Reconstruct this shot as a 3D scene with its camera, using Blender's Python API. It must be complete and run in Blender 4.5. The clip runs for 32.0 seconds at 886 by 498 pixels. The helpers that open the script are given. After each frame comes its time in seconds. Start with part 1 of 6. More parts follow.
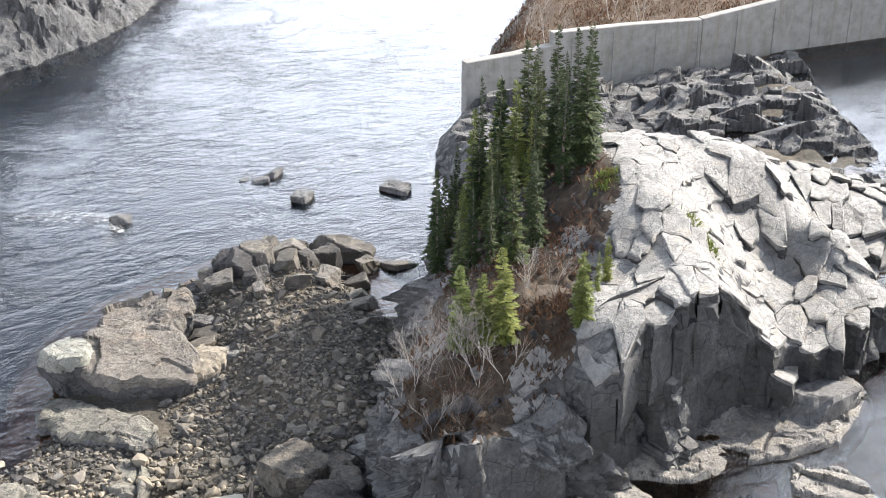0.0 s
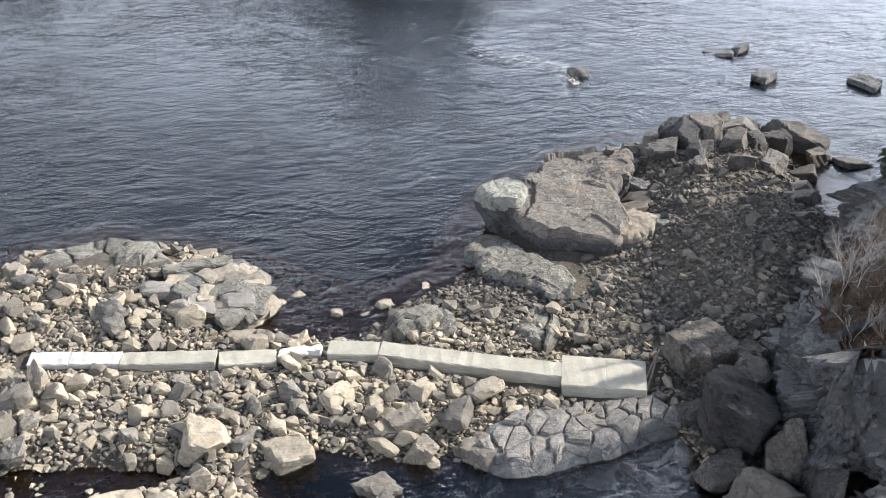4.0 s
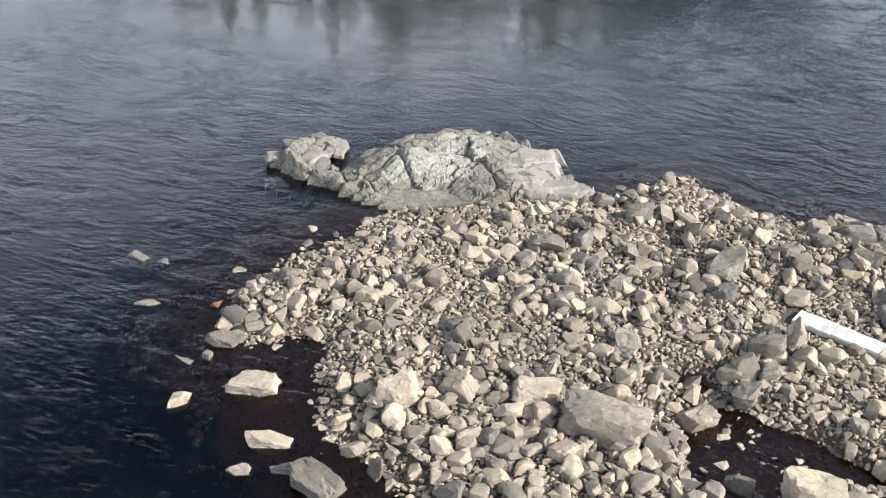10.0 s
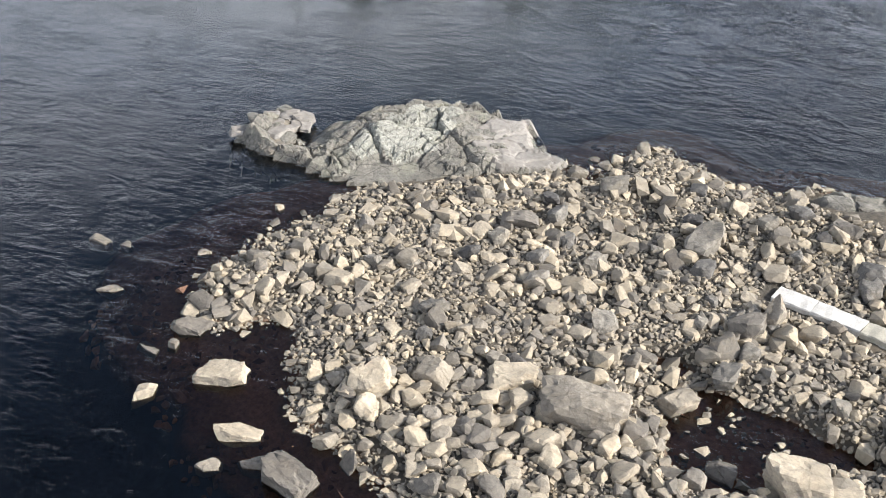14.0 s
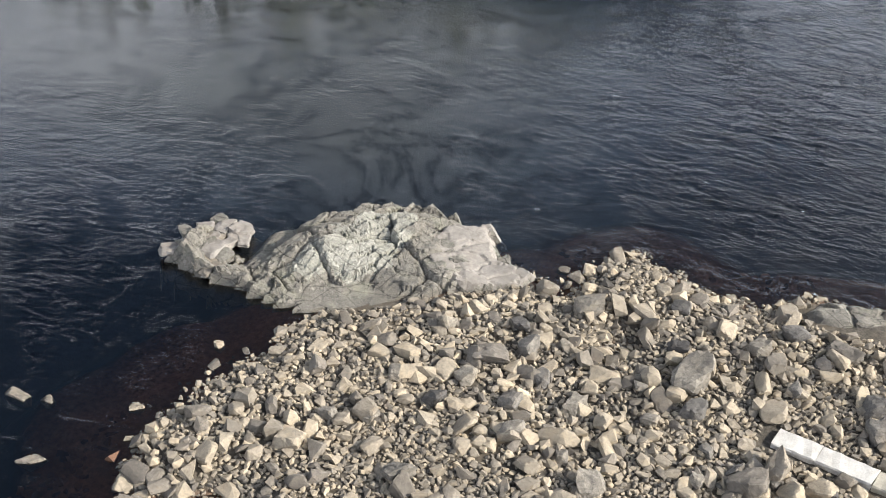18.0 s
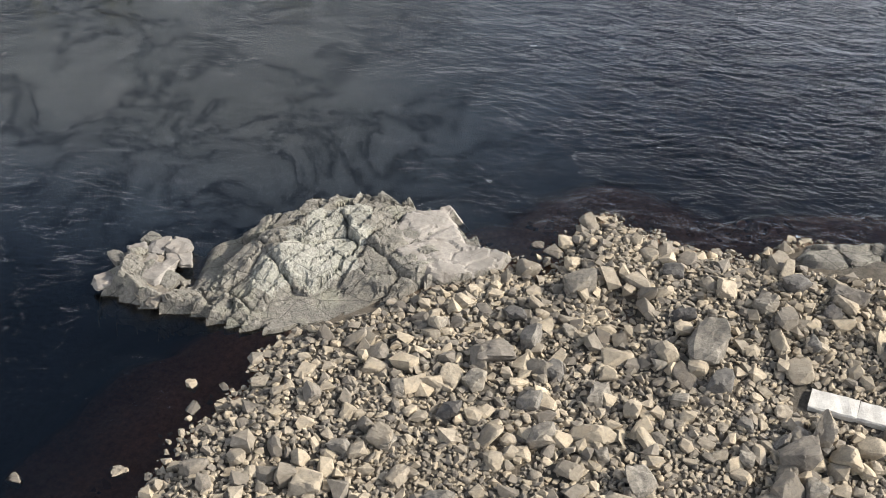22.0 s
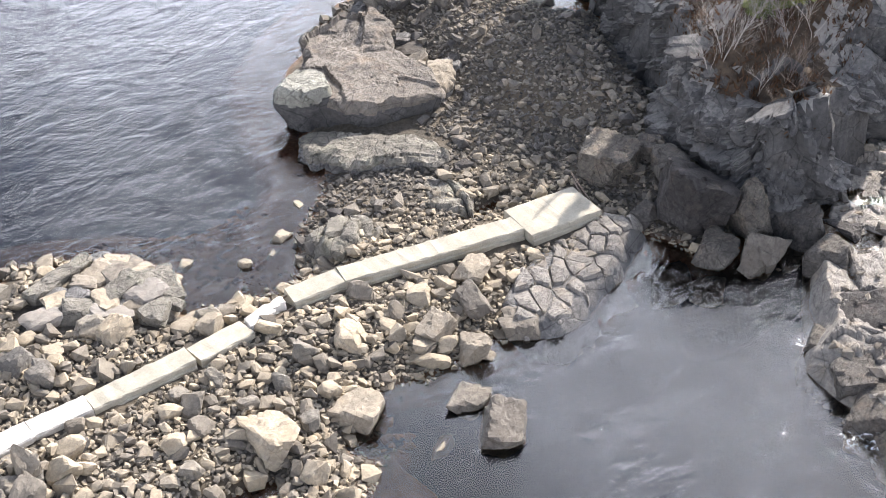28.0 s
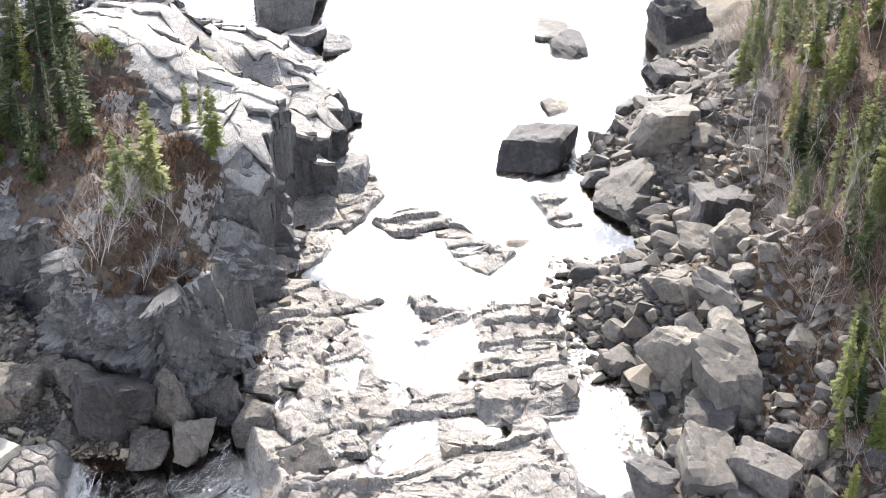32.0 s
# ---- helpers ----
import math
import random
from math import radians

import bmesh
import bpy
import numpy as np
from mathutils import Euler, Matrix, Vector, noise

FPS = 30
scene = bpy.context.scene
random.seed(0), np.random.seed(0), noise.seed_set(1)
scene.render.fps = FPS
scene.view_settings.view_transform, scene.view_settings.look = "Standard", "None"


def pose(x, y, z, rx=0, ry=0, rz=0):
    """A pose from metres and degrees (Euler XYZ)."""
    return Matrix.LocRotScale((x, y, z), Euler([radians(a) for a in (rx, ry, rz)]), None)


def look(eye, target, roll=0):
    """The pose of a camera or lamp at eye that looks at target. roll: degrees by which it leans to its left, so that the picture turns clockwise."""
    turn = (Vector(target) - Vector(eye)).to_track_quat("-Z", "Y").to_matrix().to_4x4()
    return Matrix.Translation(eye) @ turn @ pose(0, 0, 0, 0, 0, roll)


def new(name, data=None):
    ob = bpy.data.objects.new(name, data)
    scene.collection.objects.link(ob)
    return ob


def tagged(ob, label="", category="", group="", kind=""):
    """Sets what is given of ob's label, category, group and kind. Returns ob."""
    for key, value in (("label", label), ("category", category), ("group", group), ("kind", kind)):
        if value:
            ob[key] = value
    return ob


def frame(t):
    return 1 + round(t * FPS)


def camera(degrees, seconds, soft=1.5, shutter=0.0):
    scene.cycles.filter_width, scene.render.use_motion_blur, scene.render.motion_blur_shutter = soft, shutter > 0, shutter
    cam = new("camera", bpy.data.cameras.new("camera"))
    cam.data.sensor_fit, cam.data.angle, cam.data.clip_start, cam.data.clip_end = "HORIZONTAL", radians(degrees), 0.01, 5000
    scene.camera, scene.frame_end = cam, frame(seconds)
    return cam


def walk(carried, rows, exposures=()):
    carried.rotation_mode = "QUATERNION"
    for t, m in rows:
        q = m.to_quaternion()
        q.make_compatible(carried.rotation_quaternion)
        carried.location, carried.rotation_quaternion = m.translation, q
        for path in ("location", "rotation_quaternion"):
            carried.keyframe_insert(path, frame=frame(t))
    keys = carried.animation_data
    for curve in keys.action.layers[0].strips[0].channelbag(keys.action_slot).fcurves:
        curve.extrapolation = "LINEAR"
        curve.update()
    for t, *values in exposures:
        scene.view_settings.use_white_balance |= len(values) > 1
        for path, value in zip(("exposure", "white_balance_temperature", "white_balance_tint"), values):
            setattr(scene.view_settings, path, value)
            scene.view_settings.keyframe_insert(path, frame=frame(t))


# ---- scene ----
cam = camera(35.27, 32.0, soft=1.0)
PATH = [
    (0, pose(-1.33, -0.43, 41.20, 63.13, 0, -30.75)),
    (0.5, pose(-1.22, -0.33, 41.15, 61.67, 0, -29.50)),
    (1, pose(-1.17, -0.20, 41.14, 59.69, 0, -29.51)),
    (1.5, pose(-1.13, -0.12, 41.15, 59.05, 0, -29.43)),
    (2, pose(-1.13, -0.13, 41.13, 58.97, 0, -25.41)),
    (2.5, pose(-0.91, -0.10, 40.98, 58.39, 0, -16.27)),
    (3, pose(-0.71, -0.03, 40.78, 57.94, 0, -13.54)),
    (3.5, pose(-0.82, -0.03, 40.77, 57.82, 0, -12.01)),
    (5.5, pose(-0.02, 0.08, 40.15, 58.32, 0, -1.60)),
    (6, pose(0.00, 0.00, 40.00, 58.51, 0, 1.77)),
    (6.5, pose(0.11, 0.10, 40.06, 58.48, 0, 4.65)),
    (7, pose(0.15, 0.23, 40.06, 58.44, 0, 8.32)),
    (7.5, pose(0.24, 0.40, 40.03, 58.31, 0, 13.71)),
    (8, pose(0.31, 0.66, 40.00, 58.08, 0, 21.22)),
    (8.5, pose(0.47, 0.87, 39.96, 58.06, 0, 28.13)),
    (9, pose(0.54, 0.96, 39.98, 58.04, 0, 29.10)),
    (9.5, pose(0.57, 0.94, 40.00, 57.65, 0, 29.13)),
    (10, pose(0.55, 0.92, 40.02, 56.61, 0, 29.13)),
    (10.5, pose(0.50, 0.96, 40.10, 55.46, 0, 29.15)),
    (11, pose(0.47, 1.00, 40.14, 54.56, 0, 29.25)),
    (11.5, pose(0.48, 1.00, 40.24, 54.32, 0, 29.96)),
    (12, pose(0.42, 1.03, 40.29, 54.33, 0, 30.06)),
    (12.5, pose(0.27, 1.30, 40.34, 54.34, 0, 30.16)),
    (13, pose(0.02, 1.73, 40.33, 54.32, 0, 28.17)),
    (13.5, pose(-0.33, 2.21, 40.30, 54.43, 0, 27.13)),
    (15.5, pose(-2.43, 6.42, 41.63, 53.56, 0, 29.99)),
    (16, pose(-3.24, 7.62, 42.17, 53.16, 0, 29.87)),
    (16.5, pose(-4.09, 8.88, 42.47, 52.92, 0, 29.79)),
    (17, pose(-4.67, 9.93, 42.45, 53.07, 0, 26.88)),
    (17.5, pose(-5.45, 11.03, 42.49, 53.00, 0, 25.41)),
    (18, pose(-6.41, 11.87, 42.68, 52.86, 0, 24.23)),
    (18.5, pose(-7.49, 12.47, 42.56, 52.96, 0, 22.63)),
    (19, pose(-8.55, 12.91, 42.17, 53.34, 0, 22.46)),
    (19.5, pose(-9.65, 13.33, 41.98, 53.44, 0, 21.80)),
    (20, pose(-11.03, 13.66, 41.85, 52.51, 0, 21.11)),
    (20.5, pose(-12.44, 13.91, 41.77, 51.10, 0, 20.91)),
    (21, pose(-14.02, 14.40, 42.05, 49.79, 0, 20.08)),
    (21.5, pose(-15.58, 14.68, 41.97, 49.61, 0, 18.02)),
    (22, pose(-17.16, 14.85, 41.96, 49.55, 0, 12.24)),
    (22.5, pose(-18.74, 15.16, 41.78, 49.52, 0, 7.45)),
    (23, pose(-20.24, 15.46, 41.60, 49.57, 0, 6.73)),
    (23.5, pose(-21.95, 15.68, 41.23, 49.85, 0, 4.34)),
    (24, pose(-23.60, 15.99, 40.90, 49.93, 0, -6.05)),
    (24.5, pose(-25.56, 16.58, 40.48, 50.12, 0, -14.39)),
    (25, pose(-26.64, 17.13, 40.52, 49.86, 0, -21.08)),
    (25.5, pose(-26.96, 17.53, 40.25, 49.74, 0, -30.94)),
    (26, pose(-27.01, 17.48, 39.80, 49.99, 0, -41.28)),
    (26.5, pose(-27.15, 17.66, 39.83, 49.89, 0, -47.09)),
    (28.5, pose(-26.29, 17.73, 39.05, 53.80, 0, -47.23)),
    (29, pose(-26.27, 17.67, 39.07, 55.04, 0, -48.63)),
    (29.5, pose(-26.37, 17.63, 39.05, 56.37, 0, -50.74)),
    (30, pose(-26.56, 17.70, 39.03, 57.59, 0, -57.59)),
    (30.5, pose(-26.72, 17.65, 39.03, 58.72, 0, -65.01)),
    (31, pose(-26.85, 17.73, 39.04, 59.81, 0, -71.47)),
    (31.5, pose(-26.96, 17.86, 39.11, 60.64, 0, -75.92)),
    (32, pose(-27.05, 17.96, 38.96, 61.01, 0, -76.26)),
]
EXPOSURES = [(0, 1.42, 6350, 10), (4, 1.06, 6150, 10), (7, 0.96, 6180, 10), (10, 0.95, 6200, 10), (16, 0.92, 6250, 10), (20, 0.76, 6550, 10), (24, 0.74, 6500, 10), (26, 1.28, 6400, 11), (29, 1.48, 6400, 15), (32, 1.85, 6350, 13)]
walk(cam, PATH, EXPOSURES)

# ---- light ----
SUN_AZ, SUN_EL = radians(78), radians(29.5)     # clockwise from +y, above the horizon
world = bpy.data.worlds.new("sky")
scene.world = world
world.use_nodes = True
wn, wl = world.node_tree.nodes, world.node_tree.links
wn.clear()
sky = wn.new("ShaderNodeTexSky")
sky.sky_type, sky.sun_disc = "NISHITA", False
sky.sun_elevation, sky.sun_rotation = SUN_EL, SUN_AZ
sky.air_density, sky.dust_density = 1.0, 2.0
wbg = wn.new("ShaderNodeBackground")
wbg.inputs["Strength"].default_value = 0.066
wout = wn.new("ShaderNodeOutputWorld")
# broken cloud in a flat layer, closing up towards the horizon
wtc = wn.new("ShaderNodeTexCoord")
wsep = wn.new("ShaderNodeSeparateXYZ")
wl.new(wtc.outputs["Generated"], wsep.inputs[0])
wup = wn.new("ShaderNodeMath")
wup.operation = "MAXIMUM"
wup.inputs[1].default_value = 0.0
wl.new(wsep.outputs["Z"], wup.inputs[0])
wadd = wn.new("ShaderNodeMath")
wadd.inputs[1].default_value = 0.22
wl.new(wup.outputs[0], wadd.inputs[0])
wdiv = wn.new("ShaderNodeVectorMath")
wdiv.operation = "DIVIDE"
wl.new(wtc.outputs["Generated"], wdiv.inputs[0])
wl.new(wadd.outputs[0], wdiv.inputs[1])
wno = wn.new("ShaderNodeTexNoise")
wno.inputs["Scale"].default_value, wno.inputs["Detail"].default_value = 2.0, 7
wl.new(wdiv.outputs["Vector"], wno.inputs["Vector"])
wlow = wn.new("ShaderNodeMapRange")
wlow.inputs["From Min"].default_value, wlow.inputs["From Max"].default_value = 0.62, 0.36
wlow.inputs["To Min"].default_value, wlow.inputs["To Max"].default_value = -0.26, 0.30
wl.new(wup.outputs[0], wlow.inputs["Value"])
wcov = wn.new("ShaderNodeMath")
# unseen cloud, thicker away from the sun, set by what the river mirrors
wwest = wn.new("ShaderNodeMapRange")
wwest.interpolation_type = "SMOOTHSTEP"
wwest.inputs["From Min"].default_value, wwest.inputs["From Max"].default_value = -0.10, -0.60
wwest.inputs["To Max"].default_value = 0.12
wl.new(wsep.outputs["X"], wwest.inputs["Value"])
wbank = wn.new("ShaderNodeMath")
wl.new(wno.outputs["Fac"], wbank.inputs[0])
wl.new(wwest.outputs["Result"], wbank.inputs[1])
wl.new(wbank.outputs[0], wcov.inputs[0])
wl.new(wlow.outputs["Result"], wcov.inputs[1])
whaze = wn.new("ShaderNodeMapRange")
whaze.interpolation_type = "SMOOTHSTEP"
whaze.inputs["From Min"].default_value, whaze.inputs["From Max"].default_value = 0.58, 0.95
whaze.inputs["To Min"].default_value, whaze.inputs["To Max"].default_value = 0.0, 0.45
wcov2 = wn.new("ShaderNodeMath")
wl.new(wcov.outputs[0], wcov2.inputs[0])
wl.new(whaze.outputs["Result"], wcov2.inputs[1])
wrp = wn.new("ShaderNodeValToRGB")
wrp.color_ramp.elements[0].position, wrp.color_ramp.elements[1].position = 0.46, 0.70
wmx = wn.new("ShaderNodeMix")
wmx.data_type = "RGBA"
# thin cloud shines brighter towards the sun
wdot = wn.new("ShaderNodeVectorMath")
wdot.operation = "DOT_PRODUCT"
wdot.inputs[1].default_value = (math.sin(SUN_AZ) * math.cos(SUN_EL), math.cos(SUN_AZ) * math.cos(SUN_EL), math.sin(SUN_EL))
wglow = wn.new("ShaderNodeMapRange")
wglow.interpolation_type = "SMOOTHSTEP"
wglow.inputs["From Min"].default_value, wglow.inputs["From Max"].default_value = 0.12, 1.0
wglow.inputs["To Min"].default_value, wglow.inputs["To Max"].default_value = 15.0, 36.0
wl.new(wtc.outputs["Generated"], wdot.inputs[0])
wl.new(wdot.outputs["Value"], wglow.inputs["Value"])
wl.new(wdot.outputs["Value"], whaze.inputs["Value"])
wtone = wn.new("ShaderNodeVectorMath")
wtone.operation = "MULTIPLY"
wtone.inputs[1].default_value = (0.92, 0.975, 1.09)
# the unseen bank low over the far shore, made brightest for the water's reflection
wbase = wn.new("ShaderNodeMapRange")
wbase.interpolation_type = "SMOOTHSTEP"
wbase.inputs["From Min"].default_value, wbase.inputs["From Max"].default_value = 0.34, 0.60
wbase.inputs["To Min"].default_value, wbase.inputs["To Max"].default_value = 1.25, 0.75
wl.new(wup.outputs[0], wbase.inputs["Value"])
wlit = wn.new("ShaderNodeMath")
wlit.operation = "MULTIPLY"
wl.new(wglow.outputs["Result"], wlit.inputs[0])
wl.new(wbase.outputs["Result"], wlit.inputs[1])
wl.new(wlit.outputs[0], wtone.inputs[0])
wl.new(wtone.outputs["Vector"], wmx.inputs["B"])
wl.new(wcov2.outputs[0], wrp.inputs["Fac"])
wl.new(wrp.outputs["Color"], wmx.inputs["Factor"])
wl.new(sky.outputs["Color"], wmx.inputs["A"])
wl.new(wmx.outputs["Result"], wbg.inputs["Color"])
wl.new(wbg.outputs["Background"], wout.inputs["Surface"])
sun = new("sun", bpy.data.lights.new("sun", "SUN"))
sun.data.energy, sun.data.angle, sun.data.color = 5.0, radians(0.6), (1.0, 0.93, 0.82)
sun.matrix_world = look((math.sin(SUN_AZ) * math.cos(SUN_EL) * 300, math.cos(SUN_AZ) * math.cos(SUN_EL) * 300, math.sin(SUN_EL) * 300), (0, 0, 0))


# ---- materials ----
def material(name, rough=0.9, spec=0.3):
    m = bpy.data.materials.new(name)
    m.use_nodes = True
    n, l = m.node_tree.nodes, m.node_tree.links
    b = n["Principled BSDF"]
    b.inputs["Roughness"].default_value, b.inputs["Specular IOR Level"].default_value = rough, spec
    return m, n, l, b


def noise_node(n, l, scale, detail=6, rough=0.6, vec=None, dist=0.0):
    k = n.new("ShaderNodeTexNoise")
    k.inputs["Scale"].default_value, k.inputs["Detail"].default_value = scale, detail
    k.inputs["Roughness"].default_value, k.inputs["Distortion"].default_value = rough, dist
    if vec is not None:
        l.new(vec, k.inputs["Vector"])
    return k


def ramp(n, l, fac, *stops):
    r = n.new("ShaderNodeValToRGB")
    e = r.color_ramp.elements
    while len(e) < len(stops):
        e.new(0.5)
    for s, (p, c) in zip(e, stops):
        s.position, s.color = p, (*c, 1) if len(c) == 3 else c
    l.new(fac, r.inputs["Fac"])
    return r.outputs["Color"]


def mixc(n, l, fac, a, b, mode="MIX"):
    m = n.new("ShaderNodeMix")
    m.data_type, m.blend_type = "RGBA", mode
    for key, v in (("Factor", fac), ("A", a), ("B", b)):
        if isinstance(v, (int, float)):
            m.inputs[key].default_value = v
        elif isinstance(v, tuple):
            m.inputs[key].default_value = (*v, 1)
        else:
            l.new(v, m.inputs[key])
    return m.outputs["Result"]


def world_pos(n):
    return n.new("ShaderNodeNewGeometry").outputs["Position"]


def bump(n, l, b, height, strength, dist):
    k = n.new("ShaderNodeBump")
    k.inputs["Strength"].default_value, k.inputs["Distance"].default_value = strength, dist
    l.new(height, k.inputs["Height"])
    l.new(k.outputs["Normal"], b.inputs["Normal"])


def rock_material(name, dark, mid, light, grain=1.0, stain_shade=0.5, vary=None, rough=0.88, tint=(0.30, 0.24, 0.17), lines=0.45, mottle=0.75):
    m, n, l, b = material(name, rough, 0.25)
    fleck = 0.22
    p = world_pos(n)
    big = noise_node(n, l, 0.35 * grain, 4, 0.6, p)
    fine = noise_node(n, l, 5.0 * grain, 9, 0.72, p)
    col = ramp(n, l, fine.outputs["Fac"], (0.24, dark), (0.50, mid), (0.78, light))
    col = mixc(n, l, ramp(n, l, big.outputs["Fac"], (0.38, (0, 0, 0)), (0.62, (1, 1, 1))), col, tuple(0.75 * v for v in mid))
    warm = noise_node(n, l, 0.9 * grain, 5, 0.6, p, 0.4)
    col = mixc(n, l, ramp(n, l, warm.outputs["Fac"], (0.52, (0, 0, 0)), (0.72, (stain_shade, stain_shade, stain_shade))), col, tint)
    speck = noise_node(n, l, 26.0 * grain, 3, 0.6, p)
    col = mixc(n, l, ramp(n, l, speck.outputs["Fac"], (0.55, (0, 0, 0)), (0.70, (fleck, fleck, fleck))), col, dark)
    if vary:
        src = n.new("ShaderNodeObjectInfo").outputs["Random"] if vary == "object" else n.new("ShaderNodeNewGeometry").outputs["Random Per Island"]
        col = mixc(n, l, 0.92, col, ramp(n, l, src, (0.0, (0.42, 0.41, 0.42)), (0.22, (0.68, 0.665, 0.655)), (0.55, (1.02, 0.97, 0.89)), (1.0, (1.48, 1.38, 1.20))), "MULTIPLY")
    mott = noise_node(n, l, 2.0 * grain, 6, 0.7, p, 0.8)
    col = mixc(n, l, mottle, col, ramp(n, l, mott.outputs["Fac"], (0.32, (0.62, 0.62, 0.64)), (0.5, (1.2, 1.2, 1.2)), (0.66, (1.6, 1.58, 1.52))), "MULTIPLY")
    heights = []
    for scale, width, deep in ((0.55, 0.022, 0.9 * lines), (1.9, 0.030, 0.4 * lines)):
        vor = n.new("ShaderNodeTexVoronoi")
        vor.feature = "DISTANCE_TO_EDGE"
        vor.inputs["Scale"].default_value = scale * grain
        stretch = n.new("ShaderNodeMapping")
        stretch.inputs["Rotation"].default_value = (0.3, 0.2, 0.7)
        stretch.inputs["Scale"].default_value = (1.0, 1.9, 1.3)
        l.new(mixc(n, l, 0.30 / scale / 6, p, mott.outputs["Color"], "ADD"), stretch.inputs["Vector"])
        l.new(stretch.outputs["Vector"], vor.inputs["Vector"])
        # dark hairline joints
        line = ramp(n, l, vor.outputs["Distance"], (0.0, (1 - deep, 1 - deep, 1 - deep)), (width, (1, 1, 1)))
        col = mixc(n, l, 1.0, col, line, "MULTIPLY")
        heights.append(line)
    l.new(col, b.inputs["Base Color"])
    both = mixc(n, l, 1.0, heights[0], heights[1], "MULTIPLY")
    add = n.new("ShaderNodeMath")
    add.operation = "MULTIPLY_ADD"
    l.new(both, add.inputs[0])
    add.inputs[1].default_value = 0.30
    l.new(fine.outputs["Fac"], add.inputs[2])
    bump(n, l, b, add.outputs[0], 0.9 if lines > 0.3 else 0.6, 0.20 if lines > 0.3 else 0.10)
    return m


M_SLAB = rock_material("pale_granite", (0.165, 0.158, 0.148), (0.27, 0.258, 0.242), (0.38, 0.362, 0.337), 1.0, 0.6, None, 0.88, (0.30, 0.26, 0.21), 0.5, 0.6)
M_CLIFF = rock_material("dark_gneiss", (0.075, 0.074, 0.074), (0.15, 0.145, 0.14), (0.24, 0.23, 0.22), 0.9, 0.35, None, 0.88, (0.17, 0.14, 0.11), 0.5, 0.7)
M_LICHEN = rock_material("lichened_rock", (0.11, 0.103, 0.088), (0.175, 0.162, 0.138), (0.27, 0.25, 0.212), 1.0, 0.35, None, 0.9, (0.30, 0.30, 0.22), 0.55, 0.7)
M_PALE = rock_material("pale_lichen_rock", (0.17, 0.163, 0.138), (0.265, 0.257, 0.22), (0.38, 0.37, 0.32), 1.0, 0.3, None, 0.9, (0.26, 0.26, 0.19), 0.5, 0.55)
M_POINT = rock_material("tan_grey_rock", (0.09, 0.08, 0.069), (0.165, 0.147, 0.127), (0.25, 0.226, 0.196), 1.0, 0.4, None, 0.9, (0.23, 0.17, 0.12), 0.4, 0.6)
M_FLAT = rock_material("smooth_brown_rock", (0.15, 0.135, 0.12), (0.225, 0.205, 0.18), (0.29, 0.265, 0.235), 0.8, 0.35, None, 0.85, (0.20, 0.165, 0.13), 0.15, 0.4)
M_STONE = rock_material("rubble_stone", (0.155, 0.139, 0.115), (0.255, 0.229, 0.189), (0.35, 0.317, 0.265), 1.6, 0.4, "island", 0.9, (0.26, 0.21, 0.15), 0.0, 0.45)
M_BLOCK = rock_material("boulder_stone", (0.145, 0.131, 0.111), (0.245, 0.221, 0.186), (0.34, 0.31, 0.263), 1.1, 0.4, "object", 0.9, (0.25, 0.205, 0.15), 0.22, 0.55)
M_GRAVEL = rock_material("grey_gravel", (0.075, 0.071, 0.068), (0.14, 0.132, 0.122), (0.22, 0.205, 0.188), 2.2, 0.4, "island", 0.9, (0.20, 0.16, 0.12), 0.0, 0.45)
M_LEDGE = rock_material("ledge_gneiss", (0.12, 0.11, 0.10), (0.24, 0.222, 0.20), (0.36, 0.338, 0.305), 1.1, 0.4)
# darker copy of the cliff rock, with the shade of steep faces in its colour
M_FACE = rock_material("shade_dark_cliff", (0.042, 0.042, 0.044), (0.085, 0.083, 0.082), (0.15, 0.146, 0.142), 0.9, 0.3, None, 0.85, (0.10, 0.085, 0.07), 0.5, 0.7)
M_BANK = rock_material("bank_boulder", (0.042, 0.041, 0.040), (0.098, 0.094, 0.091), (0.175, 0.166, 0.158), 1.0, 0.3, "object", 0.88, (0.24, 0.21, 0.17), 0.15, 0.55)

M_FALLEN = rock_material("fallen_block", (0.045, 0.043, 0.041), (0.10, 0.095, 0.091), (0.20, 0.19, 0.178), 1.5, 0.4, "object", 0.88, (0.19, 0.15, 0.125), 0.55, 0.9)
M_IRONBED = rock_material("drowned_stone", (0.07, 0.038, 0.026), (0.15, 0.085, 0.058), (0.24, 0.15, 0.105), 1.6, 0.4, "island", 0.9, (0.11, 0.055, 0.03), 0.0, 0.4)


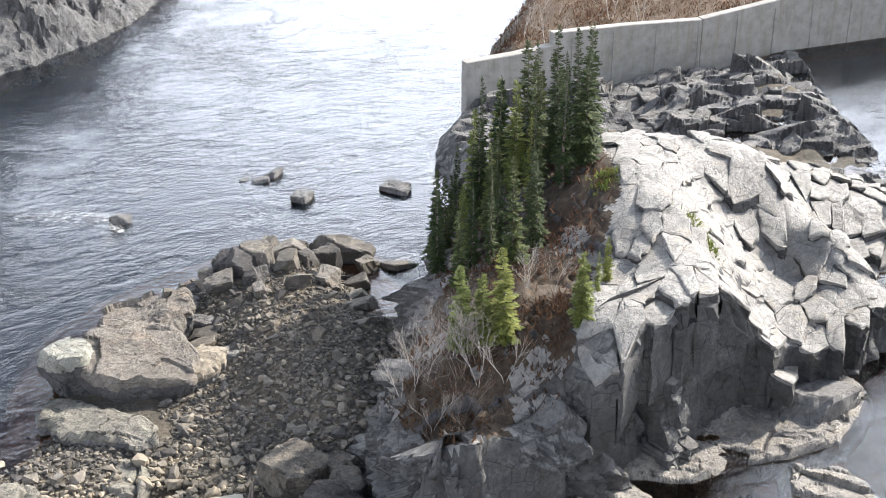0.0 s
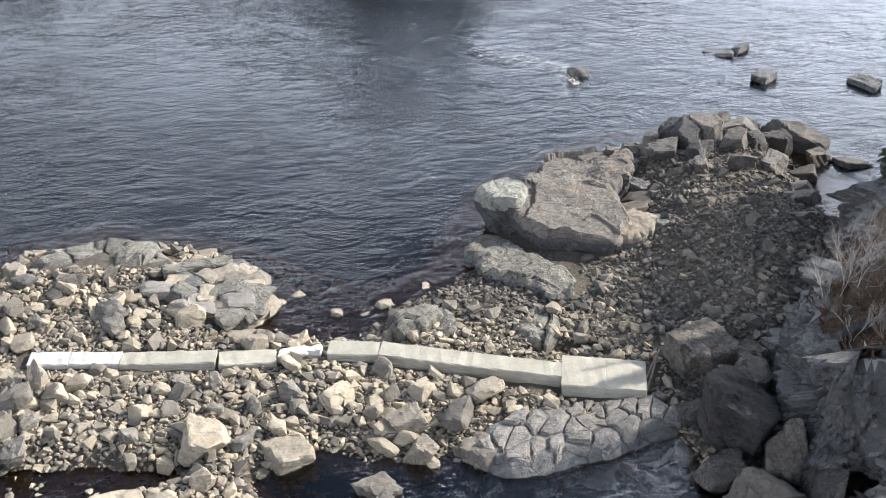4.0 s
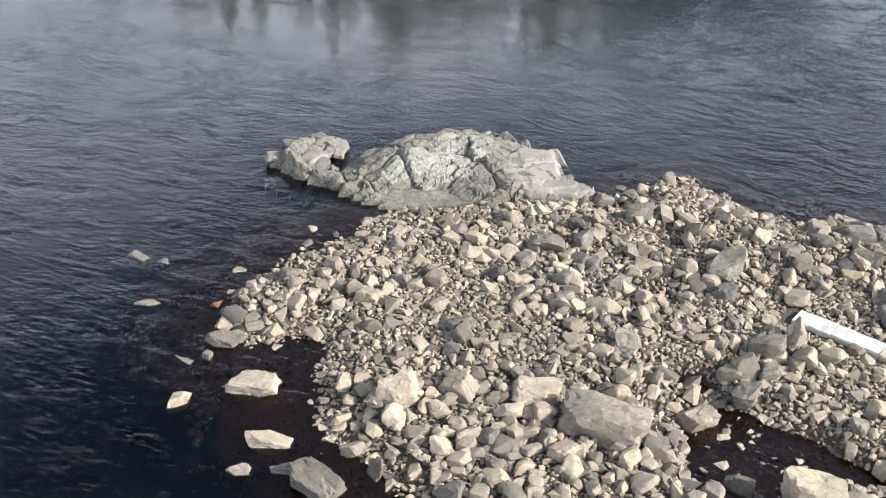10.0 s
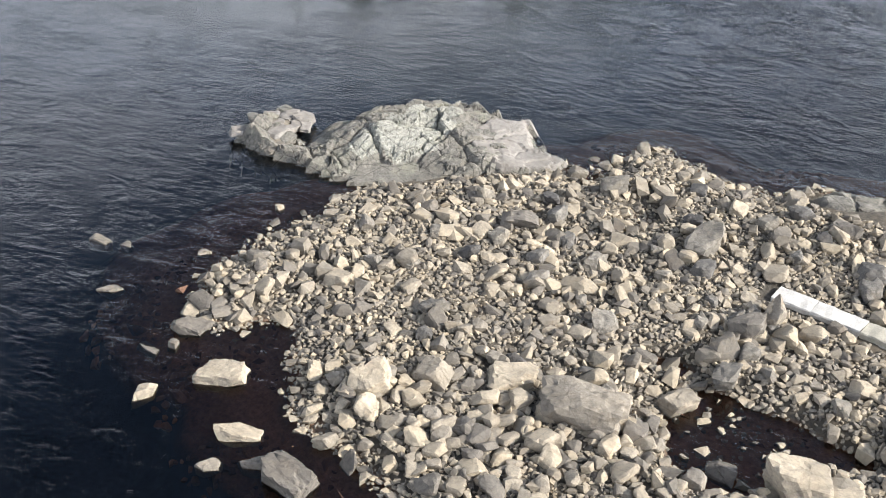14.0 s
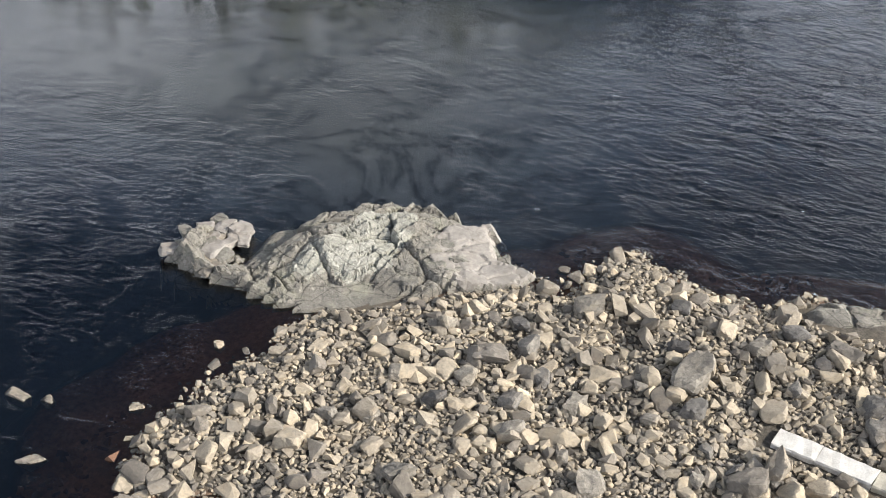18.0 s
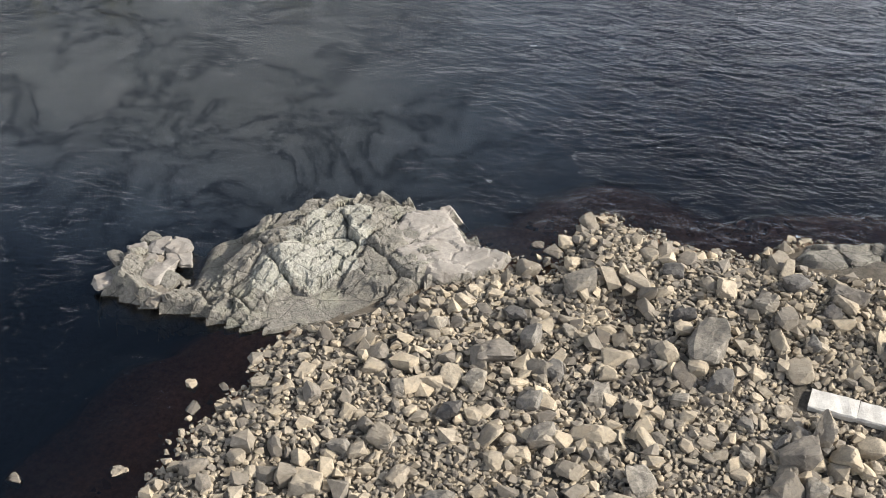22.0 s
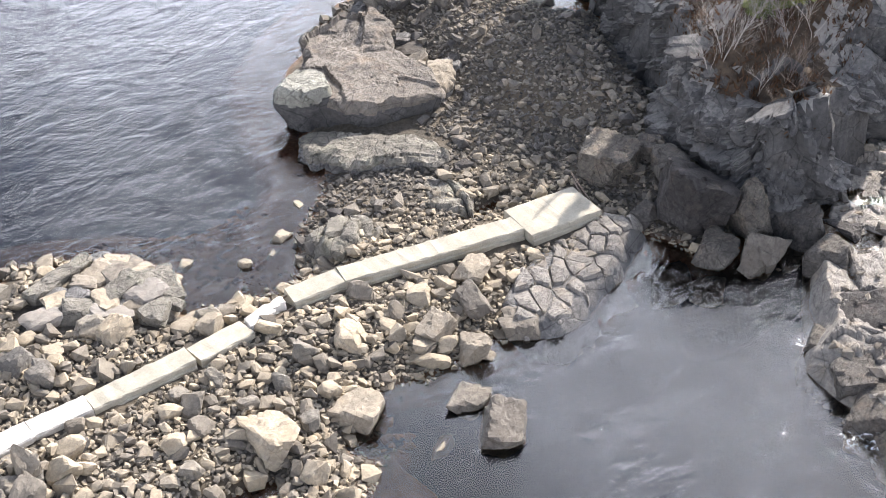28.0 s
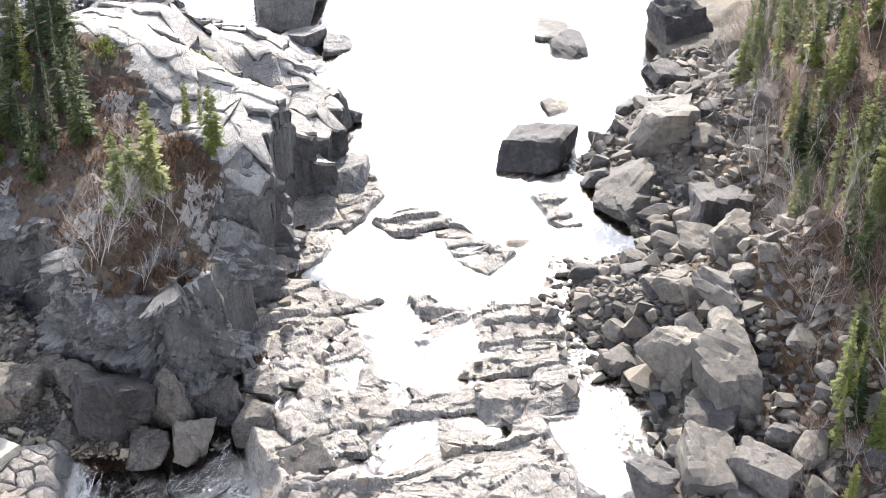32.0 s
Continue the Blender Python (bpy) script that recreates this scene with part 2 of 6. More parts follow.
def ground_material():
    m, n, l, b = material("river_ground", 0.95, 0.2)
    p = world_pos(n)
    fine = noise_node(n, l, 4.0, 10, 0.75, p)
    big = noise_node(n, l, 0.25, 4, 0.6, p)
    # land colour kept dark to put shade into the gaps between stones
    land = ramp(n, l, fine.outputs["Fac"], (0.3, (0.035, 0.031, 0.026)), (0.5, (0.08, 0.071, 0.058)), (0.7, (0.15, 0.134, 0.11)))
    land = mixc(n, l, ramp(n, l, big.outputs["Fac"], (0.45, (0, 0, 0)), (0.65, (0.7, 0.7, 0.7))), land, (0.13, 0.105, 0.075))
    # bed: iron-stained stones in the shallows, darkened with depth in place of water absorption
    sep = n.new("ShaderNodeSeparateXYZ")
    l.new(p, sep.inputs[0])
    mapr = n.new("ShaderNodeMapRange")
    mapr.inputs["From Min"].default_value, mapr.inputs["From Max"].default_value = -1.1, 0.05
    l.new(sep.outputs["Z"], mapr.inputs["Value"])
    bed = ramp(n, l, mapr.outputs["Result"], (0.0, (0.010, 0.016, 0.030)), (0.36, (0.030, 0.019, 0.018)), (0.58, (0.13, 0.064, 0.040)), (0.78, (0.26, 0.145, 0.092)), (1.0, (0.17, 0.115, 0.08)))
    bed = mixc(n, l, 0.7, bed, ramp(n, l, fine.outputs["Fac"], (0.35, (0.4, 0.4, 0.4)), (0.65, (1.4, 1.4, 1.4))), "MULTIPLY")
    edge = n.new("ShaderNodeMapRange")
    edge.inputs["From Min"].default_value, edge.inputs["From Max"].default_value = 0.0, 0.12
    l.new(sep.outputs["Z"], edge.inputs["Value"])
    rise = n.new("ShaderNodeMapRange")
    rise.inputs["From Min"].default_value, rise.inputs["From Max"].default_value = 2.2, 3.6
    l.new(sep.outputs["Z"], rise.inputs["Value"])
    land = mixc(n, l, rise.outputs["Result"], land, ramp(n, l, fine.outputs["Fac"], (0.35, (0.04, 0.028, 0.018)), (0.65, (0.12, 0.08, 0.05))))
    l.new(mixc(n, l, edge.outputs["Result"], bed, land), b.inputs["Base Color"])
    bump(n, l, b, fine.outputs["Fac"], 0.8, 0.15)
    return m


M_GROUND = ground_material()


def plain(name, a, c, scale, rough=0.8, strength=0.4, dist=0.02, spec=0.3):
    m, n, l, b = material(name, rough, spec)
    p = world_pos(n)
    k = noise_node(n, l, scale, 7, 0.65, p)
    l.new(ramp(n, l, k.outputs["Fac"], (0.32, a), (0.68, c)), b.inputs["Base Color"])
    bump(n, l, b, k.outputs["Fac"], strength, dist)
    return m


def foliage(name, a, c):
    m, n, l, b = material(name, 0.75, 0.2)
    g = n.new("ShaderNodeNewGeometry")
    o = n.new("ShaderNodeObjectInfo")
    col = ramp(n, l, g.outputs["Random Per Island"], (0.0, a), (1.0, c))
    col = mixc(n, l, 0.6, col, ramp(n, l, o.outputs["Random"], (0.0, (0.7, 0.8, 0.7)), (0.6, (1.0, 1.0, 1.0)), (1.0, (1.5, 1.35, 1.0))), "MULTIPLY")
    l.new(col, b.inputs["Base Color"])
    tr = n.new("ShaderNodeBsdfTranslucent")
    l.new(col, tr.inputs["Color"])
    mx = n.new("ShaderNodeMixShader")
    mx.inputs[0].default_value = 0.35
    l.new(b.outputs[0], mx.inputs[1])
    l.new(tr.outputs[0], mx.inputs[2])
    l.new(mx.outputs[0], n["Material Output"].inputs["Surface"])
    return m


M_SPRUCE = foliage("spruce_needles", (0.022, 0.036, 0.017), (0.075, 0.096, 0.032))
M_YELLOW = foliage("yellow_green_needles", (0.085, 0.105, 0.03), (0.20, 0.22, 0.06))
M_HEATH = foliage("rusty_heath", (0.055, 0.03, 0.02), (0.13, 0.07, 0.042))
M_BARK = plain("spruce_bark", (0.07, 0.055, 0.045), (0.16, 0.13, 0.11), 9)
M_BIRCH = plain("pale_birch_bark", (0.27, 0.245, 0.22), (0.46, 0.425, 0.385), 6)
M_TWIG = plain("grey_twigs", (0.15, 0.12, 0.10), (0.27, 0.22, 0.19), 6)
M_SOIL = plain("dark_forest_soil", (0.03, 0.023, 0.017), (0.085, 0.062, 0.042), 2.5, 0.95, 0.8, 0.1)
M_STEEL = plain("rusty_steel", (0.10, 0.07, 0.05), (0.25, 0.20, 0.16), 8, 0.6)


def concrete_material(name, a, c, streak):
    m, n, l, b = material(name, 0.85, 0.3)
    p = world_pos(n)
    k = noise_node(n, l, 1.1, 8, 0.7, p)
    f = noise_node(n, l, 14, 5, 0.6, p)
    mp = n.new("ShaderNodeMapping")
    mp.inputs["Scale"].default_value = (0.9, 0.9, 0.10)
    l.new(p, mp.inputs["Vector"])
    s = noise_node(n, l, 2.2, 6, 0.6, mp.outputs["Vector"])
    col = ramp(n, l, k.outputs["Fac"], (0.3, a), (0.62, c))
    col = mixc(n, l, ramp(n, l, s.outputs["Fac"], (0.5, (0, 0, 0)), (0.7, (streak, streak, streak))), col, (0.22, 0.19, 0.15))
    col = mixc(n, l, 0.35, col, ramp(n, l, f.outputs["Fac"], (0.35, (0.6, 0.6, 0.6)), (0.6, (1.1, 1.1, 1.1))), "MULTIPLY")
    l.new(col, b.inputs["Base Color"])
    bump(n, l, b, f.outputs["Fac"], 0.4, 0.03)
    return m


M_CONC = concrete_material("weathered_concrete", (0.265, 0.243, 0.195), (0.36, 0.335, 0.272), 0.25)
M_CONC_OLD = concrete_material("stained_concrete", (0.21, 0.20, 0.185), (0.32, 0.305, 0.28), 0.7)
M_CONC_WHITE = concrete_material("bleached_concrete", (0.36, 0.34, 0.31), (0.52, 0.50, 0.46), 0.25)


def water_material(name, wave, strength, rough, tint, ior, pale_amount, lee_wave):
    m, n, l, b = material(name)
    n.remove(b)
    p = world_pos(n)
    mp = n.new("ShaderNodeMapping")
    mp.inputs["Rotation"].default_value = (0, 0, radians(-25))
    mp.inputs["Scale"].default_value = (0.55, 1.0, 1.0)
    l.new(p, mp.inputs["Vector"])
    swell = noise_node(n, l, wave, 3, 0.55, mp.outputs["Vector"], 0.4)
    chop = noise_node(n, l, wave * 3.2, 4, 0.62, mp.outputs["Vector"], 0.5)
    eddy = noise_node(n, l, 0.07, 5, 0.62, p, 0.8)
    # smooth boils bounded by bands of fine ripples
    boil = noise_node(n, l, 0.20, 6, 0.66, mp.outputs["Vector"], 0.7)
    seam = ramp(n, l, boil.outputs["Fac"], (0.40, (0.14, 0.14, 0.14)), (0.46, (0.26, 0.26, 0.26)), (0.49, (0.68, 0.68, 0.68)), (0.52, (0.28, 0.28, 0.28)), (0.58, (0.14, 0.14, 0.14)))
    wide = ramp(n, l, eddy.outputs["Fac"], (0.40, (0, 0, 0)), (0.64, (0.55, 0.55, 0.55)))
    amt = mixc(n, l, 1.0, seam, wide, "SCREEN")
    add = n.new("ShaderNodeMath")
    add.operation = "MULTIPLY_ADD"
    l.new(chop.outputs["Fac"], add.inputs[0])
    add.inputs[1].default_value = 0.45
    l.new(swell.outputs["Fac"], add.inputs[2])
    bp = n.new("ShaderNodeBump")
    bp.inputs["Distance"].default_value = 0.35
    sc = n.new("ShaderNodeMath")
    sc.operation = "MULTIPLY"
    l.new(amt, sc.inputs[0])
    sc.inputs[1].default_value = strength
    sc2 = n.new("ShaderNodeMath")
    sc2.operation = "MULTIPLY"
    l.new(sc.outputs[0], sc2.inputs[0])
    l.new(sc2.outputs[0], bp.inputs["Strength"])
    l.new(add.outputs[0], bp.inputs["Height"])
    fr = n.new("ShaderNodeFresnel")
    fr.inputs["IOR"].default_value = ior
    l.new(bp.outputs["Normal"], fr.inputs["Normal"])
    gl = n.new("ShaderNodeBsdfGlossy")
    gl.inputs["Roughness"].default_value = rough
    l.new(bp.outputs["Normal"], gl.inputs["Normal"])
    tr = n.new("ShaderNodeBsdfTransparent")
    tr.inputs["Color"].default_value = (*tint, 1)
    mx = n.new("ShaderNodeMixShader")
    l.new(fr.outputs[0], mx.inputs[0])
    l.new(tr.outputs[0], mx.inputs[1])
    l.new(gl.outputs[0], mx.inputs[2])
    # pale blue put into the main current's colour as sky reflection, little in the lee
    st = n.new("ShaderNodeMapping")
    st.inputs["Rotation"].default_value = (0, 0, radians(-28))
    st.inputs["Scale"].default_value = (0.35, 1.0, 1.0)
    l.new(p, st.inputs["Vector"])
    sky_tone = noise_node(n, l, 0.9, 10, 0.74, p, 0.5)
    sep = n.new("ShaderNodeSeparateXYZ")
    l.new(p, sep.inputs[0])
    run = n.new("ShaderNodeMapRange")
    run.interpolation_type = "SMOOTHSTEP"
    run.inputs["From Min"].default_value, run.inputs["From Max"].default_value = 60, 84
    lee = n.new("ShaderNodeMath")
    lee.operation = "MULTIPLY_ADD"
    lee.inputs[1].default_value, lee.inputs[2].default_value = -0.5, -16.0
    l.new(sep.outputs["X"], lee.inputs[0])
    lee2 = n.new("ShaderNodeMath")
    lee2.operation = "MAXIMUM"
    lee2.inputs[1].default_value = 0.0
    l.new(lee.outputs[0], lee2.inputs[0])
    lee3 = n.new("ShaderNodeMath")
    l.new(lee2.outputs[0], lee3.inputs[0])
    l.new(sep.outputs["Y"], lee3.inputs[1])
    l.new(lee3.outputs[0], run.inputs["Value"])
    calm = n.new("ShaderNodeMapRange")
    calm.inputs["To Min"].default_value = lee_wave
    l.new(run.outputs["Result"], calm.inputs["Value"])
    # still water behind the bar and inside it
    still = n.new("ShaderNodeMapRange")
    still.interpolation_type = "SMOOTHSTEP"
    still.inputs["From Min"].default_value, still.inputs["From Max"].default_value = 49, 60
    still.inputs["To Min"].default_value = 0.75
    l.new(sep.outputs["Y"], still.inputs["Value"])
    hush = n.new("ShaderNodeMath")
    hush.operation = "MULTIPLY"
    l.new(calm.outputs["Result"], hush.inputs[0])
    l.new(still.outputs["Result"], hush.inputs[1])
    sheen = n.new("ShaderNodeMapRange")
    sheen.inputs["To Min"].default_value, sheen.inputs["To Max"].default_value = min(ior, 1.52), ior
    # reflection set by place: weak at the bar, full offshore and under the cliff
    clear = []
    for axis, lo, hi in (("X", -33, -43), ("X", 0, 6), ("Y", 53, 47)):
        k = n.new("ShaderNodeMapRange")
        k.interpolation_type = "SMOOTHSTEP"
        k.inputs["From Min"].default_value, k.inputs["From Max"].default_value = lo, hi
        l.new(sep.outputs[axis], k.inputs["Value"])
        clear.append(k.outputs["Result"])
    mirror = mixc(n, l, 1.0, clear[0], mixc(n, l, 1.0, clear[1], clear[2], "MULTIPLY"), "SCREEN")
    # a ragged patch off the bar, painted dark by mirroring less sky
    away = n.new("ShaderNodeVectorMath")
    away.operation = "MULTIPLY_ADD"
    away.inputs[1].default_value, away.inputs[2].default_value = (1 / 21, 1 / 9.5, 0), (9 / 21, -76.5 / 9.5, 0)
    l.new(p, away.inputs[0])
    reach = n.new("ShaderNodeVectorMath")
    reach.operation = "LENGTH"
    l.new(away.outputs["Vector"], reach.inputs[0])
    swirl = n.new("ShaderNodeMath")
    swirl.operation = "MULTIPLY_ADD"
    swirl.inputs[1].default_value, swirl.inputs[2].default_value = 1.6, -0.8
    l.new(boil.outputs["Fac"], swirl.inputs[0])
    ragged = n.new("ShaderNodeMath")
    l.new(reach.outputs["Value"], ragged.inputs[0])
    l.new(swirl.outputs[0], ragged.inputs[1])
    weak_mirror = ramp(n, l, ragged.outputs[0], (0.55, (0.0, 0.0, 0.0)), (1.0, (1, 1, 1)))
    l.new(mixc(n, l, 1.0, mixc(n, l, 1.0, run.outputs["Result"], mirror, "SCREEN"), weak_mirror, "MULTIPLY"), sheen.inputs["Value"])
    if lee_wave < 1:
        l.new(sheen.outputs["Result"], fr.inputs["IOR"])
    # a pale grey diffuse patch on the slack water off the bar, torn by branching streaks
    area = []
    for axis, lo, hi in (("X", -16, -40), ("Y", 54, 72), ("Y", 97, 85)):
        k = n.new("ShaderNodeMapRange")
        k.interpolation_type = "SMOOTHSTEP"
        k.inputs["From Min"].default_value, k.inputs["From Max"].default_value = lo, hi
        l.new(sep.outputs[axis], k.inputs["Value"])
        area.append(k.outputs["Result"])
    slack = mixc(n, l, 1.0, mixc(n, l, 1.0, area[0], area[1], "MULTIPLY"), area[2], "MULTIPLY")
    # the grey patch damps the ripples; the pool under the cliff is ruffled more
    damp = n.new("ShaderNodeMapRange")
    damp.inputs["To Min"].default_value, damp.inputs["To Max"].default_value = 1.0, 0.25
    l.new(slack, damp.inputs["Value"])
    smoothed = n.new("ShaderNodeMath")
    smoothed.operation = "MULTIPLY"
    l.new(hush.outputs[0], smoothed.inputs[0])
    l.new(damp.outputs["Result"], smoothed.inputs[1])
    ruffle = n.new("ShaderNodeMath")
    ruffle.operation = "MULTIPLY_ADD"
    ruffle.inputs[1].default_value = 0.55
    l.new(mixc(n, l, 1.0, clear[1], clear[2], "MULTIPLY"), ruffle.inputs[0])
    l.new(smoothed.outputs[0], ruffle.inputs[2])
    l.new(ruffle.outputs[0], sc2.inputs[1])
    tear = noise_node(n, l, 0.17, 9, 0.70, p, 0.6)
    torn = ramp(n, l, tear.outputs["Fac"], (0.40, (1, 1, 1)), (0.475, (0.75, 0.75, 0.75)), (0.497, (0.05, 0.05, 0.05)), (0.525, (0.7, 0.7, 0.7)), (0.62, (0.9, 0.9, 0.9)))
    grey_patch = mixc(n, l, 1.0, slack, torn, "MULTIPLY")
    df = n.new("ShaderNodeBsdfDiffuse")
    l.new(mixc(n, l, slack, (0.18, 0.26, 0.37), (0.25, 0.265, 0.265)), df.inputs["Color"])
    m2 = n.new("ShaderNodeMixShader")
    k = pale_amount
    body = ramp(n, l, sky_tone.outputs["Fac"], (0.38, (0.12 * k, 0.12 * k, 0.12 * k)), (0.50, (0.45 * k, 0.45 * k, 0.45 * k)), (0.60, (1.2 * k, 1.2 * k, 1.2 * k)))
    broad = ramp(n, l, amt, (0.24, (1.25, 1.25, 1.25)), (0.8, (0.15, 0.15, 0.15)))
    body = mixc(n, l, 1.0, body, broad, "MULTIPLY")
    mul = n.new("ShaderNodeMath")
    mul.operation = "MULTIPLY"
    l.new(body, mul.inputs[0])
    sky_tone_run = n.new("ShaderNodeMapRange")
    sky_tone_run.inputs["To Min"].default_value = 0.05
    l.new(run.outputs["Result"], sky_tone_run.inputs["Value"])
    l.new(sky_tone_run.outputs["Result"], mul.inputs[1])
    both = n.new("ShaderNodeMath")
    both.operation = "MULTIPLY_ADD"
    both.inputs[1].default_value = 2.9 * k
    l.new(grey_patch, both.inputs[0])
    l.new(mul.outputs[0], both.inputs[2])
    l.new(both.outputs[0], m2.inputs[0])
    l.new(mx.outputs[0], m2.inputs[1])
    l.new(df.outputs[0], m2.inputs[2])
    l.new(m2.outputs[0], n["Material Output"].inputs["Surface"])
    return m


M_WATER = water_material("river_water", 0.85, 0.68, 0.035, (0.88, 0.72, 0.58), 1.78, 0.055, 0.85)
M_POOL = water_material("pool_water", 1.1, 0.5, 0.06, (0.80, 0.58, 0.40), 1.54, 0.03, 1.0)


def foam_material():
    m, n, l, b = material("white_water", 0.6, 0.3)
    p = world_pos(n)
    k = noise_node(n, l, 3.2, 9, 0.75, p, 1.4)
    l.new(ramp(n, l, k.outputs["Fac"], (0.35, (0.45, 0.47, 0.48)), (0.6, (0.85, 0.86, 0.86))), b.inputs["Base Color"])
    l.new(ramp(n, l, k.outputs["Fac"], (0.50, (0, 0, 0)), (0.68, (0.85, 0.85, 0.85))), b.inputs["Alpha"])
    bump(n, l, b, k.outputs["Fac"], 0.7, 0.15)
    return m


M_FOAM = foam_material()


# ---- shape helpers ----
def hash2(ix, iy, seed):
    h = (ix.astype(np.int64) * 374761393 + iy.astype(np.int64) * 668265263 + seed * 974634721) & 0x7FFFFFFF
    h = ((h ^ (h >> 13)) * 1274126177) & 0x7FFFFFFF
    return ((h ^ (h >> 16)) & 0xFFFF) / 65535.0


def vnoise(x, y, seed=0):
    ix, iy = np.floor(x), np.floor(y)
    fx, fy = x - ix, y - iy
    fx, fy = fx * fx * (3 - 2 * fx), fy * fy * (3 - 2 * fy)
    a, b = hash2(ix, iy, seed), hash2(ix + 1, iy, seed)
    c, d = hash2(ix, iy + 1, seed), hash2(ix + 1, iy + 1, seed)
    return (a + (b - a) * fx) * (1 - fy) + (c + (d - c) * fx) * fy


def fbm(x, y, size, octaves=4, seed=0, gain=0.5):
    out, amp, total = 0.0, 1.0, 0.0
    for k in range(octaves):
        f = 2.0**k / size
        out = out + amp * (vnoise(x * f + 17.3 * k, y * f - 9.1 * k, seed + k) - 0.5)
        total += amp
        amp *= gain
    return out / total * 2


def cells(x, y, seed=0):
    """Jittered cells: the two smallest distances, a random number of the nearest cell and the offset from its seed."""
    ix, iy = np.floor(x), np.floor(y)
    f1, f2 = np.full(x.shape, 9.0), np.full(x.shape, 9.0)
    rnd, ox, oy = np.zeros(x.shape), np.zeros(x.shape), np.zeros(x.shape)
    for a in (-1, 0, 1):
        for b in (-1, 0, 1):
            cx, cy = ix + a, iy + b
            px = cx + 0.12 + 0.76 * hash2(cx, cy, seed)
            py = cy + 0.12 + 0.76 * hash2(cx, cy, seed + 7)
            dx, dy = x - px, y - py
            d = np.maximum(np.abs(dx), np.abs(dy)) * 0.65 + np.hypot(dx, dy) * 0.35
            near = d < f1
            f2 = np.where(near, f1, np.minimum(f2, d))
            rnd = np.where(near, hash2(cx, cy, seed + 13), rnd)
            ox, oy = np.where(near, dx, ox), np.where(near, dy, oy)
            f1 = np.where(near, d, f1)
    return f1, f2, rnd, ox, oy


def blocks(x, y, cell, angle, stretch, step, tilt, crack, seed):
    """Relief of jointed rock: blocks of unlike height and tilt with open joints between them."""
    a = radians(angle)
    wx, wy = x + 0.35 * cell * fbm(x, y, cell * 2.2, 3, seed + 50), y + 0.35 * cell * fbm(x, y, cell * 2.2, 3, seed + 60)
    u, v = (wx * math.cos(a) + wy * math.sin(a)) / (cell * stretch), (-wx * math.sin(a) + wy * math.cos(a)) / cell
    f1, f2, r, ox, oy = cells(u, v, seed)
    r2 = (r * 37.7) % 1.0
    top = (r - 0.5) * 2 * step + ((r2 - 0.5) * ox * stretch + ((r * 91.3) % 1.0 - 0.5) * oy) * 2 * tilt * cell
    return top - crack * np.exp(-(((f2 - f1) / 0.055) ** 2))


def sdist(poly, x, y):
    """Distance to a polygon's edge, above zero inside."""
    p = np.array(poly, float)
    best, inside = np.full(x.shape, 1e9), np.zeros(x.shape, bool)
    for (ax, ay), (bx, by) in zip(p, np.roll(p, -1, 0)):
        ex, ey = bx - ax, by - ay
        s = np.clip(((x - ax) * ex + (y - ay) * ey) / (ex * ex + ey * ey + 1e-9), 0, 1)
        best = np.minimum(best, np.hypot(x - ax - s * ex, y - ay - s * ey))
        cross = ((ay > y) != (by > y)) & (x < (bx - ax) * (y - ay) / (by - ay + 1e-12) + ax)
        inside ^= cross
    return np.where(inside, best, -best)


def smooth(a, b, v):
    s = np.clip((v - a) / (b - a), 0, 1)
    return s * s * (3 - 2 * s)


def surface(controls, x, y, spread):
    """A smooth surface through a few heights."""
    c = np.array(controls, float)
    k = lambda d: np.sqrt(d * d + spread * spread)
    d = np.hypot(c[:, None, 0] - c[None, :, 0], c[:, None, 1] - c[None, :, 1])
    w = np.linalg.solve(k(d) + 0.4 * np.eye(len(c)), c[:, 2])
    out = np.zeros(x.shape)
    for (cx, cy, _), g in zip(c, w):
        out += g * k(np.hypot(x - cx, y - cy))
    return out


def mesh_of(name, verts, faces, mat, flat=False):
    me = bpy.data.meshes.new(name)
    verts, faces = np.asarray(verts, np.float32), np.asarray(faces, np.int32)
    n, k = faces.shape
    me.vertices.add(len(verts))
    me.vertices.foreach_set("co", verts.ravel())
    me.loops.add(n * k)
    me.loops.foreach_set("vertex_index", faces.ravel())
    me.polygons.add(n)
    me.polygons.foreach_set("loop_start", np.arange(0, n * k, k, dtype=np.int32))
    me.polygons.foreach_set("use_smooth", np.full(n, not flat))
    me.update(calc_edges=True)
    me.materials.append(mat)
    return me


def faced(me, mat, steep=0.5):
    """Gives the steep faces of a mesh a second rock; M_FACE puts their shade into the colour."""
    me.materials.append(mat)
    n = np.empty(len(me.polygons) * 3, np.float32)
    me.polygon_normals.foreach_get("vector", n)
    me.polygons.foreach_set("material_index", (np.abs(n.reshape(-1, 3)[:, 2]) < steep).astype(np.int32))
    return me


def grid_mesh(name, x, y, z, mat, keep=None, flat=False):
    """A sheet from rows of x, y, z; keep: the vertices to build on."""
    r, c = x.shape
    i = np.arange(r * c).reshape(r, c)
    q = np.stack([i[:-1, :-1], i[:-1, 1:], i[1:, 1:], i[1:, :-1]], -1).reshape(-1, 4)
    v = np.stack([x, y, z], -1).reshape(-1, 3)
    if keep is not None:
        q = q[keep.ravel()[q].any(1)]
        used = np.unique(q)
        back = np.full(r * c, -1)
        back[used] = np.arange(len(used))
        v, q = v[used], back[q]
    return mesh_of(name, v, q, mat, flat)


def part(name, bm, mat, parent, label=""):
    """Links a bmesh as one mesh object under a thing or a part."""
    me = bm
    if isinstance(bm, bmesh.types.BMesh):
        me = bpy.data.meshes.new(name)
        bm.to_mesh(me)
        bm.free()
        me.materials.append(mat)
    ob = new(name, me)
    ob.parent = parent
    return tagged(ob, label)


def empty(name, m, label, category, group="", kind=""):
    ob = new(name)
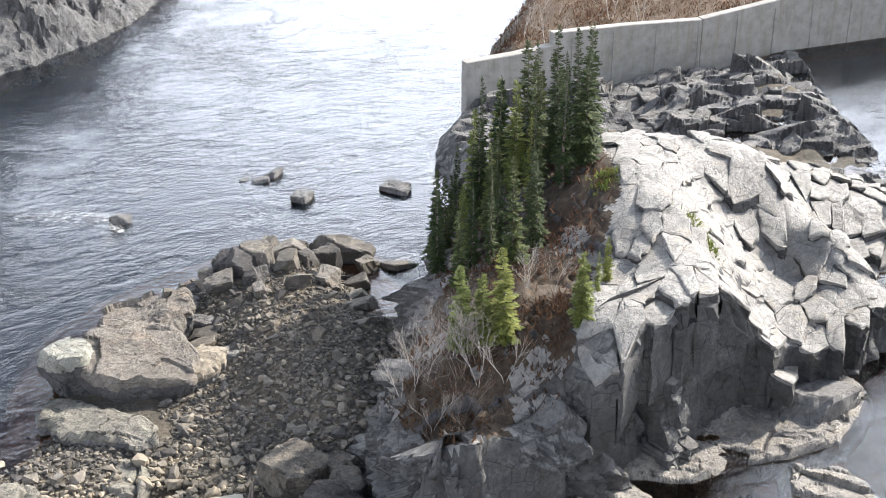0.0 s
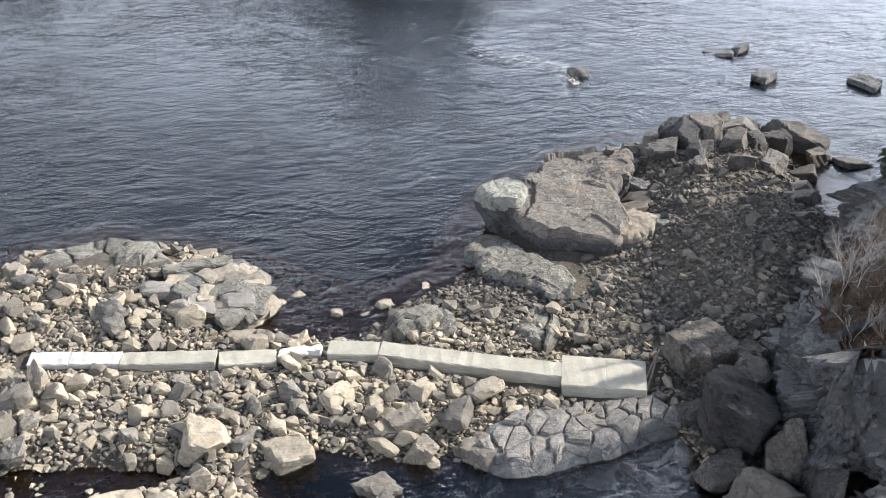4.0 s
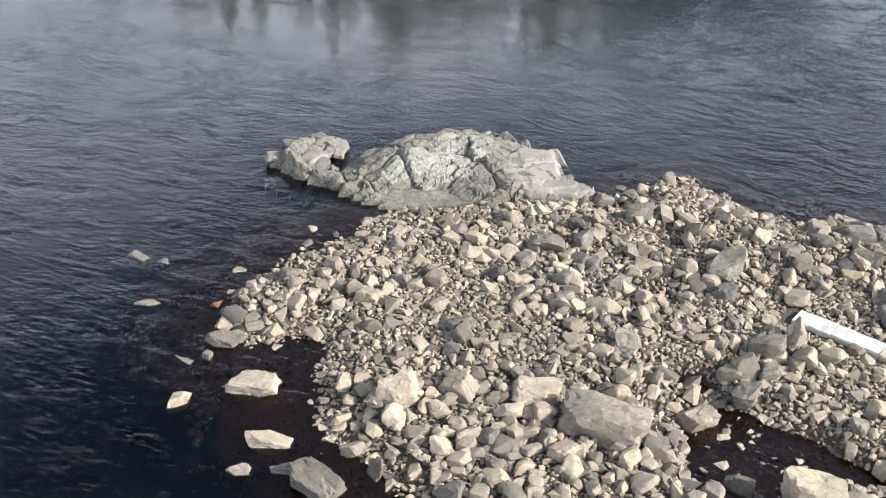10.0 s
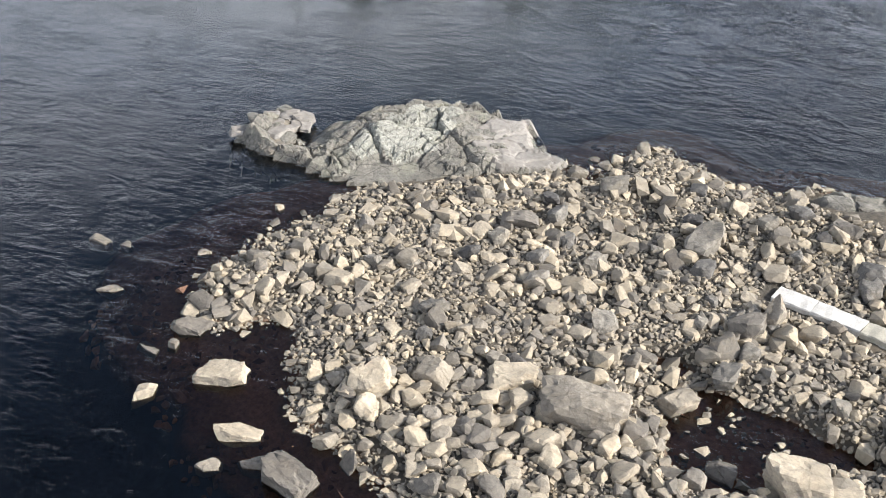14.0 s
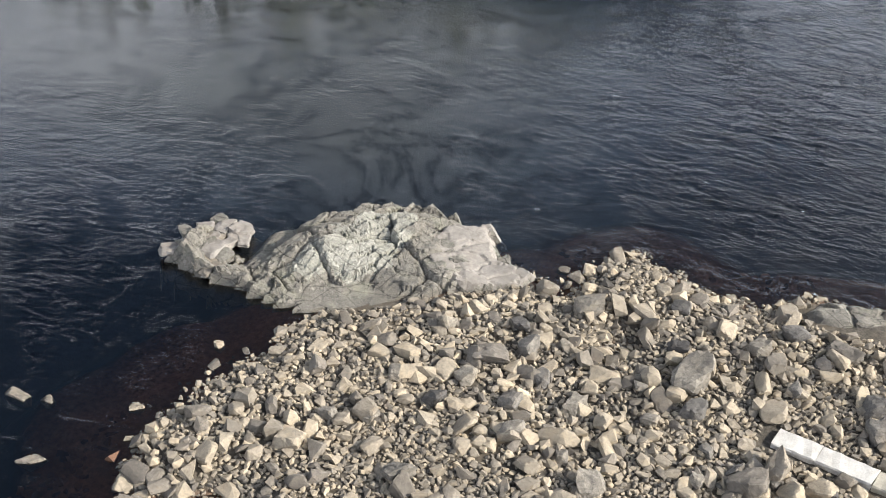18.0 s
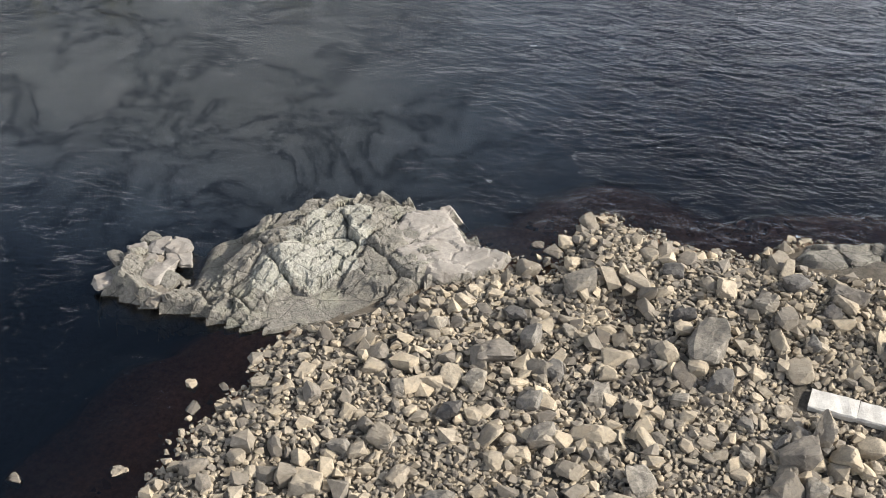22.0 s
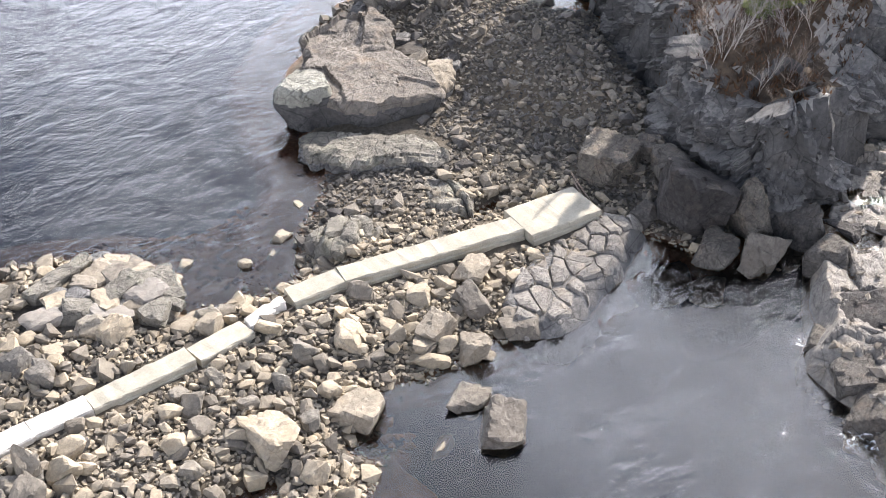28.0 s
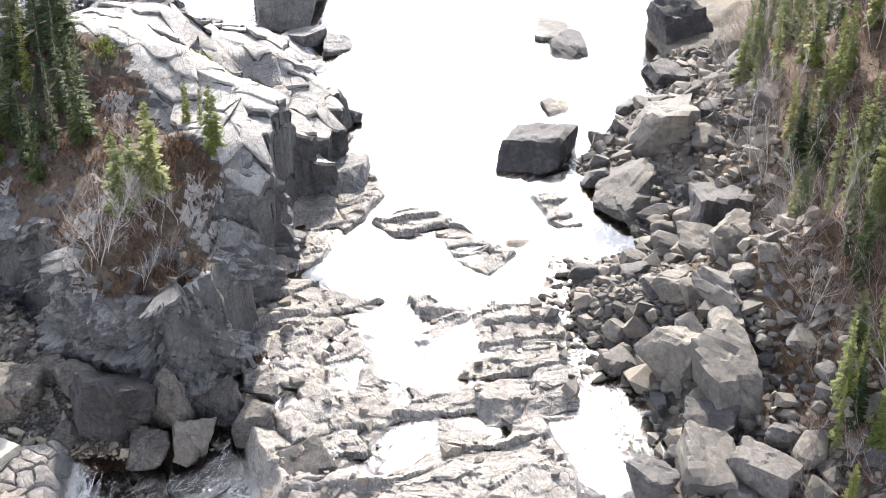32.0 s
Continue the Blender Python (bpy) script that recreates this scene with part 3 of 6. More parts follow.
    ob.empty_display_size = 0.2
    ob.matrix_world = m
    return tagged(ob, label, category, group, kind)


def sphere(level):
    bm = bmesh.new()
    bmesh.ops.create_icosphere(bm, subdivisions=level, radius=1)
    v = np.array([p.co[:] for p in bm.verts])
    f = np.array([[p.index for p in q.verts] for q in bm.faces])
    bm.free()
    return v / np.linalg.norm(v, axis=1)[:, None], f


SPHERES = {k: sphere(k) for k in (1, 2, 3, 4, 5)}


def rock_shape(level, seed, planes=5, rough=0.05, boxy=0.5):
    """A broken stone of about unit half-size: a body cut by flat joint planes, then chipped and pitted."""
    g = np.random.default_rng(seed)
    d, f = SPHERES[level]
    nrm = g.normal(size=(planes, 3))
    nrm /= np.linalg.norm(nrm, axis=1)[:, None]
    side = np.concatenate([np.eye(3), -np.eye(3)]) + g.normal(0, 0.26 * (1.2 - boxy), (6, 3))
    side /= np.linalg.norm(side, axis=1)[:, None]
    nrm = np.concatenate([nrm, side])
    off = np.r_[g.uniform(0.74, 1.0, planes), g.uniform(0.66, 0.92, 6)]
    dots = d @ nrm.T
    r = np.where(dots > 0.05, off / np.maximum(dots, 0.05), 9).min(1)
    r = np.minimum(r, 1.45)
    v = d * r[:, None]
    w = v * 2.2 + g.uniform(0, 99, 3)
    n = fbm(w[:, 0] + w[:, 2] * 0.7, w[:, 1] - w[:, 2] * 0.6, 1.0, 5, seed % 97, 0.6)
    chip = blocks(w[:, 0] + 0.4 * w[:, 2], w[:, 1] - 0.5 * w[:, 2], 0.9, 30, 1.5, 0.05, 0.05, 0.04, seed % 89)
    return v * (1 + rough * n + chip * (rough > 0))[:, None], f


def hull_shape(seed, extra=5, jitter=0.38):
    """A small sharp stone: the hull of a knocked-about box."""
    g = np.random.default_rng(seed)
    c = np.array([(a, b, e) for a in (-1, 1) for b in (-1, 1) for e in (-1, 1)]) * 0.72
    p = np.concatenate([c + g.normal(0, jitter, c.shape), g.normal(0, 0.62, (extra, 3))])
    bm = bmesh.new()
    for q in np.clip(p, -1.15, 1.15):
        bm.verts.new(q)
    out = bmesh.ops.convex_hull(bm, input=bm.verts)
    bmesh.ops.delete(bm, geom=[e for e in out["geom_interior"] if isinstance(e, bmesh.types.BMVert)], context="VERTS")
    bmesh.ops.triangulate(bm, faces=bm.faces)
    bm.verts.index_update()
    v = np.array([q.co[:] for q in bm.verts])
    f = np.array([[q.index for q in t.verts] for t in bm.faces])
    bm.free()
    return v, f


def cobble_shape(seed, level=1, planes=7):
    """A knocked-about stone with worn corners."""
    g = np.random.default_rng(seed)
    d, f = SPHERES[level]
    nrm = g.normal(size=(planes, 3))
    nrm /= np.linalg.norm(nrm, axis=1)[:, None]
    dots = d @ nrm.T
    r = np.where(dots > 0.05, g.uniform(0.62, 0.95, planes) / np.maximum(dots, 0.05), 9)
    r = np.minimum(-np.log(np.exp(-9.0 * r).sum(1) + np.exp(-9.0 * 1.12)) / 9.0, 1.15)
    return d * (r * (1 + g.normal(0, 0.02, len(r))))[:, None] * 1.12, f


def split_stone(seed, level=2, planes=9):
    """A freshly broken stone: flat joint faces meeting at hard edges, with slightly chipped corners."""
    g = np.random.default_rng(seed)
    d, f = SPHERES[level]
    nrm = g.normal(size=(planes, 3))
    nrm[:3] = np.eye(3) + g.normal(0, 0.25, (3, 3))
    nrm[3:6] = -nrm[:3] + g.normal(0, 0.25, (3, 3))
    nrm /= np.linalg.norm(nrm, axis=1)[:, None]
    dots = d @ nrm.T
    r = np.where(dots > 0.05, g.uniform(0.60, 0.92, planes) / np.maximum(dots, 0.05), 9).min(1)
    return d * (np.minimum(r, 1.22) * (1 + g.normal(0, 0.012, len(r))))[:, None] * 1.1, f


# ---- ground and water ----
BAR = [(-32.8, 56.3), (-33.5, 52.7), (-35.4, 49.3), (-36.3, 46.1), (-35, 44), (-32.8, 42.8), (-30.4, 44.4), (-28.6, 42.2), (-26.6, 39.7),
       (-23.7, 38.8), (-21, 37.4), (-18, 35), (-12, 33), (-7, 37), (-4.2, 42.3), (-1.9, 44.8), (0.5, 46.4), (2.7, 48), (6.1, 47), (9, 47), (9, 54.5), (5.7, 56.2),
       (3.2, 55.7), (0.7, 56.2), (-0.5, 58.3), (0.1, 61.4), (-0.5, 63.1), (-2.8, 65), (-4.7, 66.2), (-8, 67.2), (-11.4, 66.2),
       (-13, 64.6), (-17.2, 65), (-20.2, 66.8), (-22, 64.8), (-22.6, 62), (-24.5, 62.6), (-29, 59)]
SPIT = [(5, 48), (8, 46.6), (12.5, 45.4), (17, 46.3), (18.5, 46.6), (19, 44), (24, 43), (27, 50), (31, 56), (34, 61), (32.6, 62.6), (32.8, 66.5),
        (33, 71.2), (30.3, 74), (25.3, 73.3), (21, 72), (17, 69.5), (14.6, 66), (12.6, 62.3), (11.9, 61), (10.3, 59.8), (7, 58), (5.7, 56.2)]
SHELF = [(31.8, 42.6), (34.5, 43.0), (34.7, 40.4), (33.5, 37.5), (33.4, 34.9), (34.6, 34.5), (33.8, 32.4), (34.7, 29.8), (35.1, 27.2), (32.1, 26.1), (28.4, 24.8), (25.6, 24.5), (24.9, 25.9), (21.5, 23.7), (18.5, 22.9),
         (13.5, 23), (12.8, 27), (14.9, 33.8), (15.5, 35.6), (18.4, 36.7), (20.6, 38.6), (24.2, 40.4), (28, 41.6)]
POCKETS = ([(31.4, 36.8), (32.2, 34.3), (29.9, 33.1), (31.4, 31.9), (32.8, 31.1), (30.7, 30.6), (26.5, 30.6), (25.9, 32.7), (26.8, 34.4)], [(19.4, 32.8), (22.5, 32.7), (24.1, 30.8), (22.0, 30.2), (19.5, 31.3)])
SHELF_BACK = [(33.6, 43.4), (44, 45), (50.5, 44.8), (50, 41.8), (45.5, 39.0), (42.4, 39.4), (39.6, 40.6), (37.0, 40.4), (35.4, 41.8)]
BANK = [(10, -60), (14, 8), (20, 20.5), (26.3, 21.5), (29, 24.5), (39, 26.4), (42.5, 23.6), (46, 25), (52, 28.5), (63.5, 26.6), (70, 24.6), (77, 26.5), (90, 26), (120, 26), (400, 40), (400, -300), (10, -300)]
CRAG = [(46.5, 81), (50, 86.5), (55, 88.6), (68, 87.5), (86.6, 85), (83, 80), (79, 72), (75.5, 65), (70, 56), (62, 60), (56, 74), (44, 74)]
UPPER = [(16.6, 6), (16.8, 26), (19.4, 33), (23.0, 38.6), (26, 42), (45, 47), (60, 56), (62, 70), (80, 84), (95, 90), (240, 95), (240, -60), (16.6, -60)]
FARLAND = [(56, 91), (60, 96), (64, 100.5), (74, 110.5), (90, 128), (140, 190), (900, 700), (1200, 60), (400, 75), (94, 84.5), (76, 87.6), (64, 89.6)]
OPPOSITE = [(-1200, 250), (-300, 140), (-110, 112), (-60, 116), (-20, 114), (8, 112), (24, 117), (31, 121), (39, 126), (43.5, 131.5), (60, 150), (100, 190), (600, 900), (-1200, 1200)]
LEVEL = 0.8     # of the upper pools


def ground_height(x, y):
    n1, n2 = fbm(x, y, 6.0, 4, 1), fbm(x, y, 1.6, 3, 2)
    bar = np.maximum(sdist(BAR, x, y), sdist(SPIT, x, y)) + 0.7 * n1
    z = np.where(bar > 0, np.minimum(0.30 * bar, 0.55) + 0.10 * n2, np.maximum(0.10 * bar + 0.10 * n2 - (0.35 + 0.5 * smooth(56, 50, y)) * np.maximum(0, -bar - 2.6 - 2.2 * (x < -14) * smooth(58, 52, y) + 1.9 * smooth(56, 50, y) * (x > 0)), -3.0))
    z = np.where(z < -0.3, z + (-0.34 + 0.12 * n2 - z) * np.exp(-((((x - 3.0) / 4.6) ** 2 + ((y - 59.4) / 3.4) ** 2) ** 2)), z)
    # tea-coloured pools inside the bar
    for cx, cy, rx, ry, deep in ((-9.6, 44.8, 2.6, 2.0, 0.8), (-10.8, 47.2, 2.7, 2.1, 0.85), (-7.6, 47.4, 1.6, 1.4, 0.8), (-5.2, 47.2, 1.7, 0.9, 0.75), (1.2, 46.6, 2.0, 1.2, 0.75), (-13.6, 49.6, 1.2, 0.7, 0.7), (-19.0, 59.6, 1.2, 1.8, 0.5), (14.5, 53.2, 1.6, 0.5, 0.7)):
        q = ((x - cx) / rx) ** 2 + ((y - cy) / ry) ** 2
        z -= deep * np.exp(-(q**2) * 0.8)
    z = np.where(sdist(BAR, x, y) > 1.2, np.maximum(z, -0.15 + 0.12 * n2), z)
    # the spit climbs towards the cliff
    z += 1.5 * smooth(6, 0, np.hypot(np.maximum(0, 26 - x), 0) + 0 * y) * (sdist(SPIT, x, y) > 0) * smooth(0, 4, sdist(SPIT, x, y))
    # flat ledges in the upper pools
    sh = sdist(SHELF, x, y) + 1.0 * n1
    z = np.where(sh > 0, np.maximum(z, 0.3 * smooth(0, 2, sh)), z)
    up = sdist(UPPER, x, y)
    z = np.where((up > 1.0) & (sh <= 0), np.maximum(z, np.minimum(LEVEL - 1.3 - 0.10 * np.abs(sh), 0.4)), z)
    # low ledges awash farther off
    z = np.where((x > 40) & (y < 46) & (up > 1), np.maximum(z, LEVEL - 1.0 + 1.0 * smooth(0.2, 0.6, fbm(x * 0.6 + y * 0.3, y, 7.0, 4, 21)) * smooth(70, 44, x) + 0.25 * n2), z)
    # steep bank
    bk = sdist(BANK, x, y) + 1.2 * n1
    z = np.where(bk > 0, np.maximum(z, LEVEL + 0.25 * np.minimum(bk, 5) + 0.85 * np.maximum(0, bk - 5) - 0.25 * np.maximum(0, bk - 30) + 0.8 * n1 + 0.3 * n2), z)
    z = np.minimum(z, 46 + 3 * n1)
    # crags below the long wall
    cg = sdist(CRAG, x, y) + 0.8 * n1
    z = np.where(cg > 0, np.maximum(z, np.minimum(0.9 * cg, 1.5) + 0.9 * n1 + 0.3 * n2 - 0.8), z)
    far = sdist(FARLAND, x, y)
    z = np.where(far > -0.4, np.maximum(z, np.minimum(1.1 * (far + 0.4), 3.4 + 0.02 * far) + 0.4 * n1), z)
    op = sdist(OPPOSITE, x, y) + 1.5 * n1 - 9.0 * smooth(-12, 4, x)
    z = np.where(op > -1, np.maximum(z, np.minimum(2.2 * (op + 1), 7 + 0.07 * op - (5.0 + 0.0 * op) * smooth(6, -6, x)) + 1.2 * np.minimum(1, np.maximum(0, op + 1)) * blocks(x, y, 3.0, 20, 1.5, 1.0, 0.3, 0.6, 11) * (1 - 0.7 * smooth(6, -6, x))), z)
    z = np.minimum(z, 60 + 4 * n1)
    return z


def stretch_axis(lo, hi, fine, mid_lo, mid_hi, coarse, far):
    a = [np.arange(mid_lo, mid_hi, fine), np.arange(mid_hi, hi, coarse)[0:], np.arange(lo, mid_lo, coarse)]
    v = np.unique(np.round(np.concatenate(a), 3))
    out, s, e = [], coarse, v[-1]
    while e < far:
        s *= 1.25
        e += s
        out.append(e)
    low, s, e = [], coarse, v[0]
    while e > -far:
        s *= 1.25
        e -= s
        low.append(e)
    return np.r_[low[::-1], v, out]


GX = stretch_axis(-62, 98, 0.26, -38, 56, 0.55, 1600)
GY = stretch_axis(4, 136, 0.26, 18, 76, 0.6, 1600)
gx, gy = np.meshgrid(GX, GY)
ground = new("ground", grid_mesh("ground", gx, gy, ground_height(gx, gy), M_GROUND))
tagged(ground, "grey-brown gravel and rock riverbed ground under the stones", "ground", kind="structure")


def height_at(x, y):
    return float(ground_height(np.array([float(x)]), np.array([float(y)]))[0])


def sheet(name, x0, x1, y0, y1, step, z, mat, label, poly=None):
    x, y = np.meshgrid(np.arange(x0, x1 + step, step), np.arange(y0, y1 + step, step))
    keep = None if poly is None else sdist(poly, x, y) > -step * 0.2
    ob = new(name, grid_mesh(name, x, y, np.full(x.shape, float(z)), mat, keep))
    return tagged(ob, label, "water", kind="structure")


river = sheet("river_water", -1600, 1600, -1600, 1600, 100, 0.0, M_WATER, "dark blue-grey rippled river water with pale sky tones painted in")
pool = sheet("pool_water", 15, 240, -30, 96, 1.0, LEVEL, M_POOL, "bright sunlit water of the ledge pools", UPPER)


# ---- large rocks ----
def rock_patch(poly, height, step, mat, keep_below=-1.2, jitter=0.12, flat=False):
    p = np.array(poly)
    x, y = np.meshgrid(np.arange(p[:, 0].min() - 2, p[:, 0].max() + 2, step), np.arange(p[:, 1].min() - 2, p[:, 1].max() + 2, step))
    z = height(x, y)
    jx, jy = fbm(x + z, y - z * 0.6, 0.9, 3, 31), fbm(x - z * 0.8, y + z, 0.9, 3, 41)
    return grid_mesh("rock_mass", x + jitter * 2 * jx, y + jitter * 2 * jy, z, mat, z > keep_below, flat)


HEAD = [(23.2, 43.0), (25.4, 41.4), (30, 41.8), (35, 43), (38.5, 43.5), (43.6, 44.3), (47, 43.6), (50, 44.4), (55, 44.9), (61, 46.8), (67, 50.5), (71, 56), (70, 64), (64, 70),
        (57, 75), (51, 76), (46, 73.8), (41.4, 69.0), (38.4, 65.6), (34.6, 62.0), (33, 60), (29.5, 55.5), (27, 51.5), (25, 50), (23.6, 47.5)]
HEAD_TOP = [(24.5, 42.7, 5.4), (23.4, 45.6, 4.7), (25, 49, 4.6), (28, 47, 6.3), (30, 43.4, 6.8), (33, 44.6, 8.0), (36.8, 47.8, 9.0), (41.6, 45.2, 7.8), (44.4, 45.2, 6.4), (43.7, 49.6, 8.9),
            (44.4, 56.2, 10.3), (49, 61.5, 9.0), (38, 53, 8.6), (34, 53, 7.2), (31, 54.5, 5.5), (35, 62, 3.8), (39, 67, 3.6), (45, 64, 8.2), (41, 60, 8.2),
            (50, 56, 8.7), (55, 56, 6.9), (52, 50, 6.4), (50, 46, 3.9), (54, 49.4, 3.6), (58, 54.5, 4.2), (64, 54, 2.0), (58, 48, 1.9), (63, 60, 3.5), (56, 64, 6), (50, 70, 4.6)]
HEAD_FAR = [(45, 74, 2.5), (58, 72, 2.5), (69, 62, 1.4), (68, 53, 1.2)]


def head_height(x, y):
    n1, n2 = fbm(x, y, 5.0, 4, 71), fbm(x, y, 1.1, 4, 72)
    top = surface(HEAD_TOP + HEAD_FAR, x, y, 3.0)
    open_rock = smooth(-1.5, 2.5, sdist([(33, 42), (36, 49), (42, 53), (45, 61), (49, 65), (75, 66), (75, 44), (46, 40)], x, y))
    rel = blocks(x, y, 2.1, 62, 1.9, 0.16, 0.10, 0.2, 5) * (1 - 0.7 * open_rock) + 0.0 * open_rock
    steps = 0.0
    top = top + rel + steps + 0.22 * n1 + 0.08 * n2
    d = sdist(HEAD, x, y)
    u = blocks(x, y, 2.4, 20, 1.0, 0.9, 0.3, 0.0, 35)
    wall = -1.4 + np.maximum(0, d + 0.6 + 0.5 * u + 0.6 * n1) * (5.0 - 2.2 * smooth(50, 62, x) - 1.5 * smooth(58, 66, y)) + 0.3 * n2
    return np.where(d > -2.2, np.minimum(top, wall) - 0.02 * open_rock, -2.0)


headland = empty("rock_headland", pose(40, 52, 0), "big jointed granite headland, pale slabs on top and a dark cliff", "rock")
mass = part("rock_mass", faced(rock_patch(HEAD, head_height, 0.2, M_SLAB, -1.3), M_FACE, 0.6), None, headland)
mass.location = (-40, -52, 0)
# forest soil where the grove and the ledge growth stand
mass.data.materials.append(M_SOIL)
OPEN = [(30, 40.5), (33.5, 45.5), (37.5, 49.5), (42, 53.2), (45, 59), (48.6, 64), (58, 67), (72, 60), (72, 48), (46, 42)]
fc = np.empty(len(mass.data.polygons) * 3, np.float32)
mass.data.polygons.foreach_get("center", fc)
fc = fc.reshape(-1, 3).astype(float)
fi = np.empty(len(mass.data.polygons), np.int32)
mass.data.polygons.foreach_get("material_index", fi)
soil = (fi == 0) & (sdist(OPEN, fc[:, 0], fc[:, 1]) < -0.2) & (sdist(HEAD, fc[:, 0], fc[:, 1]) > 1.0) & (fbm(fc[:, 0], fc[:, 1], 2.5, 4, 93) > -0.28)
fi[soil] = 2
mass.data.polygons.foreach_set("material_index", fi)


def cell_polys(poly, angle, cu, cv, seed, jitter=0.49):
    """Irregular polygons that fill a plan like joint-bounded blocks: each one's middle and corners."""
    g = np.random.default_rng(seed)
    a = radians(angle)
    turn = np.array([[math.cos(a), math.sin(a)], [-math.sin(a), math.cos(a)]])
    p = np.array(poly, float)
    uv = (p @ turn.T) / (cu, cv)
    lo, hi = np.floor(uv.min(0)).astype(int) - 2, np.ceil(uv.max(0)).astype(int) + 2
    shape = (hi[1] - lo[1] + 1, hi[0] - lo[0] + 1)
    gu, gv = np.meshgrid(np.arange(lo[0], hi[0] + 1), np.arange(lo[1], hi[1] + 1))
    seeds = np.stack([gu + 0.5 * (gv % 2), gv], -1) + g.uniform(-jitter, jitter, (*shape, 2))
    back = turn * np.array([[cu], [cv]])
    out = []
    for j in range(2, shape[0] - 2):
        for i in range(2, shape[1] - 2):
            o = seeds[j, i]
            ring = [o + np.array(k) for k in ((-1.4, -1.4), (1.4, -1.4), (1.4, 1.4), (-1.4, 1.4))]
            for dj in (-2, -1, 0, 1, 2):
                for di in (-2, -1, 0, 1, 2):
                    if di or dj:
                        n = seeds[j + dj, i + di] - o
                        c = n @ (seeds[j + dj, i + di] + o) / 2
                        cut = []
                        for e, f in zip(ring, ring[1:] + ring[:1]):
                            se, sf = n @ e - c, n @ f - c
                            if se <= 0:
                                cut.append(e)
                            if se * sf < 0:
                                cut.append(e + (f - e) * se / (se - sf))
                        ring = cut
            q = np.array(ring) @ back
            out.append((q.mean(0), q))
    return out


def joint_blocks(parent, name, poly, angle, cu, cv, top, mat, seed, gap=0.03, deep=2.0, tilt=0.04, step=0.06, where=None, limit=300, stuff_label="", lean=None, side=None, rough_from=900, follow=0.85, worn=0.03):
    """Joint-bounded blocks set side by side, each with its own height, tilt, worn rim and broken sides."""
    g = np.random.default_rng(seed)
    made = [(c, q) for c, q in cell_polys(poly, angle, cu, cv, seed) if where(c[0], c[1])]
    if not made:
        return []
    cs = np.array([c for c, _ in made])
    lean = lean or top
    zs, flat = top(cs[:, :1], cs[:, 1:])[:, 0], lean(cs[:, :1], cs[:, 1:])[:, 0]
    out, rv, rf, rm, base = [], [], [], [], 0
    for rank, k in enumerate(np.argsort(np.hypot(cs[:, 0] - 30, cs[:, 1] - 42))):
        c, q = made[k]
        wild = 1 + 2.5 * float(smooth(rough_from, rough_from + 8, c[0]))
        lift = g.normal(0, step) * wild + (g.uniform(-0.35, 0.1) if g.random() < 0.06 else 0)
        sx, sy = g.normal(0, tilt, 2) * wild
        q = c + (q - c) * (1 - gap / np.hypot(*(q - c).T).mean())
        nxt = np.roll(q, -1, 0)
        rim = np.concatenate([q[:, None], q[:, None] * 0.64 + nxt[:, None] * 0.36, q[:, None] * 0.3 + nxt[:, None] * 0.7], 1).reshape(-1, 2)
        m = len(rim)
        rim = rim + g.normal(0, 0.035, (m, 2))
        w = np.concatenate([rim, c + (rim - c) * 0.86, c + (rim - c) * 0.48, c[None]])
        z = zs[k] + lift + follow * np.clip(lean(w[:, :1], w[:, 1:])[:, 0] - flat[k], -1.2, 1.2) + (w - c) @ (sx, sy) + 0.10 * fbm(w[:, 0], w[:, 1], 0.9, 3, seed + 6)
        z[:m] -= g.uniform(0.0, 2 * worn, m) + 2.5 * (worn - 0.03)
        z[m : 2 * m] -= 0.8 * (worn - 0.03)
        lev = [np.column_stack([w, z])]
        i = np.arange(m)
        o = (i + 1) % m
        tri = []
        for r in (0, m):
            tri += [np.stack([i + r, o + r, o + r + m], 1), np.stack([i + r, o + r + m, i + r + m], 1)]
        tri.append(np.stack([i + 2 * m, o + 2 * m, np.full(m, 3 * m)], 1))
        low, n = i, 3 * m + 1
        for dz in (0.18, 0.6, 0.7, 1.5, 1.6, 2.9, deep):
            by = g.normal(0, 0.07) if dz > 0.3 else 0.0
            lev.append(np.column_stack([rim + (rim - c) * by, z[:m] - dz]) + g.normal(0, 0.06, (m, 3)))
            tri += [np.stack([low[i], n + i, n + o], 1), np.stack([low[i], n + o, low[o]], 1)]
            low, n = n + i, n + m
        lev, tri = np.concatenate(lev), np.concatenate(tri)
        # lower sides use the side rock, whose dark tone stands in for shade
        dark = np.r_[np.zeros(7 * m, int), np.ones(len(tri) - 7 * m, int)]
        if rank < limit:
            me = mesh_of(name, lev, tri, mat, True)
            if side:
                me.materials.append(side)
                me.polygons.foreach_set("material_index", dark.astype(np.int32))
            ob = new(name, me)
            ob.parent = parent
            out.append(ob)
        else:
            rv.append(lev), rf.append(tri + base), rm.append(dark)
            base += len(lev)
    if rv:
        me = mesh_of(name, np.concatenate(rv), np.concatenate(rf), mat, True)
        if side:
            me.materials.append(side)
            me.polygons.foreach_set("material_index", np.concatenate(rm).astype(np.int32))
        ob = new(name, me)
        ob.parent = parent
        ob.location = -parent.matrix_world.translation
        tagged(ob, stuff_label, kind="stuff")
    return out


def head_step(x, y):
    d = sdist(HEAD, x, y)
    top = surface(HEAD_TOP + HEAD_FAR, x, y, 3.0) + 0.5 * (fbm(x, y, 3.0, 2, 90) * smooth(46, 52, x))
    wall_z = 0.2 + np.maximum(0, d + 0.5) * (11.0 - 8.5 * smooth(47, 58, x) - 6.0 * smooth(33, 29, x)) + 1.0 * fbm(x, y, 2.5, 3, 91)
    return np.minimum(top + 0.12, wall_z)


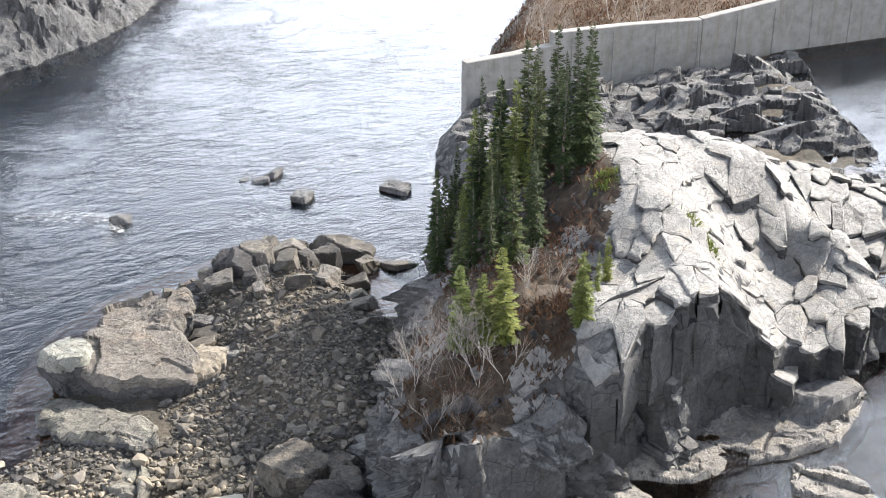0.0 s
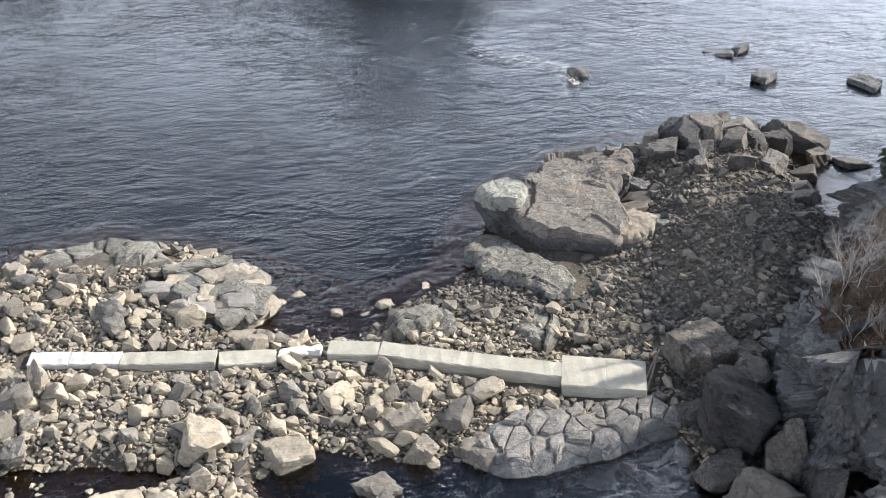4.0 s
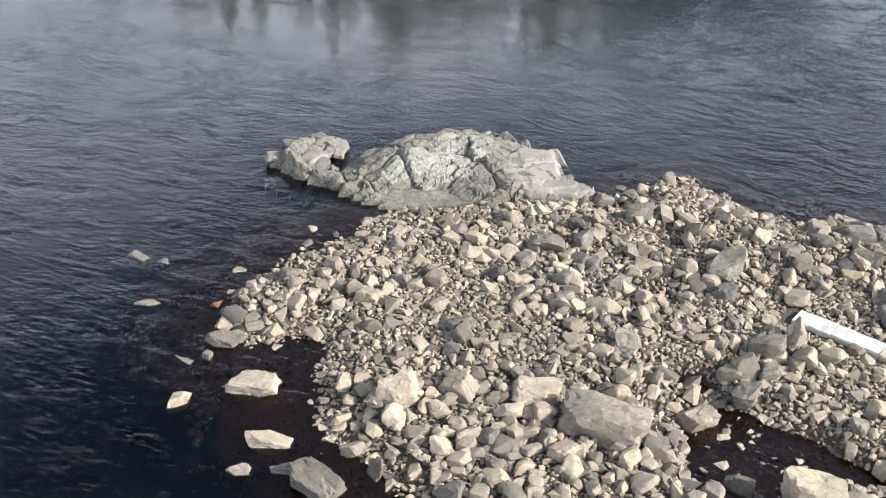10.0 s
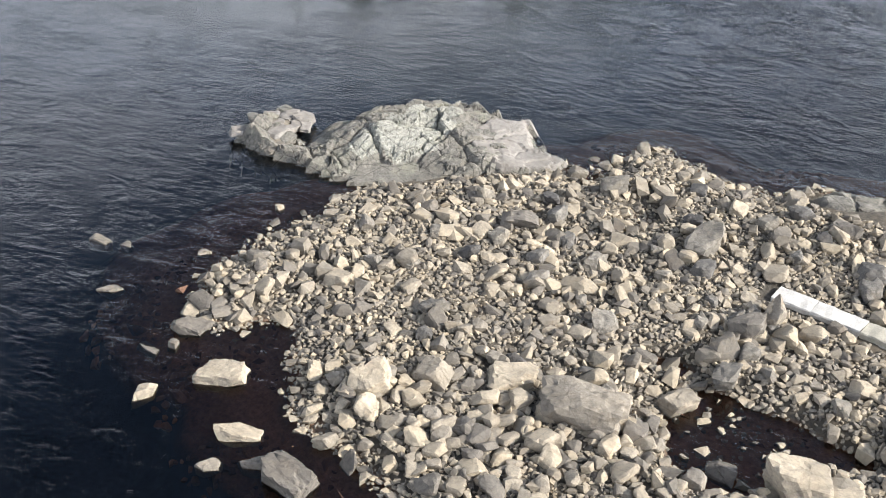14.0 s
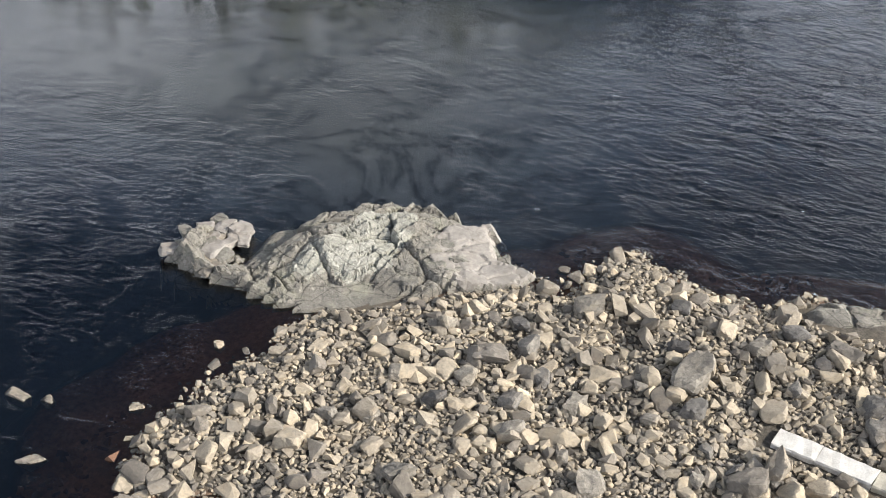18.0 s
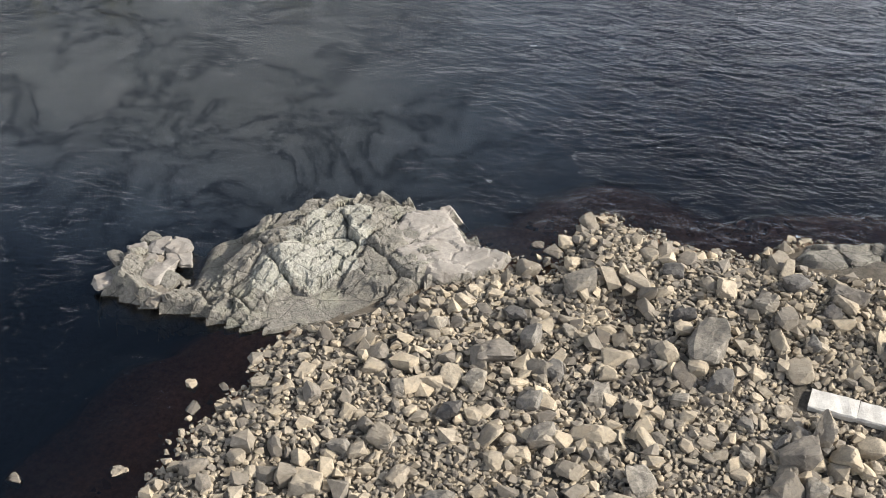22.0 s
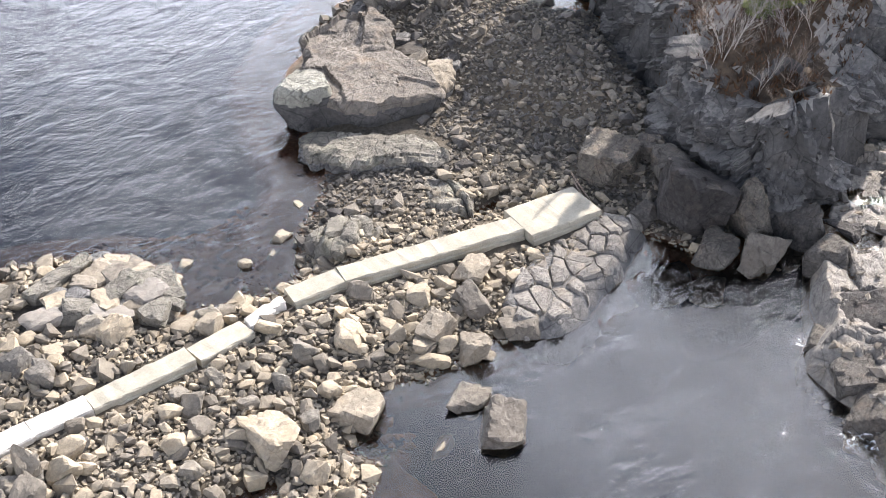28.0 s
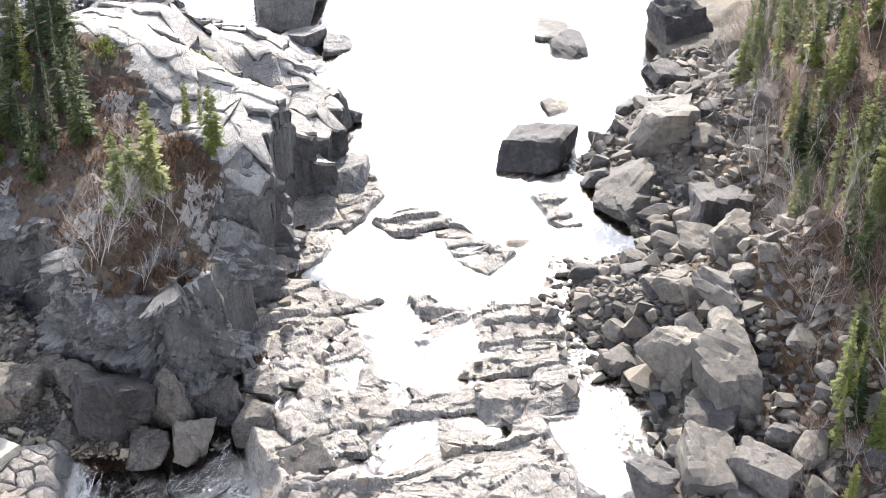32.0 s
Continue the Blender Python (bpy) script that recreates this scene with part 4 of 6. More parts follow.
def head_lean(x, y):
    return surface(HEAD_TOP + HEAD_FAR, x, y, 3.0)



def on_open_rock(x, y):
    return float(sdist(OPEN, np.array([x]), np.array([y]))[0]) > 0 and float(sdist(HEAD, np.array([x]), np.array([y]))[0]) > -0.3


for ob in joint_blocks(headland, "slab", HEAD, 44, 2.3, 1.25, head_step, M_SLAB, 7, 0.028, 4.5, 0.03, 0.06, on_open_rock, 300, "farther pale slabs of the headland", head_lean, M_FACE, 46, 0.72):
    ob.location = (-40, -52, 0)


def cliff_sheet(line, seed, step=0.14):
    """The broken face under a rim: blocks that stand out and lie back, with ledges and overhangs."""
    p = np.array(line, float)
    seg = np.r_[0, np.cumsum(np.hypot(*np.diff(p, axis=0).T))]
    along = np.arange(0, seg[-1], step)
    bx, by = np.interp(along, seg, p[:, 0]), np.interp(along, seg, p[:, 1])
    smear = np.ones(15) / 15
    tx, ty = (np.convolve(np.pad(np.gradient(v), 7, "edge"), smear, "valid") for v in (bx, by))
    ln = np.hypot(tx, ty)
    ox, oy = ty / ln, -tx / ln
    rise = surface(HEAD_TOP + HEAD_FAR, bx - ox * 1.5, by - oy * 1.5, 3.0)
    h, a = np.meshgrid(np.linspace(0, 1, 66), along, indexing="ij")
    z = -0.9 + h * (rise + 1.1)[None, :]
    wa, wz = a + 0.6 * fbm(a, z, 3.0, 3, seed), z + 0.5 * fbm(a, z, 2.4, 3, seed + 1)
    out = 0.5 - 2.0 * h**1.4 + 0.8 * blocks(wa, wz, 2.6, 12, 1.2, 0.9, 0.45, 0.5, seed + 2) + 0.75 * blocks(wa, wz, 1.1, -18, 1.6, 0.5, 0.55, 0.35, seed + 3) + 0.5 * blocks(wa, wz, 0.5, 25, 1.4, 0.3, 0.5, 0.15, seed + 4) + 0.5 * fbm(a, z, 4.0, 3, seed + 5)
    out = out + 0.7 * np.exp(-(((h - 0.74) / 0.14) ** 2)) * smooth(0.1, 0.5, fbm(a, 0 * a, 7.0, 2, seed + 7) + 0.3)
    out = np.where(h > 0.97, -1.9, out)
    return grid_mesh("cliff_face", bx[None, :] + ox[None, :] * out, by[None, :] + oy[None, :] * out, z, M_CLIFF, None, True)


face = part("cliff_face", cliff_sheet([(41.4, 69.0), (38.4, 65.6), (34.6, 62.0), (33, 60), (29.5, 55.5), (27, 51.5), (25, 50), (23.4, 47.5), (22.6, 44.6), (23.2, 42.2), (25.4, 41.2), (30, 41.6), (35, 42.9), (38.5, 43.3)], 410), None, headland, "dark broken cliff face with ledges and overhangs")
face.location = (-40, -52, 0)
# steep parts of the face get the shade-coloured rock
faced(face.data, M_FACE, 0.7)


WHALE = [(-41.8, 56.6), (-40.2, 56.0), (-37.5, 56.0), (-34.9, 55.7), (-32.8, 56), (-30.5, 57.4), (-27.8, 60), (-24.4, 62.6), (-26.8, 64.2), (-30.1, 65.6), (-33.5, 65.2), (-36, 63.0), (-38.3, 60.5), (-40, 60.6), (-41.9, 59.2)]
WHALE_TOP = [(-32.9, 64.0, 1.25), (-31.9, 61.8, 1.3), (-34.6, 59.4, 0.95), (-36.6, 60.0, 0.75), (-36.6, 57.4, 0.6), (-38.9, 59.6, 0.1), (-38.6, 57.6, 0.35), (-41, 58.2, 0.8), (-28.3, 62.6, 0.8), (-25.5, 62.4, 0.1), (-33, 58.3, 0.8), (-29.5, 59.5, 0.55), (-34.5, 56.6, 0.4)]


def strata(x, y, angle, period, seed):
    """Saw-toothed ribs of dipping beds that run along an angle, each of its own height, 0 to 1."""
    a = radians(angle)
    v = (-x * math.sin(a) + y * math.cos(a) + 0.5 * period * fbm(x, y, 3.0 * period, 3, seed)) / period
    k = np.floor(v)
    return (v - k) * (0.35 + 0.9 * hash2(k, np.floor((x * math.cos(a) + y * math.sin(a)) / (3.1 * period) + 7.7 * k), seed))


def whale_height(x, y):
    rib = strata(x, y, 68, 0.95, 15)
    d = sdist(WHALE, x, y) + 0.25 * fbm(x, y, 1.5, 3, 5) + 0.6 * (rib - 0.45) * smooth(1.5, 0.2, sdist(WHALE, x, y))
    bare_end = smooth(-30.6, -29.4, x - 0.25 * (y - 62))
    top = surface(WHALE_TOP, x, y, 1.6) + (0.15 * (rib - 0.4) + 0.10 * (strata(x, y, 60, 0.42, 16) - 0.4)) * (1 - bare_end) + blocks(x, y, 1.9, 58, 1.7, 0.16, 0.20, 0.22, 3) + 0.8 * blocks(x, y, 0.75, 25, 1.6, 0.12, 0.24, 0.12, 4) + 0.08 * fbm(x, y, 0.5, 3, 6)
    top = np.maximum(top - 0.1, 0.2 - 0.5 * smooth(-37.6, -38.6, x))
    return np.where(d > -1.5, np.minimum(top, d * 2.4 - 0.2), -1.5)


whale = empty("rock_outcrop", pose(0, 0, 0), "low whaleback outcrop of cracked grey rock with pale lichen", "rock")
wm = part("rock_mass", rock_patch(WHALE, whale_height, 0.09, M_LICHEN, -0.8, 0.04, True), None, whale)


# lichen-bleached crest of the whaleback
wm.data.materials.append(M_PALE)
wc = np.empty(len(wm.data.polygons) * 3, np.float32)
wm.data.polygons.foreach_get("center", wc)
wc = wc.reshape(-1, 3).astype(float)
CREST = [(-36.0, 58.0), (-34.2, 57.6), (-31.6, 59.4), (-30.6, 61.4), (-31.0, 63.8), (-32.8, 64.4), (-34.0, 62.2)]
wm.data.polygons.foreach_set("material_index", (sdist(CREST, wc[:, 0], wc[:, 1]) + 0.9 * fbm(wc[:, 0], wc[:, 1], 1.2, 4, 304) > 0.1).astype(np.int32))


def tier(poly, top_z, sx, sy, seed, mat, side, cell=3.0, steep=7.0, step=0.13):
    """A flat-topped rock body with a steep broken rim."""
    c = np.array(poly).mean(0)

    def h(x, y):
        n = fbm(x, y, 0.8, 4, seed)
        d = sdist(poly, x, y) + 0.40 * fbm(x, y, 2.0, 3, seed + 1) + 0.35 * blocks(x, y, 1.3, 25, 1.4, 0.7, 0.0, 0.0, seed + 8)
        top = top_z + sx * (x - c[0]) + sy * (y - c[1]) + blocks(x, y, cell, 35, 1.7, step * 1.6, 0.5 * step, 0.10, seed) + 0.8 * blocks(x, y, 1.0, 20, 1.8, step, 1.4 * step, 0.08, seed + 2) + 0.10 * fbm(x, y, 1.6, 3, seed + 5) + 0.03 * n
        low = (d + 0.35) * steep * 0.8 - 0.6
        return np.where(d > -1.6, np.minimum(top, low), -2.0)
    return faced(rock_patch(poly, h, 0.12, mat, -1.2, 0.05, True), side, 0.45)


def crag(poly, base, top_z, sx, sy, seed, mat, side, under=0.4, cell=1.7, rough=1.0, step=0.13):
    """A free-standing rock body: a broken rim with an undercut, and a jointed, gently sloping top."""
    p = np.array(poly, float)
    if ((np.roll(p, -1, 0)[:, 0] - p[:, 0]) * (np.roll(p, -1, 0)[:, 1] + p[:, 1])).sum() > 0:
        p = p[::-1]
    c = p.mean(0)
    q = np.concatenate([p, p[:1]])
    seg = np.r_[0, np.cumsum(np.hypot(*np.diff(q, axis=0).T))]
    n = int(seg[-1] / step)
    a = np.linspace(0, seg[-1], n, endpoint=False)
    bx, by = np.interp(a, seg, q[:, 0]), np.interp(a, seg, q[:, 1])
    bx, by = ((np.roll(v, 2) + np.roll(v, 1) + v + np.roll(v, -1) + np.roll(v, -2)) / 5 for v in (bx, by))
    tx, ty = np.roll(bx, -3) - np.roll(bx, 3), np.roll(by, -3) - np.roll(by, 3)
    ox, oy = ty / np.hypot(tx, ty), -tx / np.hypot(tx, ty)

    def top(x, y):
        return top_z + sx * (x - c[0]) + sy * (y - c[1]) + rough * (blocks(x, y, cell * 1.7, 35, 1.6, 0.20, 0.07, 0.0, seed) + 0.6 * blocks(x, y, 0.8, 20, 1.7, 0.05, 0.10, 0.0, seed + 2) + 0.42 * fbm(x, y, 2.6, 4, seed + 5) + 0.12 * fbm(x, y, 0.45, 3, seed + 7))

    h = np.linspace(0, 1, max(6, int((top_z - base) / step)))[:, None]
    rim = top(bx, by)
    z = base + h * (rim - base)[None, :]
    u, w = bx[None, :] + 0.62 * z, by[None, :] - 0.71 * z
    out = rough * (0.5 * blocks(u, w, cell, 15, 1.2, 0.6, 0.3, 0.25, seed + 3) + 0.45 * blocks(u, w, 0.7, -25, 1.5, 0.3, 0.4, 0.15, seed + 4) + 0.3 * fbm(u, w, 1.2, 4, seed + 6)) + under * (smooth(0.25, 0.75, h) - 0.6) - 0.22 * np.clip((h - 0.86) / 0.14, 0, 1) ** 2
    x, y = bx[None, :] + ox[None, :] * out, by[None, :] + oy[None, :] * out
    rows = [np.stack([x, y, z], -1)]
    for k in np.linspace(1, 0.02, max(6, int(np.hypot(bx - c[0], by - c[1]).max() / step)))[1:]:
        px, py = c[0] + (x[-1] - c[0]) * k, c[1] + (y[-1] - c[1]) * k
        rows.append(np.stack([px, py, top(px, py)], -1)[None])
    v = np.concatenate(rows)
    v = np.concatenate([v, v[:, :1]], 1)
    me = grid_mesh("rock_body", v[..., 0], v[..., 1], v[..., 2], mat, None, True)
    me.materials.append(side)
    # rows under the rim take the side rock, painting the undercut's shade
    stain_shade = np.zeros((len(v) - 1, n), np.int32)
    stain_shade[: len(h) - 1] = (h[:-1] + 0.22 * fbm(u, w, 1.6, 4, seed + 8)[:-1]) < 0.74
    me.polygons.foreach_set("material_index", stain_shade.ravel())
    return me


# smooth brown slab at one end of the whaleback, and its bleached ridge
part("smooth_slab", tier([(-30.2, 64.4), (-27.7, 65.4), (-26.4, 63.2), (-24.2, 63.0), (-25.0, 61.3), (-26.6, 60.4), (-29.6, 60.3), (-30.3, 62.4)], 0.72, -0.12, 0.02, 301, M_FLAT, M_LICHEN, 4.0, 2.2, 0.04), None, whale, "smooth grey-brown rock slab dipping into the river")
part("pale_ridge", tier([(-35.0, 58.9), (-34.2, 58.8), (-32.3, 60.2), (-31.4, 61.4), (-31.3, 63.2), (-32.4, 63.6), (-33.2, 61.8), (-34.4, 60.4)], 1.38, 0.12, 0.06, 302, M_PALE, M_PALE, 1.3, 1.3, 0.13), None, whale, "pale greenish lichen-bleached ridge")

POINT = [(11.4, 62.2), (12.4, 59.6), (15.8, 57.0), (17, 58), (17, 60.6), (19.4, 60.6), (21.4, 62.6), (22.2, 66.4), (22.4, 70.0), (19.8, 71.0), (17.4, 70.2), (13.0, 66.2)]
point = empty("rock_outcrop", pose(0, 0, 0), "blocky grey-brown rock outcrop at the water with a dark undercut face", "rock")
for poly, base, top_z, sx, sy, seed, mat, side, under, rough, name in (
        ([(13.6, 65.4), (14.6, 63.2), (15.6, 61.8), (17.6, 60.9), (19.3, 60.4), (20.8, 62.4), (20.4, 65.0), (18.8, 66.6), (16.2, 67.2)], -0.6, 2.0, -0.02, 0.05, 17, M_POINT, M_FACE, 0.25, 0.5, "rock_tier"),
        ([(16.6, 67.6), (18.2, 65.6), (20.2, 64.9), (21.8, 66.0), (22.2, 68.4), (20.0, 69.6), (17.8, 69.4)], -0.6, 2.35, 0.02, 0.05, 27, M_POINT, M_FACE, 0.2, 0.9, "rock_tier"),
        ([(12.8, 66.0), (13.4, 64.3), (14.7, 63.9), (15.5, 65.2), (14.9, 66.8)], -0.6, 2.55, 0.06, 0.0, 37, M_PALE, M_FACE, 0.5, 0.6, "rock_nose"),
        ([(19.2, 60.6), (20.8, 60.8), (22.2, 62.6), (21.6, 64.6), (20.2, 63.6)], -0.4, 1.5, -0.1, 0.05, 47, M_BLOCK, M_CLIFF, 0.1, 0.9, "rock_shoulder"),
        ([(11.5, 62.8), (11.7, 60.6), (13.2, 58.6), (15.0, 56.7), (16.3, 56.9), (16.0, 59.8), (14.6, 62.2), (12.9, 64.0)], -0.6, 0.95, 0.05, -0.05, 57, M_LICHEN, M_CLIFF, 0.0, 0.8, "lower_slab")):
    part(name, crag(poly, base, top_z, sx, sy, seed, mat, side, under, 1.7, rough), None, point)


def clad(parent, name, poly, surf, spacing, size, mats, seed, turn, sink=0.3):
    """Joint blocks that break out of a rock mass, each lying with its slope."""
    g = np.random.default_rng(seed)
    p = np.array(poly)
    k = 0
    for y in np.arange(p[:, 1].min(), p[:, 1].max(), spacing):
        for x in np.arange(p[:, 0].min() + (k % 2) * 0.5 * spacing, p[:, 0].max(), spacing):
            cx, cy = x + g.normal(0, 0.25 * spacing), y + g.normal(0, 0.25 * spacing)
            q = [np.array([cx, cx + 0.5, cx]), np.array([cy, cy, cy + 0.5])]
            s = size * g.uniform(0.7, 1.25)
            v, f = rock_shape(3, int(g.integers(1, 9999)), 4, 0.04, 0.75)
            spin, jit = radians(turn + g.normal(0, 22)), g.normal(0, 0.10, 2)
            sc = np.array([s * g.uniform(1.1, 1.7), s * g.uniform(0.75, 1.1), s * g.uniform(0.40, 0.60)]) * 0.55
            if float(sdist(poly, q[0][:1], q[1][:1])[0]) < 0.12 * s:
                continue
            z = surf(*q)
            n = Vector((-(z[1] - z[0]) / 0.5 + jit[0], -(z[2] - z[0]) / 0.5 + jit[1], 1.6)).normalized()
            m = np.array(n.to_track_quat("Z", "Y").to_matrix()) @ np.array(Euler((0, 0, spin)).to_matrix())
            mat = mats[int(g.integers(0, len(mats)))]
            ob = new(name, mesh_of(name, (v * sc) @ m.T, f, mat, True))
            ob.location = (cx, cy, max(float(z[0]), 0.05) - sink * sc[2])
            ob.parent = parent
        k += 1


clad(point, "joint_block", [(20.0, 61.0), (22.0, 61.4), (23.4, 64), (23.6, 69), (22.4, 70), (21.4, 65.6)], lambda x, y: 1.2 + 0.0 * x, 1.5, 1.7, [M_BLOCK, M_CLIFF], 314, 80, 0.4)


def ledge_height(poly, seed):
    def h(x, y):
        d = sdist(poly, x, y) + 0.5 * fbm(x, y, 3.0, 3, seed)
        west = smooth(18.2, 14.0, x + 0.25 * (34 - y)) * (y < 40)
        bed = strata(x, y, -66, 2.7, seed + 3)
        top = LEVEL + 0.16 + 0.30 * fbm(x, y, 5.0, 3, seed + 1) + 0.30 * (0.62 - bed) * smooth(-0.3, 0.3, fbm(x, y, 6.0, 2, seed + 12)) + 0.20 * fbm(x, y, 1.6, 3, seed + 13) + blocks(x, y, 2.3, -52, 1.5, 0.20, 0.12, 0.12, seed) + 0.55 * blocks(x, y, 0.8, -35, 1.5, 0.11, 0.16, 0.05, seed + 2) + 0.06 * fbm(x, y, 0.5, 3, seed + 4)
        top = top + 0.30 * smooth(24, 18, x) * (1 - west) - 0.45 * west
        for hole in POCKETS:
            top = np.minimum(top, LEVEL - 0.10 - 0.8 * (sdist(hole, x, y) + 0.5 * fbm(x, y, 2.0, 3, seed + 8)) + 0.25 * blocks(x, y, 0.9, -60, 1.6, 0.4, 0.3, 0.0, seed + 9))
        return np.where(d > -2.0, np.minimum(top, LEVEL - 1.0 + 1.9 * (d + 0.5)), -1.0)
    return h


for poly, seed, what in (([(47.5, 31.0), (49.3, 29.3), (46.4, 27.4), (43.4, 27.3), (44.4, 29.0)], 165, "thin rock ledge breaking the glaring pool"), ([(42.0, 38.9), (43.9, 37.5), (43.8, 34.8), (41.6, 32.8), (40.3, 30.0), (37.4, 31.2), (38.4, 33.0), (41.6, 35.2), (40.6, 37.3)], 175, "low ribbed rock ledge awash in the pool"), (SHELF, 140, "broad low rock ledges between bright pools below the cliff"), (SHELF_BACK, 150, "craggy rock ledge at the foot of the headland")):
    shelf = empty("rock_ledge", pose(0, 0, 0), what, "rock")
    rise = ledge_height(poly, seed)
    part("rock_mass", rock_patch(poly, rise, 0.12, M_LEDGE, -0.4, 0.05, True), None, shelf)
    pick = lambda x, y, poly=poly: float(sdist(poly, np.array([x]), np.array([y]))[0]) > 0.5 and x > 17.5 and max(float(sdist(o, np.array([x]), np.array([y]))[0]) for o in POCKETS) < -0.4 and float(vnoise(np.array([x / 2.6]), np.array([y / 2.6]), 5)[0]) > 0.5
    smoothed = lambda x, y, rise=rise: (rise(x, y) + rise(x + 0.5, y) + rise(x - 0.5, y) + rise(x, y + 0.5) + rise(x, y - 0.5)) / 5
    joint_blocks(shelf, "ledge_slab", poly, -62, 2.2, 1.3, lambda x, y, f=smoothed: f(x, y) + 0.05, M_LEDGE, seed + 20, 0.02, 1.2, 0.04, 0.04, pick, 150, follow=0.9)


def crag_height(x, y):
    d = sdist(CRAG, x, y) + 0.8 * fbm(x, y, 3, 3, 160)
    top = 1.0 + 0.9 * fbm(x, y, 7, 3, 161) + 1.2 * smooth(60, 50, x) + blocks(x, y, 2.4, 150, 2.6, 0.5, 0.35, 0.12, 162) + 0.7 * blocks(x, y, 1.0, 140, 2.4, 0.35, 0.4, 0.08, 163)
    return np.where(d > -2, np.minimum(top, 1.5 * d), -1.2)


crags = empty("rock_crag", pose(0, 0, 0), "dark jagged water-worn rock below the long wall", "rock")
# paler tops and darker steep faces: sun and shade set by material
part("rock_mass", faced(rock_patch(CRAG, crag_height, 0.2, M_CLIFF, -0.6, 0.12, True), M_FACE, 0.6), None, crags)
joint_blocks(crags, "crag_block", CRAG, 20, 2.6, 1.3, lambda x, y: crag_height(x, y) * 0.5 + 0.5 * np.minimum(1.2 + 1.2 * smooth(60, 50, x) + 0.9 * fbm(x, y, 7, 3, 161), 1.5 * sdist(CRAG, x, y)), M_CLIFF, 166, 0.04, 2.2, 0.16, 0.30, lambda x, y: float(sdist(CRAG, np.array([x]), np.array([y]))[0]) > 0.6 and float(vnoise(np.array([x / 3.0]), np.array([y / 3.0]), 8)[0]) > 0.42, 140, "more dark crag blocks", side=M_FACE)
SHORE_CLIFF = [(8, 112), (24, 117), (31, 121), (39, 126), (43.5, 131.5), (52, 141), (44, 150), (20, 140), (0, 124)]


def shore_cliff(x, y):
    d = sdist(SHORE_CLIFF, x, y) + 1.5 * fbm(x, y, 6, 3, 170)
    step = blocks(x, y, 3.4, 25, 1.5, 1.0, 0.25, 0.6, 171) + 0.7 * blocks(x, y, 1.3, 40, 1.3, 0.5, 0.2, 0.3, 172)
    return np.where(d > -2, np.minimum(8 + step + 0.15 * d, 1.3 * (d + 0.3) + step * smooth(0, 2, d)), -1.5)


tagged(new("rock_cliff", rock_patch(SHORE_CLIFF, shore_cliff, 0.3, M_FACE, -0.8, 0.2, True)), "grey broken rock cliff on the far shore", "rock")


def lump(name, label, poly, peak, cell, mat, seed, angle=30, rise=1.2, crack=0.3, step=0.12):
    def h(x, y):
        d = sdist(poly, x, y) + 0.2 * fbm(x, y, 1.2, 3, seed)
        top = peak * (0.75 + 0.5 * fbm(x, y, 4.0, 2, seed + 3)) + blocks(x, y, cell, angle, 1.6, 0.22 * peak, 0.15, crack, seed) + 0.05 * fbm(x, y, 0.5, 3, seed + 5)
        return np.where(d > -1.2, np.minimum(top, d * rise), -1.2)
    rock = empty(name, pose(0, 0, 0), label, "rock")
    part("rock_mass", rock_patch(poly, lambda x, y: h(x, y) - 0.08, step, mat, -0.7), None, rock)
    crest = lambda x, y: np.minimum(peak * (0.75 + 0.5 * fbm(x, y, 4.0, 2, seed + 3)), (sdist(poly, x, y) + 0.25) * rise) + 0.06
    joint_blocks(rock, "joint_block", poly, angle, 1.6 * cell, cell, crest, mat, seed + 40, 0.012, 0.8, 0.12, 0.13 * peak, lambda x, y: float(sdist(poly, np.array([x]), np.array([y]))[0]) > 0.15, worn=0.10)
    return rock


lump("rock_outcrop", "pale cracked rock slab behind the concrete sill", [(11.4, 56.6), (11.9, 54.4), (12.8, 53.1), (14.4, 53.5), (15.2, 55.4), (14.8, 57.0), (13.4, 57.6)], 1.2, 1.5, M_LICHEN, 62, 50, 1.2)
POOL_LEDGE = [(9.6, 47.9), (8.5, 46.5), (9.9, 44.7), (12.7, 44.9), (14.5, 45.2), (15.7, 45.8), (17.7, 46.2), (18.8, 47.2), (17.9, 48.8), (14.6, 49.0), (13.1, 49.0), (11.0, 48.4)]


def pool_ledge(x, y):
    d = sdist(POOL_LEDGE, x, y) + 0.3 * fbm(x, y, 2.0, 3, 63)
    return np.where(d > -1.2, np.minimum(0.85 + 0.25 * fbm(x, y, 3.0, 2, 64), 1.1 * (d + 0.3)), -1.2)


creviced = empty("rock_outcrop", pose(0, 0, 0), "rounded ledge of deeply creviced rock by the pool", "rock")
part("rock_mass", rock_patch(POOL_LEDGE, lambda x, y: pool_ledge(x, y) - 0.18, 0.15, M_CLIFF, -0.7), None, creviced)
joint_blocks(creviced, "worn_block", POOL_LEDGE, 58, 1.3, 0.85, pool_ledge, M_LEDGE, 631, 0.025, 1.0, 0.05, 0.06, lambda x, y: float(sdist(POOL_LEDGE, np.array([x]), np.array([y]))[0]) > 0.1, worn=0.075)
lump("rock_outcrop", "smooth humped rock at the river's edge", [(-12.0, 65.4), (-11, 64.4), (-8.5, 64.4), (-5, 63.6), (-3.9, 64.8), (-4.8, 66.4), (-7.8, 67.5), (-11, 66.8)], 0.95, 1.6, M_LICHEN, 64, 75, 1.1, 0.25)
mound = lump("rock_outcrop", "lumpy grey rock mound beside the brown inlet", [(-5.4, 61.8), (-3.5, 59.4), (-1.2, 57.4), (0.3, 58.0), (1.4, 59.8), (0.6, 62.2), (-1.4, 63.4), (-3.6, 63.2)], 0.75, 1.5, M_BLOCK, 65, 20, 1.3, 0.15)
